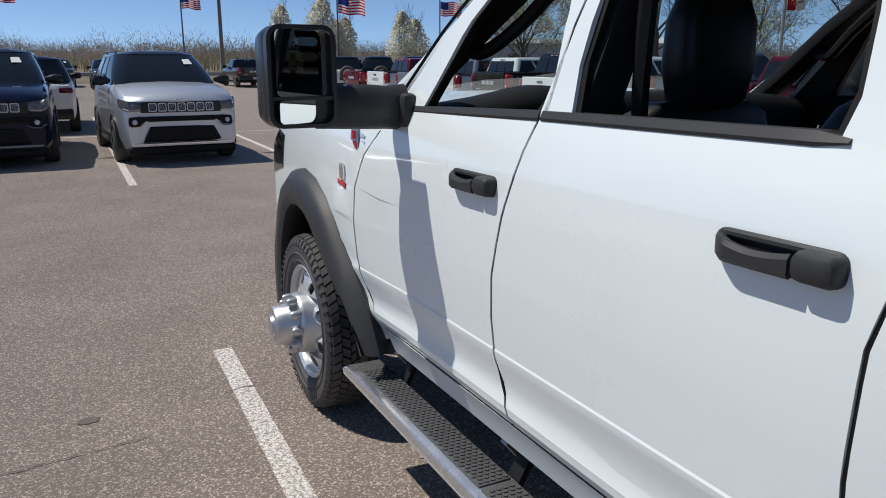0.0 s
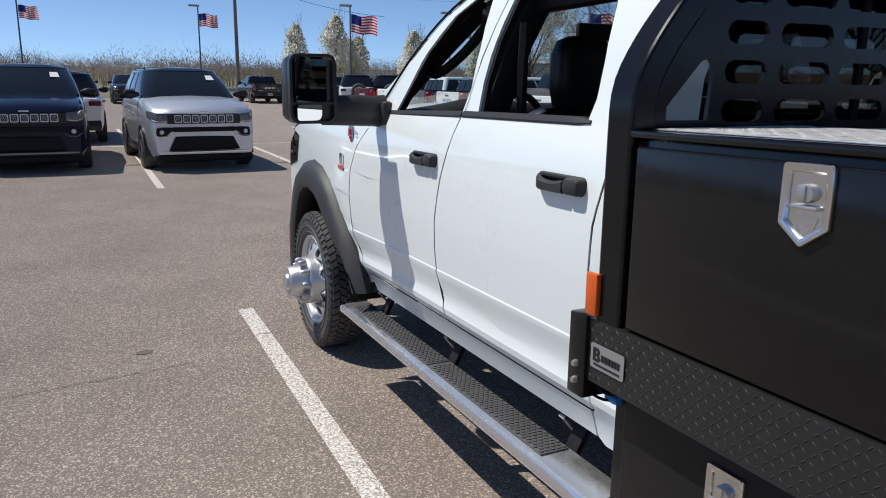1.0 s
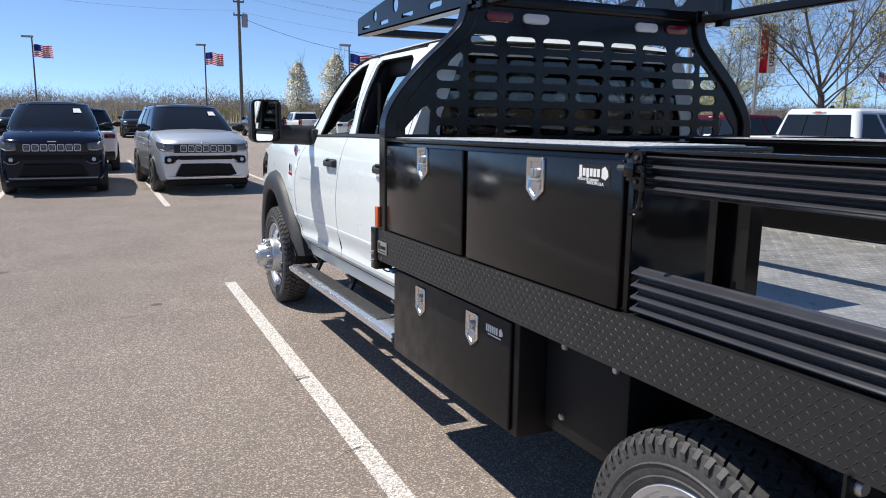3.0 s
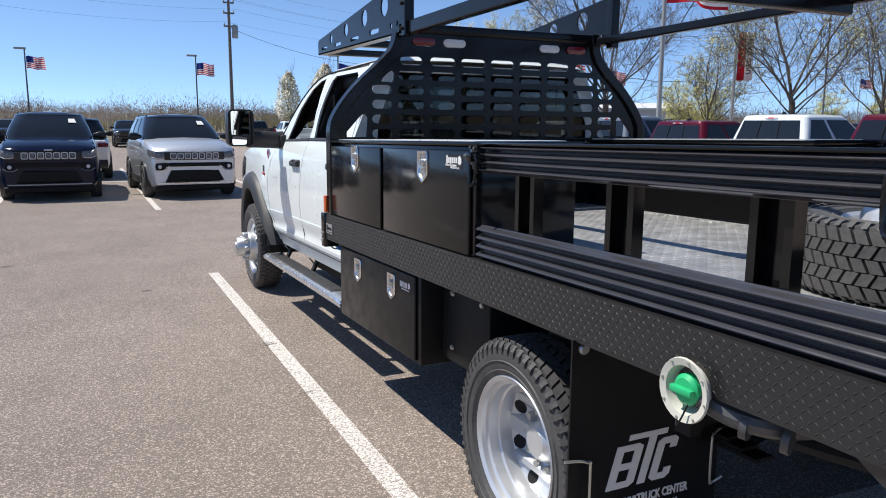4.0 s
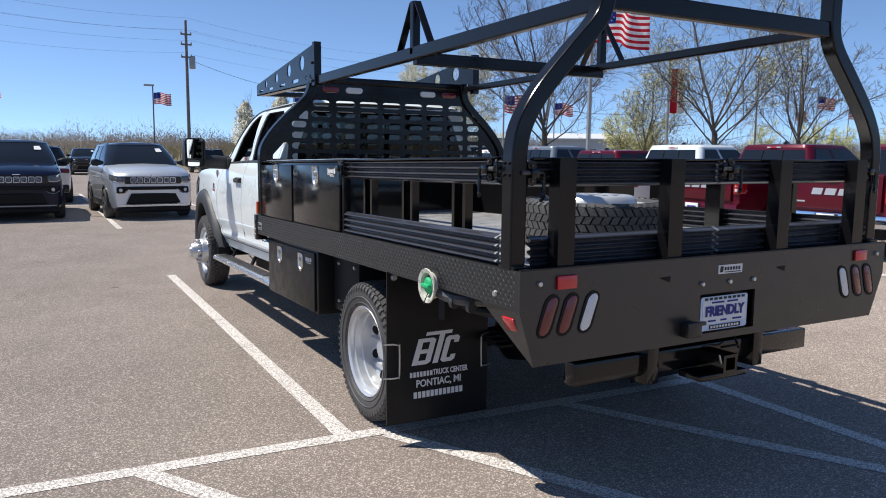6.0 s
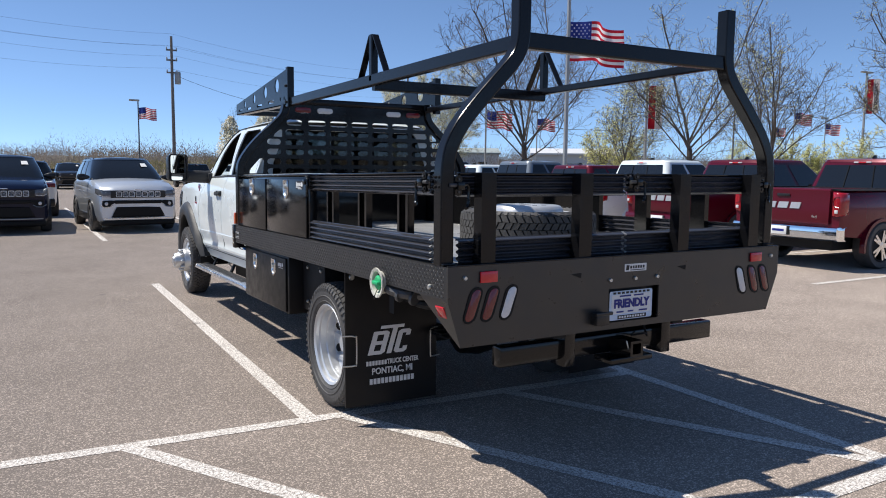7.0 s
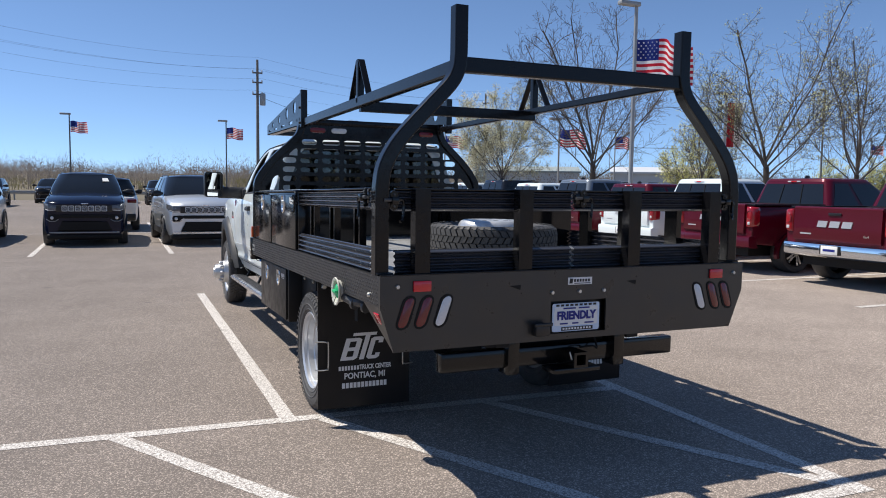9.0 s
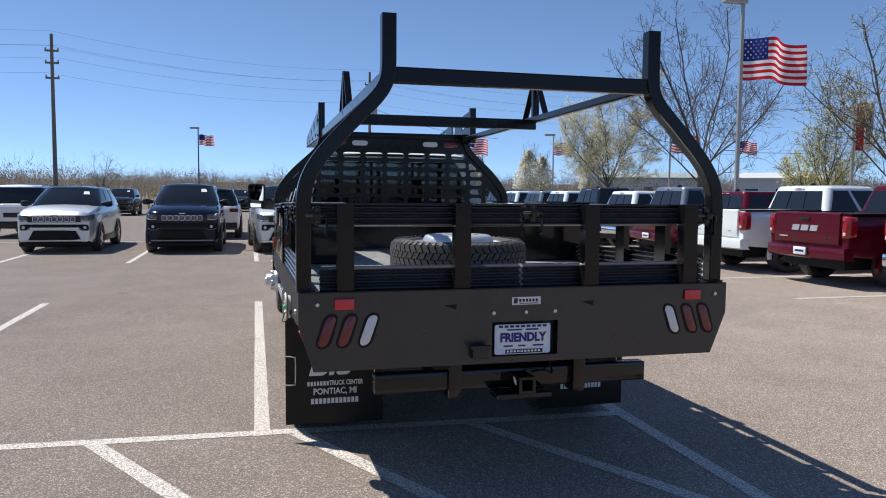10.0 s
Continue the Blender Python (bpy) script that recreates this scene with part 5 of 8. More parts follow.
def steel_wheel(parent, c, s, convex, bare=False):
    """A 19.5 inch dual wheel. s: side on which its outside faces; convex: front wheel with the hub standing out."""
    R, W, RR = 0.410, 0.225, 0.258
    t = part("wheel", tyre_mesh(B(), c, R, W, RR), RUBBER, parent, "black truck tyre on a silver steel wheel", 40)
    raw("tread", tread_mesh(B(), c, R, W, 58, 5), RUBBER, t, kind="stuff")
    h = W / 2
    bm = B()
    lathe(bm, [(RR - 0.004, -s * h * 0.8), (RR + 0.012, s * h * 0.84), (RR + 0.006, s * (h * 0.84 + 0.006)), (RR - 0.010, s * h * 0.80), (RR - 0.012, s * h * 0.62), (RR - 0.026, s * h * 0.56), (RR - 0.028, s * h * 0.22), (RR - 0.036, s * h * 0.16), (RR - 0.038, -s * h * 0.7)], c, "x", 48)
    part("rim", bm, RIM, t, "silver rim")
    if bare:
        bm = B()
        lathe(bm, [(0.062, s * 0.120), (0.064, s * 0.140), (0.075, s * 0.144), (0.185, s * 0.142), (0.198, s * 0.136), (0.212, s * 0.115), (0.222, s * 0.06), (0.234, s * 0.03), (0.234, s * 0.015)], c, "x", 48)
        part("wheel_disc", bm, RIM, t, "pale silver wheel disc", 50)
        for k in range(10):
            a = 2 * math.pi * k / 10
            bm = B()
            lathe(bm, [(0.016, s * 0.1385), (0.016, s * 0.1438), (0, s * 0.1438)], (c[0], c[1] + 0.113 * math.cos(a), c[2] + 0.113 * math.sin(a)), "x", 12)
            part("stud_hole", bm, SEAL, t)
        return t
    bm = B()
    nh = 8
    outer, holes = circle2(0, 0, RR - 0.03, 48), []
    for k in range(nh):
        a = 2 * math.pi * (k + 0.5) / nh
        holes.append([(0.190 * math.cos(a) + 0.029 * math.cos(b) * math.cos(a) - 0.029 * math.sin(b) * math.sin(a), 0.190 * math.sin(a) + 0.029 * math.cos(b) * math.sin(a) + 0.029 * math.sin(b) * math.cos(a))
                      for b in [2 * math.pi * i / 12 for i in range(12)]])
    if bare:
        holes.append(circle2(0, 0, 0.06, 24))
    prism(bm, outer, "x", 0, 0.008, holes)
    for v in bm.verts:
        rad = math.hypot(v.co.y, v.co.z)
        t_ = max(0.0, min(1.0, (rad - 0.10) / (RR - 0.02 - 0.10)))
        d = (0.060 + 0.055 * (1 - t_)) if convex else (-0.078 + 0.045 * t_ ** 2)
        if bare:
            d = 0.145 if rad < 0.19 else 0.145 - 0.115 * min(1.0, (rad - 0.19) / 0.045)
        v.co.x = c[0] + s * (v.co.x * (1 if s > 0 else 1) + d)
        v.co.y += c[1]
        v.co.z += c[2]
    part("wheel_disc", bm, RIM, t, "silver wheel disc with oval hand holes")
    if bare:
        return t
    bm = B()
    lathe(bm, [(RR - 0.034, -s * 0.035), (0.05, -s * 0.030 + (s * 0.0 if convex else -s * 0.10)), (0, -s * 0.030 + (s * 0.0 if convex else -s * 0.10))], c, "x", 32)
    part("brake_drum", bm, DARKSTEEL, t)
    hx = c[0] + s * (0.085 if convex else -0.078)
    hl = 0.135 if convex else 0.075
    bm = B()
    lathe(bm, [(0.158, -s * 0.02), (0.148, s * 0.010), (0.141, s * 0.045), (0.138, s * 0.060), (0.132, s * 0.066), (0.098, s * 0.070), (0.094, s * 0.078), (0.090, s * 0.155), (0.082, s * 0.166), (0.052, s * 0.168), (0.046, s * 0.182), (0, s * 0.184)] if convex else
          [(0.085, 0), (0.085, s * 0.03), (0.07, s * 0.06), (0.055, s * hl), (0, s * hl)], (hx, c[1], c[2]), "x", 32)
    hub = part("hub", bm, HUBSILVER if convex else RIM, t, "bright hub cap")
    for k in range(10):
        a = 2 * math.pi * k / 10
        rr = 0.119 if convex else 0.112
        nx = hx + s * (0.062 if convex else 0)
        bm = B()
        lathe(bm, [(0.020, 0), (0.020, s * 0.034), (0.015, s * 0.046), (0, s * 0.050)], (nx, c[1] + rr * math.cos(a), c[2] + rr * math.sin(a)), "x", 6 if not convex else 10)
        part("lug_nut", bm, HUBSILVER if convex else ZINC, t)
    return t


steel_wheel(truck, (-0.935, 6.66, 0.408), -1, True)
steel_wheel(truck, (0.935, 6.66, 0.408), 1, True)
for s in (-1, 1):
    steel_wheel(truck, (s * 1.02, 1.64, 0.408), s, False)
    steel_wheel(truck, (s * 0.745, 1.64, 0.408), -s, True)

# ---- the flatbed truck: cab ----
RAKE[0], RISE[0] = 0.018, 0.13
SIDE_Z = ((0.60, 0.927), (0.70, 0.957), (0.742, 0.98), (0.765, 0.984), (0.80, 0.977), (0.83, 0.979), (0.865, 0.987), (0.90, 0.9955), (0.912, 0.9965), (0.918, 0.9945), (1.0, 0.999), (1.1, 1.003), (1.2, 1.002), (1.3, 0.997), (1.38, 0.988), (1.44, 0.975), (1.485, 0.96),
          (1.52, 0.947), (1.60, 0.921), (1.70, 0.891), (1.80, 0.85), (1.88, 0.81), (1.93, 0.782), (1.96, 0.758))


def cab_x(y, z):
    """Half width of the cab's outer skin."""
    for (z0, w0), (z1, w1) in zip(SIDE_Z, SIDE_Z[1:]):
        if z <= z1:
            w = w0 + (w1 - w0) * max(0.0, (z - z0)) / (z1 - z0)
            break
    else:
        w = SIDE_Z[-1][1]
    if y > 5.75:
        w += 0.032 * min(1.0, (y - 5.75) / 0.35)
    if y > 5.9:
        w -= 0.030 * (y - 5.9) ** 2
    return w


LV = [z for z, w in SIDE_Z]
FRONT_SEAM = [(5.80, 1.43), (5.90, 1.34), (5.965, 1.22), (5.98, 1.08), (5.968, 0.95), (5.935, 0.86), (5.88, 0.79), (5.83, 0.717)]
B_SEAM = [(4.930, 0.717), (4.950, 0.78), (4.985, 0.88), (5.000, 1.0), (4.995, 1.12), (4.960, 1.27), (4.925, 1.37), (4.880, 1.517)]
B_TOP = [(4.835, 1.70), (4.785, 1.938)]
C_SEAM = [(3.985, 0.717), (3.992, 0.9), (4.0, 1.05), (3.995, 1.25), (3.965, 1.38), (3.925, 1.485), (3.905, 1.62), (3.92, 1.78), (3.99, 1.90), (4.06, 1.935)]
A_OUT = [(5.72, 1.52), (5.56, 1.645), (5.43, 1.755), (5.28, 1.855), (5.14, 1.91), (5.0, 1.935), (4.9, 1.940)]
FW = [(5.53, 1.508), (5.35, 1.735), (5.20, 1.855), (5.06, 1.905), (4.93, 1.920), (4.875, 1.725), (4.855, 1.520)]
RW = [(4.760, 1.520), (4.780, 1.62), (4.772, 1.75), (4.748, 1.895), (4.70, 1.920), (4.23, 1.915), (4.175, 1.890), (4.138, 1.80), (4.112, 1.68), (4.100, 1.575), (4.112, 1.522)]
G = 0.0048          # half a seam


def off(pts, dy):
    return [(y + dy, z) for y, z in pts]


for s in (-1, 1):
    fx = lambda y, z: s * cab_x(y, z)
    # front door
    outer = off(FRONT_SEAM, -G) + off(B_SEAM, G) + off(B_TOP, G) + A_OUT[::-1][0:] + [(5.80 - G, 1.475)]
    bm = skin(B(), outer, fx, 0.03, [FW], LV, (5.0, 5.3, 5.6), -s)
    door = part("front_door", bm, WHITE, truck, "white front door with black handle", 16)
    # rear door
    outer = off(B_SEAM[::-1], -G)[::-1] + off(B_TOP, -G) + [(4.72, 1.944), (4.06 + G, 1.938)] + off(C_SEAM[::-1], G)
    bm = skin(B(), outer, fx, 0.03, [RW], LV, (4.2, 4.5, 4.75), -s)
    rdoor = part("rear_door", bm, WHITE, truck, "white rear door with black handle", 16)
    # dark inner linings
    lining = lambda y, z: s * (cab_x(y, z) - 0.036)
    part("door_card", skin(B(), off(B_SEAM[::-1], -0.03)[::-1] + off(B_TOP, -0.03) + [(4.70, 1.934), (4.09, 1.928)] + off(C_SEAM[::-1], 0.03), lining, 0.006, [RW], LV, (4.2, 4.5, 4.75), -s), INTERIOR, rdoor)
    part("door_card", skin(B(), off(FRONT_SEAM, -0.03) + off(B_SEAM, 0.03) + off(B_TOP, 0.03) + [(y - 0.02, z - 0.012) for y, z in A_OUT[::-1]] + [(5.77, 1.475)], lining, 0.006, [FW], LV, (5.0, 5.3, 5.6), -s), INTERIOR, door)
    part("corner_lining", skin(B(), [(3.88, 0.72)] + off(C_SEAM[1:], 0.025) + [(4.06, 1.94), (3.89, 1.94)], lining, 0.006, [], LV, (), -s), INTERIOR, truck)
    # quarter panel behind the rear door
    outer = [(3.86, 0.605), (3.97, 0.605), (3.995, 0.625), (3.995, 0.700), (3.985 - G, 0.717)] + off(C_SEAM[1:], -G) + [(4.06, 1.952), (3.87, 1.952)]
    part("cab_corner", skin(B(), outer, fx, 0.03, [], LV, (), -s), WHITE, truck, "", 16)
    # rubber behind the door seams
    for line in (FRONT_SEAM, B_SEAM + B_TOP, C_SEAM):
        bm = B()
        tube(bm, [(s * (cab_x(y, z) - 0.0075), y, z) for y, z in line], 0.0062, 6)
        part("door_seal", bm, SEAL, truck)
    # sill
    bm = skin(B(), [(4.005, 0.622), (5.80, 0.622), (5.825, 0.710), (4.005, 0.710)], fx, 0.05, [], LV, (), -s)
    part("sill", bm, WHITE, truck, "", 30)
    part("sill_seam", box(B(), s * 0.945, s * 0.9655, 3.99, 5.83, 0.7105, 0.7165), SEAL, truck)
    # dark panel added to stand in for the shade below the rocker
    part("inner_sill", box(B(), min(s * 0.54, s * 0.60), max(s * 0.54, s * 0.60), 3.90, 6.02, 0.36, 0.66, 0.01), DARKSTEEL, truck, "added dark panel standing in for shade under the cab")
    part("roof_lining", sweep(B(), [(s * 0.70, 3.95, 1.885), (s * 0.70, 4.75, 1.885), (s * 0.69, 5.12, 1.86)], round_sq(0.07, 0.10, 0.02)), INTERIOR, truck)
    # roof rail gutter line
    tube_bm = B()
    tube(tube_bm, [(s * (cab_x(p.x, p.y) - 0.002), p.x, p.y + 0.004) for p in smooth_path([(3.88, 1.952, 0), (4.3, 1.951, 0), (4.8, 1.948, 0), (5.05, 1.938, 0), (5.25, 1.885, 0), (5.45, 1.762, 0), (5.72, 1.545, 0)], 4)], 0.005, 6)
    part("roof_gutter", tube_bm, SEAL, truck)
    # belt mouldings
    for y0, y1, dd in ((4.882, 5.70, door), (4.094, 4.870, rdoor)):
        bm = B()
        rows = []
        k = 14
        for i in range(k + 1):
            y = y0 + (y1 - y0) * i / k
            w, bz = cab_x(y, 1.515), 1.520 - 0.012 * max(0.0, (y - 4.85) / 0.75)
            e = min(1.0, 0.35 + (y - y0) / 0.06) if y0 < 4.5 else 1.0
            rows.append([(s * (w + 0.004), y, bz - 0.010 * e), (s * (w + 0.006), y, bz - 0.003 * e), (s * (w - 0.002), y, bz + 0.012 * e), (s * (w - 0.03), y, bz + 0.012 * e), (s * (w - 0.03), y, bz - 0.010 * e)])
        loft(bm, rows)
        part("belt_moulding", bm, PLASTIC, dd, "black belt moulding")
    # window seals and glass
    for win, dd, open_to in ((FW, door, 0), (RW, rdoor, 0)):
        cy, cz = sum(p[0] for p in win) / len(win), sum(p[1] for p in win) / len(win)
        inner = [(y + (cy - y) * 0.05, z + (cz - z) * 0.045) for y, z in win]
        bm = skin(B(), [(y - (cy - y) * 0.004, z - (cz - z) * 0.004) for y, z in win], lambda y, z: s * (cab_x(y, z) - 0.010), 0.024, [inner], (), (), -s)
        part("window_seal", bm, SEAL, dd)
    # handles
    for y0, y1, z, dd in ((4.995, 5.232, 1.340, door), (4.040, 4.278, 1.346, rdoor)):
        w = cab_x(4.5, z)
        bm = B()
        loft(bm, [[(s * (w + o), a, b) for a, b in rounded(y0 + i_, y1 - i_, z - 0.027 + i_, z + 0.027 - i_, 0.02, 4)] for o, i_ in ((-0.012, 0.0), (0.003, 0.0), (0.007, 0.004), (0.007, 0.010), (-0.002, 0.016))])
        hd = part("door_handle", bm, PLASTIC, dd, "black pull handle", 40)
        bm = B()
        loft(bm, [[(s * (w + o), a, b) for a, b in rounded(y0 + 0.001 + i_, y0 + 0.072 - i_ * 0.4, z - 0.024 + i_, z + 0.024 - i_, 0.013, 4)] for o, i_ in ((-0.004, 0.0), (0.022, 0.0), (0.031, 0.004), (0.035, 0.011))])
        part("key_cap", bm, PLASTIC, hd)
        bm = B()
        rows = []
        for i in range(13):
            q = i / 12
            y = y0 + 0.0745 + (y1 - 0.004 - y0 - 0.0745) * q
            out = 0.034 * (1 - 0.75 * max(0.0, (q - 0.72) / 0.28) ** 2)
            lo, hi = z - 0.023 + 0.008 * max(0.0, (q - 0.8) / 0.2) ** 2, z + 0.016 - 0.010 * math.sin(math.pi * min(1.0, q * 1.1)) + 0.004 * q
            deep = max(-0.004, out - 0.018)
            rows.append([(s * (w + o), y, b) for o, b in ((deep, lo + 0.004), (out - 0.006, lo), (out, lo + 0.007), (out, hi - 0.008), (out - 0.006, hi), (deep, hi - 0.002))])
        loft(bm, rows)
        part("grip", bm, PLASTIC, hd)
        part("handle_cup", box(B(), min(s * (w + 0.001), s * (w - 0.01)), max(s * (w + 0.001), s * (w - 0.01)), y0 + 0.02, y1 - 0.02, z - 0.02, z + 0.022, 0.004), SEAL, hd)
    # fender with the wheel opening
    CY, CZ, RO = 6.60, 0.585, 0.565
    arc = [(CY + RO * math.cos(radians(a)), CZ + RO * math.sin(radians(a))) for a in range(0, 181, 9)]
    outer = [(7.40, CZ), (7.42, 0.9), (7.36, 1.10), (7.33, 1.28), (7.22, 1.375), (7.0, 1.42), (6.7, 1.44), (6.3, 1.452), (5.95, 1.455), (5.80 + G, 1.43)] + off(FRONT_SEAM[1:], G) + [(5.83 + G, 0.66), (6.0, 0.60), (CY - RO, CZ)] + arc[::-1][1:]
    part("front_fender", skin(B(), outer, fx, 0.02, [], LV + [1.41], (6.0, 6.2, 6.4, 6.6, 6.8, 7.0, 7.2), -s), WHITE, truck, "", 30)
    # flare: a thick plastic lip round the opening, running down behind the wheel
    bm = B()
    rows = []
    for a in [-14, -5, 5, 15, 30, 45, 60, 75, 90, 105, 120, 130, 140, 150, 160, 170, 178]:
        t = radians(a)
        spread = 0.0 if a < 140 else 0.17 * ((a - 140) / 38) ** 1.3
        ro, ri = 0.635 + (0.03 if a < 20 else 0) + spread, 0.475 + spread * 1.1 + (0.10 * ((a - 125) / 53) ** 1.6 if a > 125 else 0)
        rows.append([])
        for rr, dx in ((ro, 0.002), (ro - 0.012, 0.030), (ro - 0.05, 0.058), (ri + 0.03, 0.064), (ri, 0.050), (ri - 0.004, -0.01), (ri + 0.03, -0.08), (ro - 0.02, -0.03)):
            y, z = CY + rr * math.cos(t), CZ + rr * math.sin(t)
            w = cab_x(min(y, 7.3), max(0.9, min(z, 1.1)))
            rows[-1].append((s * (w + dx), y, z))
    loft(bm, rows)
    part("wheel_flare", bm, PLASTIC, truck, "black plastic wheel-arch flare", 45)
    # dark liner
    bm = B()
    rows = [[(s * (0.99 - 0.5 * k), CY + (RO - 0.05) * math.cos(radians(a)), CZ + (RO - 0.05) * math.sin(radians(a))) for k in (0, 1)] for a in range(-10, 200, 10)]
    loft(bm, rows, False, False)
    part("wheel_liner", bm, SEAL, truck)
    # badges behind the wheel
    bm = B()
    sx = cab_x(5.985, 1.39)
    prism(bm, [(5.985 + 0.040 * math.cos(t), 1.388 + 0.050 * math.sin(t)) for t in [2 * math.pi * k / 24 for k in range(24)]], "x", s * (sx - 0.010), s * (sx + 0.003))
    bd = part("oval_sticker", bm, mat("grey_blue_print", (0.16, 0.19, 0.30), 0.5), truck, "oval grey-blue sticker with red marks")
    for z0, z1, y0, y1 in ((1.392, 1.420, -0.022, 0.024), (1.355, 1.384, -0.024, 0.020)):
        for k in range(3):
            a = y0 + (y1 - y0) * k / 3
            part("mark", box(B(), min(s * (sx + 0.003), s * (sx + 0.0042)), max(s * (sx + 0.003), s * (sx + 0.0042)), 5.985 + a, 5.985 + a + 0.011, z0, z1), REDREFLECTOR, bd)
    bm = B()
    for k, (y0, y1) in enumerate(((5.90, 5.95), (5.905, 5.945))):
        box(bm, min(s * (cab_x(5.9, 1.395) + 0.003), s * (cab_x(5.9, 1.395) + 0.0045)), max(s * (cab_x(5.9, 1.395) + 0.003), s * (cab_x(5.9, 1.395) + 0.0045)), y0, y1, 1.374 + 0.026 * k, 1.388 + 0.026 * k)
    part("print", bm, PLATEPALE, bd)
    wx = cab_x(6.08, 1.26)
    bm = B()
    prism(bm, [(6.06, 1.235), (6.10, 1.235), (6.105, 1.275), (6.095, 1.295), (6.065, 1.295), (6.058, 1.27)], "x", s * (wx - 0.002), s * (wx + 0.004))
    em = part("fender_emblem", bm, CHROME, truck, "chrome fender emblem with a red strip")
    bm = B()
    prism(bm, [(6.045, 1.205), (6.125, 1.215), (6.125, 1.232), (6.045, 1.222)], "x", s * (wx - 0.002), s * (wx + 0.004))
    part("strip", bm, REDREFLECTOR, em)
    # mirror: arm, head, two glasses
    bm = B()
    rows = []
    for x, y, z0, z1, d in ((0.95, 5.67, 1.44, 1.58, 0.050), (1.01, 5.67, 1.445, 1.575, 0.050), (1.09, 5.63, 1.45, 1.58, 0.045), (1.25, 5.66, 1.455, 1.575, 0.045)):
        rows.append([(s * x, y + d * math.cos(t), (z0 + z1) / 2 + (z1 - z0) / 2 * math.sin(t)) for t in [2 * math.pi * i / 12 for i in range(12)]])
    loft(bm, rows)
    box(bm, min(s * 0.93, s * 0.985), max(s * 0.93, s * 0.985), 5.59, 5.73, 1.45, 1.555, 0.02)
    mir = part("mirror_arm", bm, PLASTIC, truck, "black telescopic mirror arm", 40)
    bm = B()
    rows = []
    for y, k in ((5.60, 0.97), (5.605, 1.0), (5.66, 1.0), (5.73, 0.95), (5.765, 0.8), (5.78, 0.5)):
        cx_, cz_ = 1.31, 1.598
        rows.append([(s * (cx_ + (a - cx_) * k), y, cz_ + (b - cz_) * k) for a, b in rounded(1.208, 1.412, 1.465, 1.730, 0.038, 4)])
    loft(bm, rows)
    hd = part("mirror_head", bm, GLOSSPLASTIC, mir, "tall black tow mirror housing", 40)
    bm = B()
    prism(bm, rounded(1.208, 1.412, 1.465, 1.730, 0.038, 4), "y", 5.566, 5.604, [rounded(1.219, 1.401, 1.476, 1.719, 0.030, 4)])
    box(bm, 1.215, 1.405, 5.570, 5.600, 1.5425, 1.5515)
    if s < 0:
        mirror_x(bm)
    part("bezel", bm, GLOSSPLASTIC, mir, "", 40)
    for z0, z1 in ((1.552, 1.718), (1.478, 1.542)):
        bm = B()
        prism(bm, rounded(1.230, 1.390, z0, z1, 0.014), "y", 5.584, 5.587)
        if s < 0:
            mirror_x(bm)
        bmesh.ops.rotate(bm, verts=bm.verts, cent=(s * 1.31, 5.590, 1.6), matrix=Matrix.Rotation(radians(-(11 if z0 > 1.5 else 19) * s), 3, "Z"))
        part("mirror_glass", bm, MIRROR, mir, "mirror glass")
    # running board
    bm = B()
    rows = []
    for y, inn in ((3.84, 0.03), (3.86, 0.0), (4.0, 0.0), (5.90, 0.0), (6.0, 0.0), (6.035, 0.02)):
        rows.append([(s * 0.925, y, 0.515 - inn), (s * 1.040, y, 0.515 - inn), (s * 1.058, y, 0.508 - inn * 0.5), (s * 1.066, y, 0.492), (s * 1.063, y, 0.468), (s * 1.045, y, 0.460), (s * 0.93, y, 0.468)])
    loft(bm, rows)
    stp = part("running_board", bm, BOARD, truck, "bright aluminium running board with black pads", 40)
    for y0, y1 in ((4.14, 4.98), (4.99, 5.92)):
        bm = B()
        box(bm, min(s * 0.930, s * 1.034), max(s * 0.930, s * 1.034), y0, y1, 0.5155, 0.521, 0.003)
        pad = part("step_pad", bm, STEPPAD, stp, "black rubber pad with honeycomb ribs")
        bm = B()
        pitch = 0.0205
        for i in range(int((y1 - y0 - 0.02) / (pitch * 0.866))):
            for j in range(5):
                cx_, cy_ = 0.9420 + pitch * (j + (0.5 if i % 2 else 0)), y0 + 0.014 + i * pitch * 0.866
                if cx_ > 1.026:
                    continue
                prism(bm, [(s * cx_ + 0.0082 * math.sin(math.pi / 3 * k), cy_ + 0.0082 * math.cos(math.pi / 3 * k)) for k in range(6)], "z", 0.521, 0.5245)
        quick_mesh(bm, "honeycomb", STEPPAD, pad)
    for y in (4.15, 5.0, 5.78):
        bm = B()
        sweep(bm, [(s * 0.62, y, 0.70), (s * 0.86, y, 0.60), (s * 0.93, y, 0.465)], round_sq(0.06, 0.022, 0.004))
        part("step_bracket", bm, DARKSTEEL, truck)
        part("bracket_tab", sweep(B(), [(s * 0.86, y + 0.05, 0.53), (s * 0.92, y + 0.05, 0.60)], round_sq(0.03, 0.01, 0.003)), ZINC, truck)

# roof, screen, hood, cab back
def arch_row(y, half, z_side, z_mid, n=14):
    return [(half * math.sin(math.pi / 2 * t), y, z_side + (z_mid - z_side) * math.cos(math.pi / 2 * t) ** 0.9) for t in [i / n * 2 - 1 for i in range(n + 1)]]


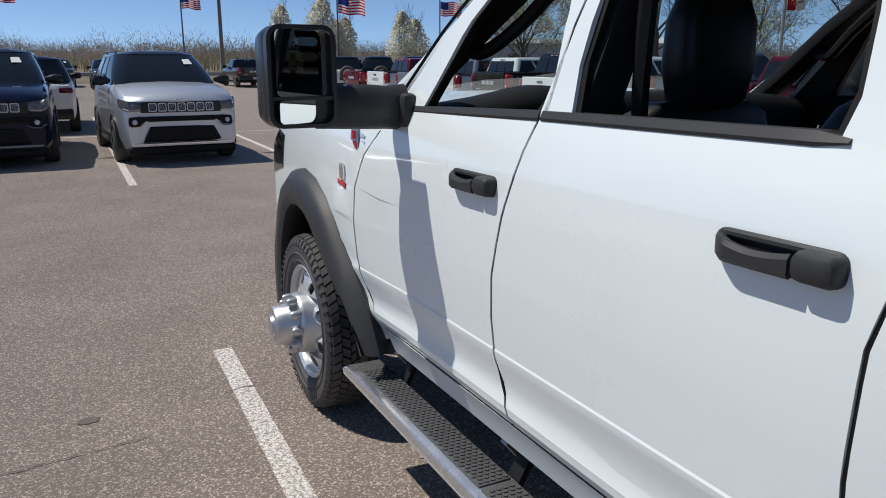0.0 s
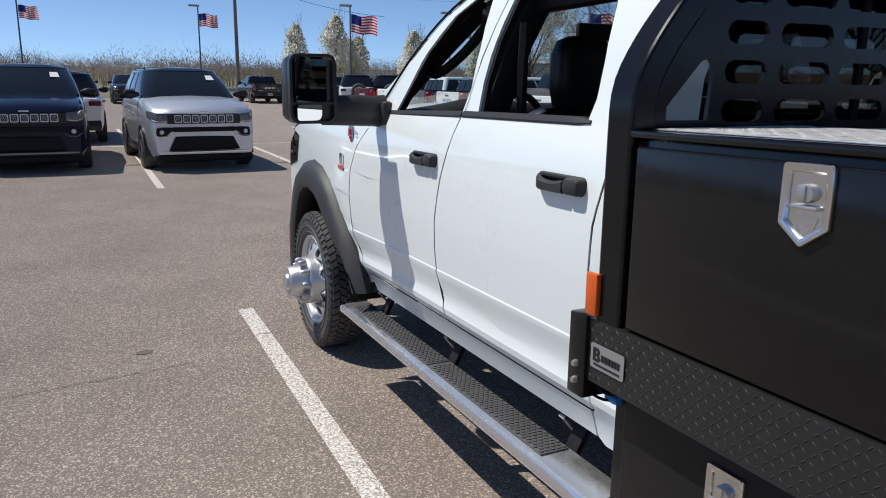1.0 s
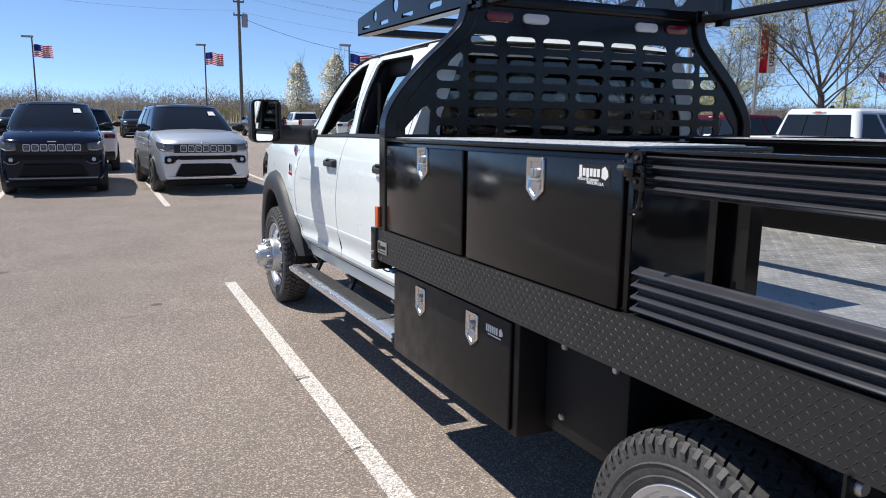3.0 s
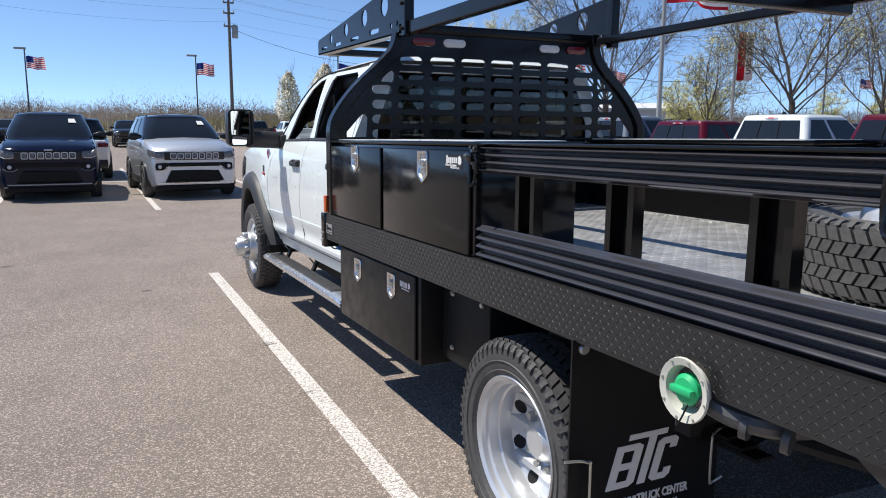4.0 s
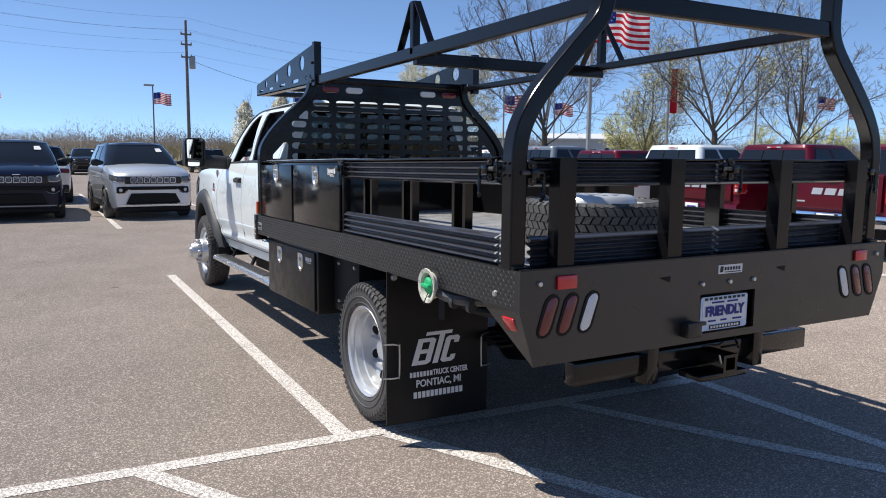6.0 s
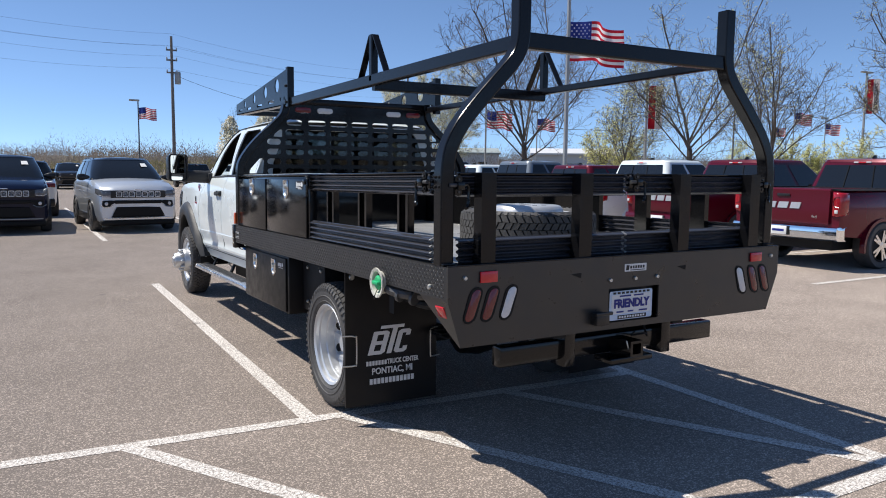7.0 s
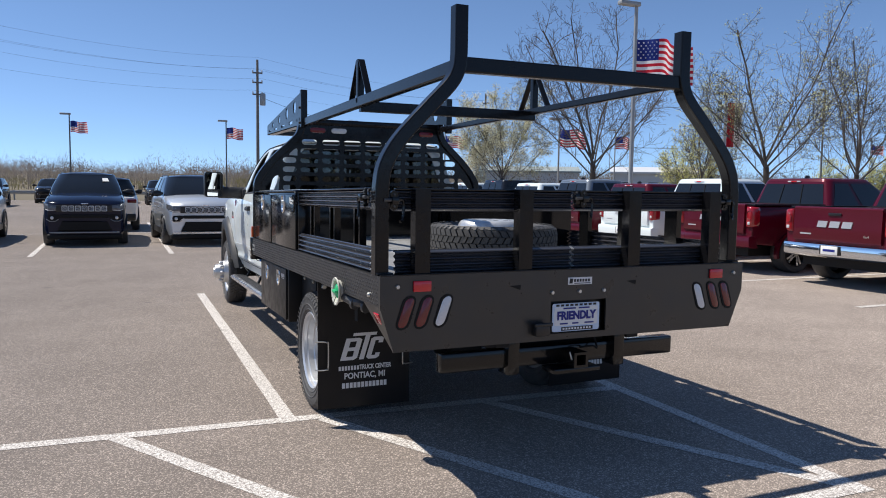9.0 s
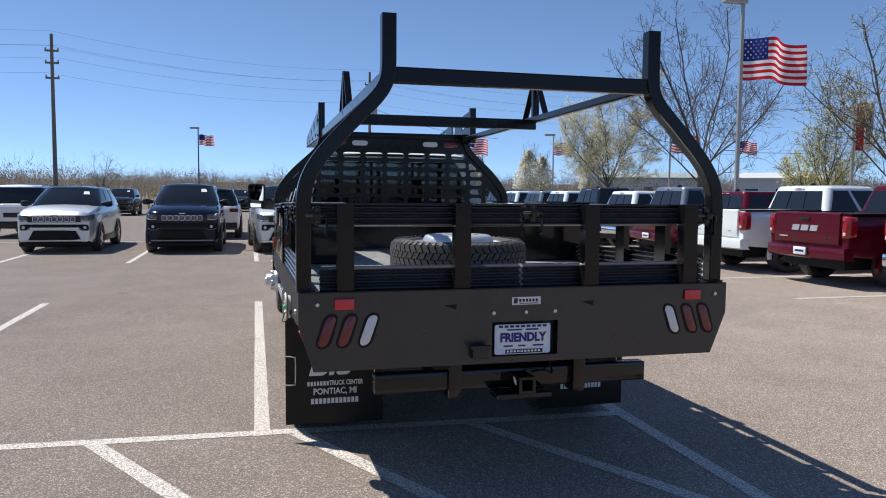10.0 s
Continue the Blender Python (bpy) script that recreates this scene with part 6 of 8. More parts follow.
bm = B()
rows = [arch_row(y, w, zs, zm) for y, w, zs, zm in ((3.85, 0.755, 1.945, 1.965), (3.90, 0.762, 1.955, 1.995), (4.3, 0.762, 1.955, 2.018), (4.8, 0.760, 1.953, 2.018), (5.05, 0.755, 1.94, 1.995), (5.16, 0.745, 1.92, 1.962), (5.20, 0.742, 1.905, 1.945))]
loft(bm, rows, False, False)
r = bmesh.ops.solidify(bm, geom=bm.faces[:], thickness=0.03)
part("roof", bm, WHITE, truck, "white cab roof", 30)
bm = B()
rows = []
for k in range(7):
    t = k / 6
    y, w = 5.20 + 0.72 * t, 0.735 + 0.165 * t
    zs, zm = 1.905 - 0.415 * t, 1.945 - 0.42 * t
    rows.append([(x, yy + 0.10 * math.cos(math.pi / 2 * x / w) * (0.35 + 0.65 * t), z) for x, yy, z in arch_row(y, w, zs, zm)])
loft(bm, rows, False, False)
ws = part("windshield", bm, GLASS, truck, "clear windshield")
ws.visible_shadow = False
for s in (-1, 1):
    bm = B()
    sweep(bm, [(s * 0.748, 5.18, 1.905), (s * 0.80, 5.42, 1.765), (s * 0.865, 5.70, 1.605), (s * 0.915, 5.95, 1.475)], round_sq(0.075, 0.05, 0.012))
    part("a_pillar", bm, WHITE, truck)
    bm = B()
    sweep(bm, [(s * 0.728, 5.17, 1.885), (s * 0.775, 5.43, 1.75), (s * 0.845, 5.72, 1.575), (s * 0.885, 5.88, 1.490)], round_sq(0.10, 0.05, 0.012))
    part("pillar_trim", bm, INTERIOR, truck)
    bm = B()
    sweep(bm, [(s * 0.90, 4.77, 0.75), (s * 0.89, 4.78, 1.48), (s * 0.785, 4.77, 1.75), (s * 0.69, 4.75, 1.92)], round_sq(0.10, 0.06, 0.012), up=(0, 1, 0))
    part("b_pillar", bm, INTERIOR, truck)
    bm = skin(B(), [(3.87, 0.70), (5.7, 0.70), (5.7, 1.47), (3.87, 1.49)], lambda y, z: s * (cab_x(y, min(z, 1.46)) - 0.075), 0.01, [], LV[:17], (), -s)
    part("door_trim", bm, INTERIOR, truck)
bm = B()
rows = []
for k in range(9):
    t = k / 8
    y = 5.90 + 1.46 * t
    w = 0.955 - 0.075 * t ** 2
    rows.append([(w * u, y + (0.10 * (1 - u * u) if t > 0.9 else 0.0), 1.452 - 0.05 * t ** 3 + (0.085 - 0.02 * t) * (1 - abs(u) ** 2.6) + (0.018 if 0.25 < abs(u) < 0.45 else 0)) for u in [i / 12 * 2 - 1 for i in range(13)]])
loft(bm, rows, False, False)
bmesh.ops.solidify(bm, geom=bm.faces[:], thickness=0.02)
part("hood", bm, WHITE, truck, "white hood", 30)
bm = B()
box(bm, -0.93, 0.93, 7.36, 7.46, 0.62, 1.40, 0.05)
part("front_end", bm, GLOSSPLASTIC, truck, "dark grille and bumper face")
for s in (-1, 1):
    bm = skin(B(), [(7.10, 1.17), (7.36, 1.12), (7.34, 1.27), (7.2, 1.355), (7.06, 1.33)], lambda y, z: s * (cab_x(y, z) + 0.004), 0.05, [], (1.2, 1.25, 1.3), (7.2, 7.3), -s)
    part("headlight", bm, GLASSDARK, truck, "smoked headlight in the fender corner")
bm = B()
WIDE = ((-0.80, 1.50), (0.80, 1.50), (0.79, 1.62), (0.69, 1.86), (0.65, 1.895), (-0.65, 1.895), (-0.69, 1.86), (-0.79, 1.62))
hole = list(WIDE)
prism(bm, [(-0.955, 0.66), (0.955, 0.66), (0.985, 1.45), (0.765, 1.94), (-0.765, 1.94), (-0.985, 1.45)], "y", 3.85, 3.872, [hole])
part("cab_back", bm, WHITE, truck, "white cab back with a wide window")
bm = B()
prism(bm, [(x * 0.995, 1.70 + (z - 1.70) * 0.98) for x, z in WIDE], "y", 3.855, 3.862)
rg = part("rear_window", bm, glass("tinted_rear_glass", (0.20, 0.215, 0.215)), truck, "tinted rear window")
rg.visible_shadow = False
for x in (-0.21, 0.21):
    part("window_bar", box(B(), x - 0.012, x + 0.012, 3.848, 3.866, 1.505, 1.89), SEAL, truck)
bm = B()
box(bm, -0.93, 0.93, 3.88, 5.9, 0.69, 0.72)
box(bm, -0.90, 0.90, 5.75, 5.95, 0.72, 1.46)
part("cab_floor", bm, INTERIOR, truck)
bm = B()
rows = [arch_row(y, 0.72, 1.915, 1.965) for y in (3.9, 4.5, 5.1)]
loft(bm, rows, False, False)
part("headliner", bm, mat("grey_headliner", (0.10, 0.10, 0.105), 0.9, vary=0.1), truck)


def cab_seat(x, y, w=0.5, rear=False):
    bm = B()
    loft(bm, [[(x + (a - 0) * w * k, yy, zz) for a, yy, zz in ((-0.5, y + 0.0, z0), (-0.5, y + 0.48, z0), (0.5, y + 0.48, z0), (0.5, y + 0.0, z0))] for z0, k in ((0.95, 0.92), (1.0, 1.0), (1.08, 1.0), (1.12, 0.9))])
    st = part("cab_seat", bm, LEATHER, truck, "black leather cab seat", 50)
    bm = B()
    rows = []
    for z, d, k in ((1.02, 0.14, 0.94), (1.12, 0.16, 1.0), (1.30, 0.15, 1.0), (1.44, 0.13, 0.95), (1.51, 0.11, 0.80), (1.54, 0.07, 0.55)):
        yc = y - 0.02 - (z - 1.05) * 0.25
        rows.append([(x + px * k, yc + py, z) for px, py in rounded(-w / 2, w / 2, -d / 2, d / 2, min(0.05, d * 0.4), 4)])
    loft(bm, rows)
    part("seat_back", bm, LEATHER, st, "", 50)
    if rear:
        return st
    bm = B()
    rows = []
    for z, d, k in ((1.525, 0.07, 0.6), (1.545, 0.11, 0.85), (1.62, 0.13, 1.0), (1.72, 0.12, 0.97), (1.765, 0.09, 0.8), (1.78, 0.05, 0.5)):
        yc = y - 0.165
        rows.append([(x + px * k, yc + py, z) for px, py in rounded(-0.13, 0.13, -d / 2, d / 2, d * 0.4, 4)])
    loft(bm, rows)
    part("headrest", bm, LEATHER, st, "", 50)
    bm = B()
    for sx in (-0.5, 0.5):
        tube(bm, [(x + sx * w * 0.72, y + 0.075 - (z - 1.05) * 0.25, z) for z in (1.05, 1.20, 1.35, 1.45)], 0.003, 5)
    part("stitching", bm, STITCH, st, "pale stitching line")
    return st


cab_seat(-0.42, 5.06, 0.56)
cab_seat(0.42, 5.06, 0.56)
for x in (-0.45, 0.0, 0.45):
    cab_seat(x, 4.12, 0.44, True)
bm = B()
rows = []
for y, z0, z1 in ((5.58, 1.28, 1.44), (5.59, 1.20, 1.50), (5.62, 1.10, 1.53), (5.67, 1.06, 1.542), (5.75, 1.05, 1.545), (5.86, 1.05, 1.495)):
    top = [(x, y, z1 - 0.035 * abs(x / 0.88) ** 4 + 0.028 * math.exp(-((x + 0.42) / 0.17) ** 2)) for x in [0.88 - 1.76 * q / 24 for q in range(25)]]
    rows.append([(-0.88, y, z0), (0.88, y, z0)] + top)
loft(bm, rows)
part("dashboard", bm, INTERIOR, truck, "black dashboard", 40)
bm = B()
ctr, rad = Vector((-0.42, 5.46, 1.415)), 0.185
ring_pts = [ctr + Vector((rad * math.cos(t), -rad * math.sin(t) * 0.42, rad * math.sin(t) * 0.91)) for t in [2 * math.pi * i / 28 for i in range(28)]]
tube(bm, ring_pts, 0.016, 8, True)
wheel_ob = part("steering_wheel", bm, INTERIOR, truck, "black steering wheel")
bm = B()
for t in (0, math.pi, -math.pi / 2):
    tube(bm, [ctr + Vector((0, 0.02, 0)), ctr + Vector((rad * math.cos(t), -rad * math.sin(t) * 0.42, rad * math.sin(t) * 0.91))], 0.02, 6)
part("spokes", bm, INTERIOR, wheel_ob)
bm = B()
tube(bm, smooth_path([(-0.80, 4.70, 1.80), (-0.79, 4.72, 1.5), (-0.72, 4.74, 1.15)]), 0.02, 6)
part("seat_belt", bm, INTERIOR, truck)
for s in (-1, 1):
    bm = B()
    tube(bm, smooth_path([(s * 0.715, 5.13, 1.87), (s * 0.695, 5.19, 1.82), (s * 0.72, 5.32, 1.735), (s * 0.775, 5.44, 1.665), (s * 0.80, 5.52, 1.67)]), 0.020, 8)
    part("grab_handle", bm, INTERIOR, truck)
bm = B()
box(bm, -0.13, 0.13, 5.33, 5.36, 1.80, 1.87, 0.012)
part("inside_mirror", bm, INTERIOR, truck)
RAKE[0], RISE[0] = 0.0, 0.0

# ---- the spare wheel lying on the deck ----
spare = thing("spare_wheel", "truck tyre on a silver steel wheel, lying on the deck", "wheel", at=pose(-0.17, 0.76, 1.079 + 0.018 * 1.15 + 0.1125, 0, -90, 20))
steel_wheel(spare, (0, 0, 0), 1, True, True)


# ---- parked vehicles ----
def body_ring(y, hw, z0, z1, crown=0.02, tuck=0.92):
    """A cross-section of a car's lower body at y."""
    h = z1 - z0
    half = [(hw * tuck, z0), (hw * 0.985, z0 + 0.18 * h), (hw, z0 + 0.45 * h), (hw, z0 + 0.68 * h), (hw * 0.985, z0 + 0.84 * h), (hw * 0.955, z0 + 0.94 * h), (hw * 0.90, z1), (hw * 0.6, z1 + crown * 0.7), (0.0, z1 + crown)]
    return [(x, y, z) for x, z in half] + [(-x, y, z) for x, z in reversed(half[:-1])]


def cabin_ring(yf, yr, w, z, r=0.14, bow=0.0, crown=0.0):
    """A level ring; bow pushes its front edge out in the middle, crown lifts it there."""
    pts = []
    for x, y in rounded(-w, w, yr, yf, r, 5):
        mid = 1 - (x / w) ** 2
        pts.append((x, y + (bow * mid if y > (yf + yr) / 2 else -0.4 * bow * mid), z + crown * mid))
    return pts


class Cabin:
    """A tapered cabin between a belt and a roof; gives points on its flat sides for panes."""

    def __init__(self, belt, roof):
        self.b, self.r = belt, roof      # each: front y, rear y, half width, z

    def at(self, side, u, v, out=0.006):
        b, r = self.b, self.r
        yf, yr, w, z = [p + (q - p) * v for p, q in zip(b, r)]
        if side in ("l", "r"):
            s = -1 if side == "l" else 1
            return (s * (w + out), yr + (yf - yr) * u, z)
        y = yf + out if side == "f" else yr - out
        return (w * (2 * u - 1), y, z)

    def pane(self, parent, name, side, quad, material, label="", n=4, bow=0.0):
        """quad: (u, v) corners in order."""
        bm = B()
        rows = []
        for i in range(n + 1):
            row = []
            for j in range(n + 1):
                a, b_ = i / n, j / n
                u = (quad[0][0] * (1 - a) + quad[1][0] * a) * (1 - b_) + (quad[3][0] * (1 - a) + quad[2][0] * a) * b_
                v = (quad[0][1] * (1 - a) + quad[1][1] * a) * (1 - b_) + (quad[3][1] * (1 - a) + quad[2][1] * a) * b_
                p = Vector(self.at(side, u, v))
                if side in ("f", "b"):
                    p.y += (1 if side == "f" else -1) * bow * (1 - (2 * u - 1) ** 2)
                row.append(p)
            rows.append(row)
        loft(bm, rows, False, False)
        bmesh.ops.solidify(bm, geom=bm.faces[:], thickness=0.012)
        return part(name, bm, material, parent, label)


CARWHEEL = {}


def car_wheel(parent, x, y, r, w, s, rim=None, bright=False):
    """Tyre with a spoked rim; the meshes are shared between wheels of one size."""
    key = (r, w, s, bright)
    if key not in CARWHEEL:
        b = B()
        h, rr = w / 2, r * 0.68
        lathe(b, [(rr, -h * 0.8), (rr + 0.02, -h * 0.97), (r - 0.03, -h), (r - 0.006, -h * 0.82), (r, -h * 0.3), (r, h * 0.3), (r - 0.006, h * 0.82), (r - 0.03, h), (rr + 0.02, h * 0.97), (rr, h * 0.8)], (0, 0, 0), "x", 36)
        t = finish(b, "wheel", RUBBER, 40)
        b = B()
        lathe(b, [(rr, -s * h * 0.7), (rr + 0.004, s * h * 0.95), (rr - 0.012, s * h * 0.99), (rr - 0.022, s * h * 0.90), (rr - 0.03, -s * h * 0.2), (0.07, -s * h * 0.25), (0, -s * h * 0.25)], (0, 0, 0), "x", 36)
        a = finish(b, "rim", mat("dark_rim_well", (0.03, 0.03, 0.032), 0.5, metal=0.5), 40)
        b = B()
        for k in range(5):
            for d in (-0.16, 0.16):
                t0 = 2 * math.pi * k / 5 + d
                c, sn = math.cos(t0), math.sin(t0)
                q = [(0.05 * c - o * sn, 0.05 * sn + o * c) for o in (-0.028, 0.028)] + [((rr - 0.012) * c - o * sn, (rr - 0.012) * sn + o * c) for o in (0.020, -0.020)]
                prism(b, q, "x", s * h * 0.6, s * h * 0.95)
        lathe(b, [(0.06, s * h * 0.6), (0.06, s * h * 0.96), (0, s * h * 1.0)], (0, 0, 0), "x", 16)
        sp = finish(b, "spokes", POLISHED if bright else mat("grey_alloy", (0.22, 0.22, 0.23), 0.35, metal=0.8), 40)
        CARWHEEL[key] = (t, a, sp)
    t, a, sp = CARWHEEL[key]
    o = new("wheel", t)
    o.parent = parent
    o.location = (x, y, r)
    for nm, me in (("rim", a), ("spokes", sp)):
        q = new(nm, me)
        q.parent = o
    return o


def arch(parent, y, r, hw, s, material):
    """A dark wheel opening with its lip, standing out from the side."""
    bm = B()
    pts = [(y + r * math.cos(radians(a)), r * 0.80 + r * math.sin(radians(a)) * 0.98) for a in range(-12, 193, 12)]
    ptsi = [(y + (r - 0.055) * math.cos(radians(a)), r * 0.80 + (r - 0.055) * math.sin(radians(a)) * 0.98) for a in range(192, -13, -12)]
    prism(bm, pts + ptsi, "x", s * (hw - 0.06), s * (hw + 0.022))
    part("arch_trim", bm, material, parent)
    bm = B()
    prism(bm, ptsi, "x", s * (hw - 0.05), s * (hw + 0.006))
    part("wheel_well", bm, SEAL, parent)


def suv(name, label, paint, at, group="cars of the lot", black_roof=True, L=4.40, W=0.91, H=1.70, trim=None, bright=False, face="slots", spare_wheel=False):
    """A parked compact SUV, nose towards +y."""
    car = thing(name, label, "car", group, at=at)
    trim = trim or GLOSSPLASTIC
    f, rr = L / 2, -L / 2
    ax = 1.32 * L / 4.40
    k = H / 1.64
    bm = B()
    rings = [body_ring(y, hw, z0, z1, cr) for y, hw, z0, z1, cr in (
        (rr, W * 0.80, 0.50, 0.95 * k, 0.01), (rr + 0.05, W * 0.90, 0.42, 1.02 * k, 0.02), (rr + 0.22, W * 0.97, 0.32, 1.08 * k, 0.02), (-ax, W, 0.27, 1.14 * k, 0.02), (0, W, 0.25, 1.13 * k, 0.02), (f - 1.45, W, 0.25, 1.13 * k, 0.05),
        (f - 0.95, W, 0.26, 1.095 * k, 0.06), (f - 0.5, W * 0.99, 0.27, 1.05 * k, 0.06), (f - 0.18, W * 0.965, 0.24, 0.995 * k, 0.045), (f - 0.05, W * 0.925, 0.23, 0.955 * k, 0.03), (f, W * 0.87, 0.24, 0.915 * k, 0.012))]
    loft(bm, rings)
    for v in bm.verts:
        if v.co.y > f - 0.6:
            v.co.y -= 0.06 * (abs(v.co.x) / W) ** 3 * (v.co.y - f + 0.6) / 0.6
    part("body", bm, paint, car, "", 30)
    # lower cladding and bumpers
    for y0, y1 in ((-ax + 0.42, ax - 0.42),):
        for s in (-1, 1):
            part("side_cladding", box(B(), min(s * (W - 0.03), s * (W + 0.006)), max(s * (W - 0.03), s * (W + 0.006)), y0, y1, 0.24, 0.40, 0.01), trim, car)
    cab = Cabin((f - 1.18, rr + 0.14, W - 0.07, 1.10 * k), (f - 1.95, rr + 0.42, W - 0.25, H - 0.07))
    bm = B()
    rows = []
    for t, r in ((0, 0.20), (0.25, 0.21), (0.5, 0.22), (0.75, 0.24), (0.92, 0.26), (1.0, 0.27)):
        yf, yr, w, z = [p + (q - p) * t for p, q in zip(cab.b, cab.r)]
        bulge = 0.035 * math.sin(math.pi * min(1.0, t * 1.1))
        rows.append(cabin_ring(yf + bulge, yr, w + bulge * 0.6, z, r, 0.15))
    loft(bm, rows)
    part("cabin", bm, GLASSDARK, car, "dark glasshouse", 30)
    bm = B()
    yf, yr, w, z = cab.r
    loft(bm, [cabin_ring(yf + 0.03, yr - 0.04, w + 0.020, z - 0.04, 0.27, 0.15), cabin_ring(yf + 0.015, yr - 0.03, w + 0.010, z - 0.005, 0.27, 0.15, 0.010), cabin_ring(yf - 0.05, yr + 0.03, w - 0.05, z + 0.022, 0.27, 0.14, 0.022), cabin_ring(yf - 0.18, yr + 0.16, w - 0.17, z + 0.036, 0.27, 0.12, 0.028), cabin_ring(yf - 0.5, yr + 0.45, w - 0.36, z + 0.046, 0.25, 0.08, 0.024)])
    part("roof", bm, BLACKCAR if black_roof else paint, car, "", 40)
    for s, sd in ((-1, "l"), (1, "r")):
        for u0, u1 in ((0.335, 0.365), (0.63, 0.665)):
            bm = B()
            loft(bm, [[cab.at(sd, u + (0.03 if u0 > 0.6 else 0) * v, v, 0.021 * math.sin(math.pi * min(1.0, v * 1.1)) + o) for u, o in ((u0, -0.02), (u0, 0.006), (u1, 0.006), (u1, -0.02))] for v in (0.0, 0.25, 0.5, 0.75, 0.95)])
            part("pillar", bm, trim, car)
        bm = B()
        tube(bm, smooth_path([(s * (w - 0.05), yf - 0.30, z + 0.005), (s * (w - 0.04), yf - 0.40, z + 0.040), (s * (w - 0.04), yr + 0.45, z + 0.040), (s * (w - 0.05), yr + 0.35, z + 0.005)]), 0.012, 6)
        part("roof_rail", bm, GLOSSPLASTIC, car)
        bm = B()
        rows = [[(s * (W - 0.07 + a), f - 1.42 + d * math.cos(t), 1.18 * k + d2 * math.sin(t)) for t in [2 * math.pi * i / 10 for i in range(10)]] for a, d, d2 in ((0.0, 0.03, 0.03), (0.08, 0.04, 0.06), (0.14, 0.07, 0.085), (0.24, 0.06, 0.075), (0.27, 0.03, 0.04))]
        loft(bm, rows)
        part("door_mirror", bm, GLOSSPLASTIC, car)
        for y in (-ax, ax):
            arch(car, y, 0.43, W, s, trim)
            car_wheel(car, s * (W - 0.085), y, 0.345, 0.225, s, bright=bright)
        for y in (-0.15, 0.55):
            part("door_handle", box(B(), min(s * (W - 0.02), s * (W + 0.012)), max(s * (W - 0.02), s * (W + 0.012)), y - 0.4, y - 0.22, 0.90, 0.93, 0.005), paint, car)
    bm = B()
    for s in (-1, 1):
        tube(bm, [(s * 0.05, f - 1.01, 1.115 * k), (s * 0.05 + 0.42 - (0.0 if s > 0 else 0.1), f - 1.06, 1.135 * k)], 0.009, 5)
    part("wiper", bm, SEAL, car)
    bm = B()
    q = [Vector(cab.at("f", a, b_, 0.062)) + Vector((0, 0.15 * (1 - (2 * a - 1) ** 2) - 0.02, 0)) for a, b_ in ((0.13, 0.68), (0.235, 0.68), (0.23, 0.84), (0.14, 0.84))]
    bm.faces.new([bm.verts.new(p) for p in q])
    bmesh.ops.solidify(bm, geom=bm.faces[:], thickness=0.003)
    part("window_sticker", bm, PAPER, car, "white paper sticker")
    # nose
    y = f
    bm = B()
    rows = [[(W * 0.66 * u_, yy - 0.015 * abs(u_) ** 3, z_) for u_ in [i / 10 * 2 - 1 for i in range(11)]] for z_, yy in ((0.755 * k, y + 0.010), (0.79 * k, y + 0.014), (0.895 * k, y + 0.010), (0.915 * k, y - 0.02))]
    loft(bm, rows, False, False)
    bmesh.ops.solidify(bm, geom=bm.faces[:], thickness=0.03)
    gr = part("grille", bm, GLOSSPLASTIC, car, "black grille")
    if face == "slots":
        for i in range(7):
            cx = (i - 3) * 0.142
            bm = B()
            prism(bm, rounded(cx - 0.060, cx + 0.060, 0.772 * k, 0.892 * k, 0.02, 3), "y", y + 0.008, y + 0.022, [rounded(cx - 0.047, cx + 0.047, 0.785 * k, 0.879 * k, 0.014, 3)])
            for v in bm.verts:
                v.co.y -= 0.015 * abs(v.co.x / (W * 0.66)) ** 3 - 0.004
            part("slot_ring", bm, RIM, gr)
            bm = B()
            for dx in (-0.024, 0.0, 0.024):
                for dz in (-0.030, 0.0, 0.030):
                    tube(bm, [(cx + dx, y + 0.012 - 0.015 * abs(cx / (W * 0.66)) ** 3, 0.832 * k + dz - 0.012), (cx + dx + (0.012 if dz == 0 else -0.012), y + 0.012 - 0.015 * abs(cx / (W * 0.66)) ** 3, 0.832 * k + dz + 0.012)], 0.0045, 4)
            part("slot_mesh", bm, RIM, gr)
    for s in (-1, 1):
        bm = B()
        rows = []
        for a, d, h0, h1 in ((0.60, -0.002, 0.785, 0.905), (0.70, -0.002, 0.775, 0.915), (0.775, 0.020, 0.775, 0.925), (0.845, 0.115, 0.80, 0.94), (0.885, 0.30, 0.85, 0.955)):
            rows.append([(s * a * W / 0.91, y - d + 0.012, h0 * k), (s * a * W / 0.91, y - d + 0.030, (h0 + h1) / 2 * k), (s * a * W / 0.91, y - d + 0.004, h1 * k), (s * (a - 0.01) * W / 0.91, y - d - 0.10, h1 * k), (s * (a - 0.01) * W / 0.91, y - d - 0.10, h0 * k)])
        loft(bm, rows)
        hl = part("headlight", bm, HEADLENS, car, "clear grey headlight")
        bm = B()
        lathe(bm, [(0, 0.012), (0.022, 0.010), (0.03, 0)], (s * 0.70 * W / 0.91, y + 0.012, 0.855 * k), "y", 14)
        part("lamp", bm, mat("dim_lamp_glass", (0.16, 0.165, 0.17), 0.35), hl)
        bm = B()
        tube(bm, [(s * a * W / 0.91, y - d + 0.026, h * k) for a, d, h in ((0.62, -0.002, 0.800), (0.70, -0.002, 0.792), (0.775, 0.020, 0.792), (0.84, 0.11, 0.815))], 0.007, 5)
        part("light_strip", bm, CLEARLENS, hl)
        bm = B()
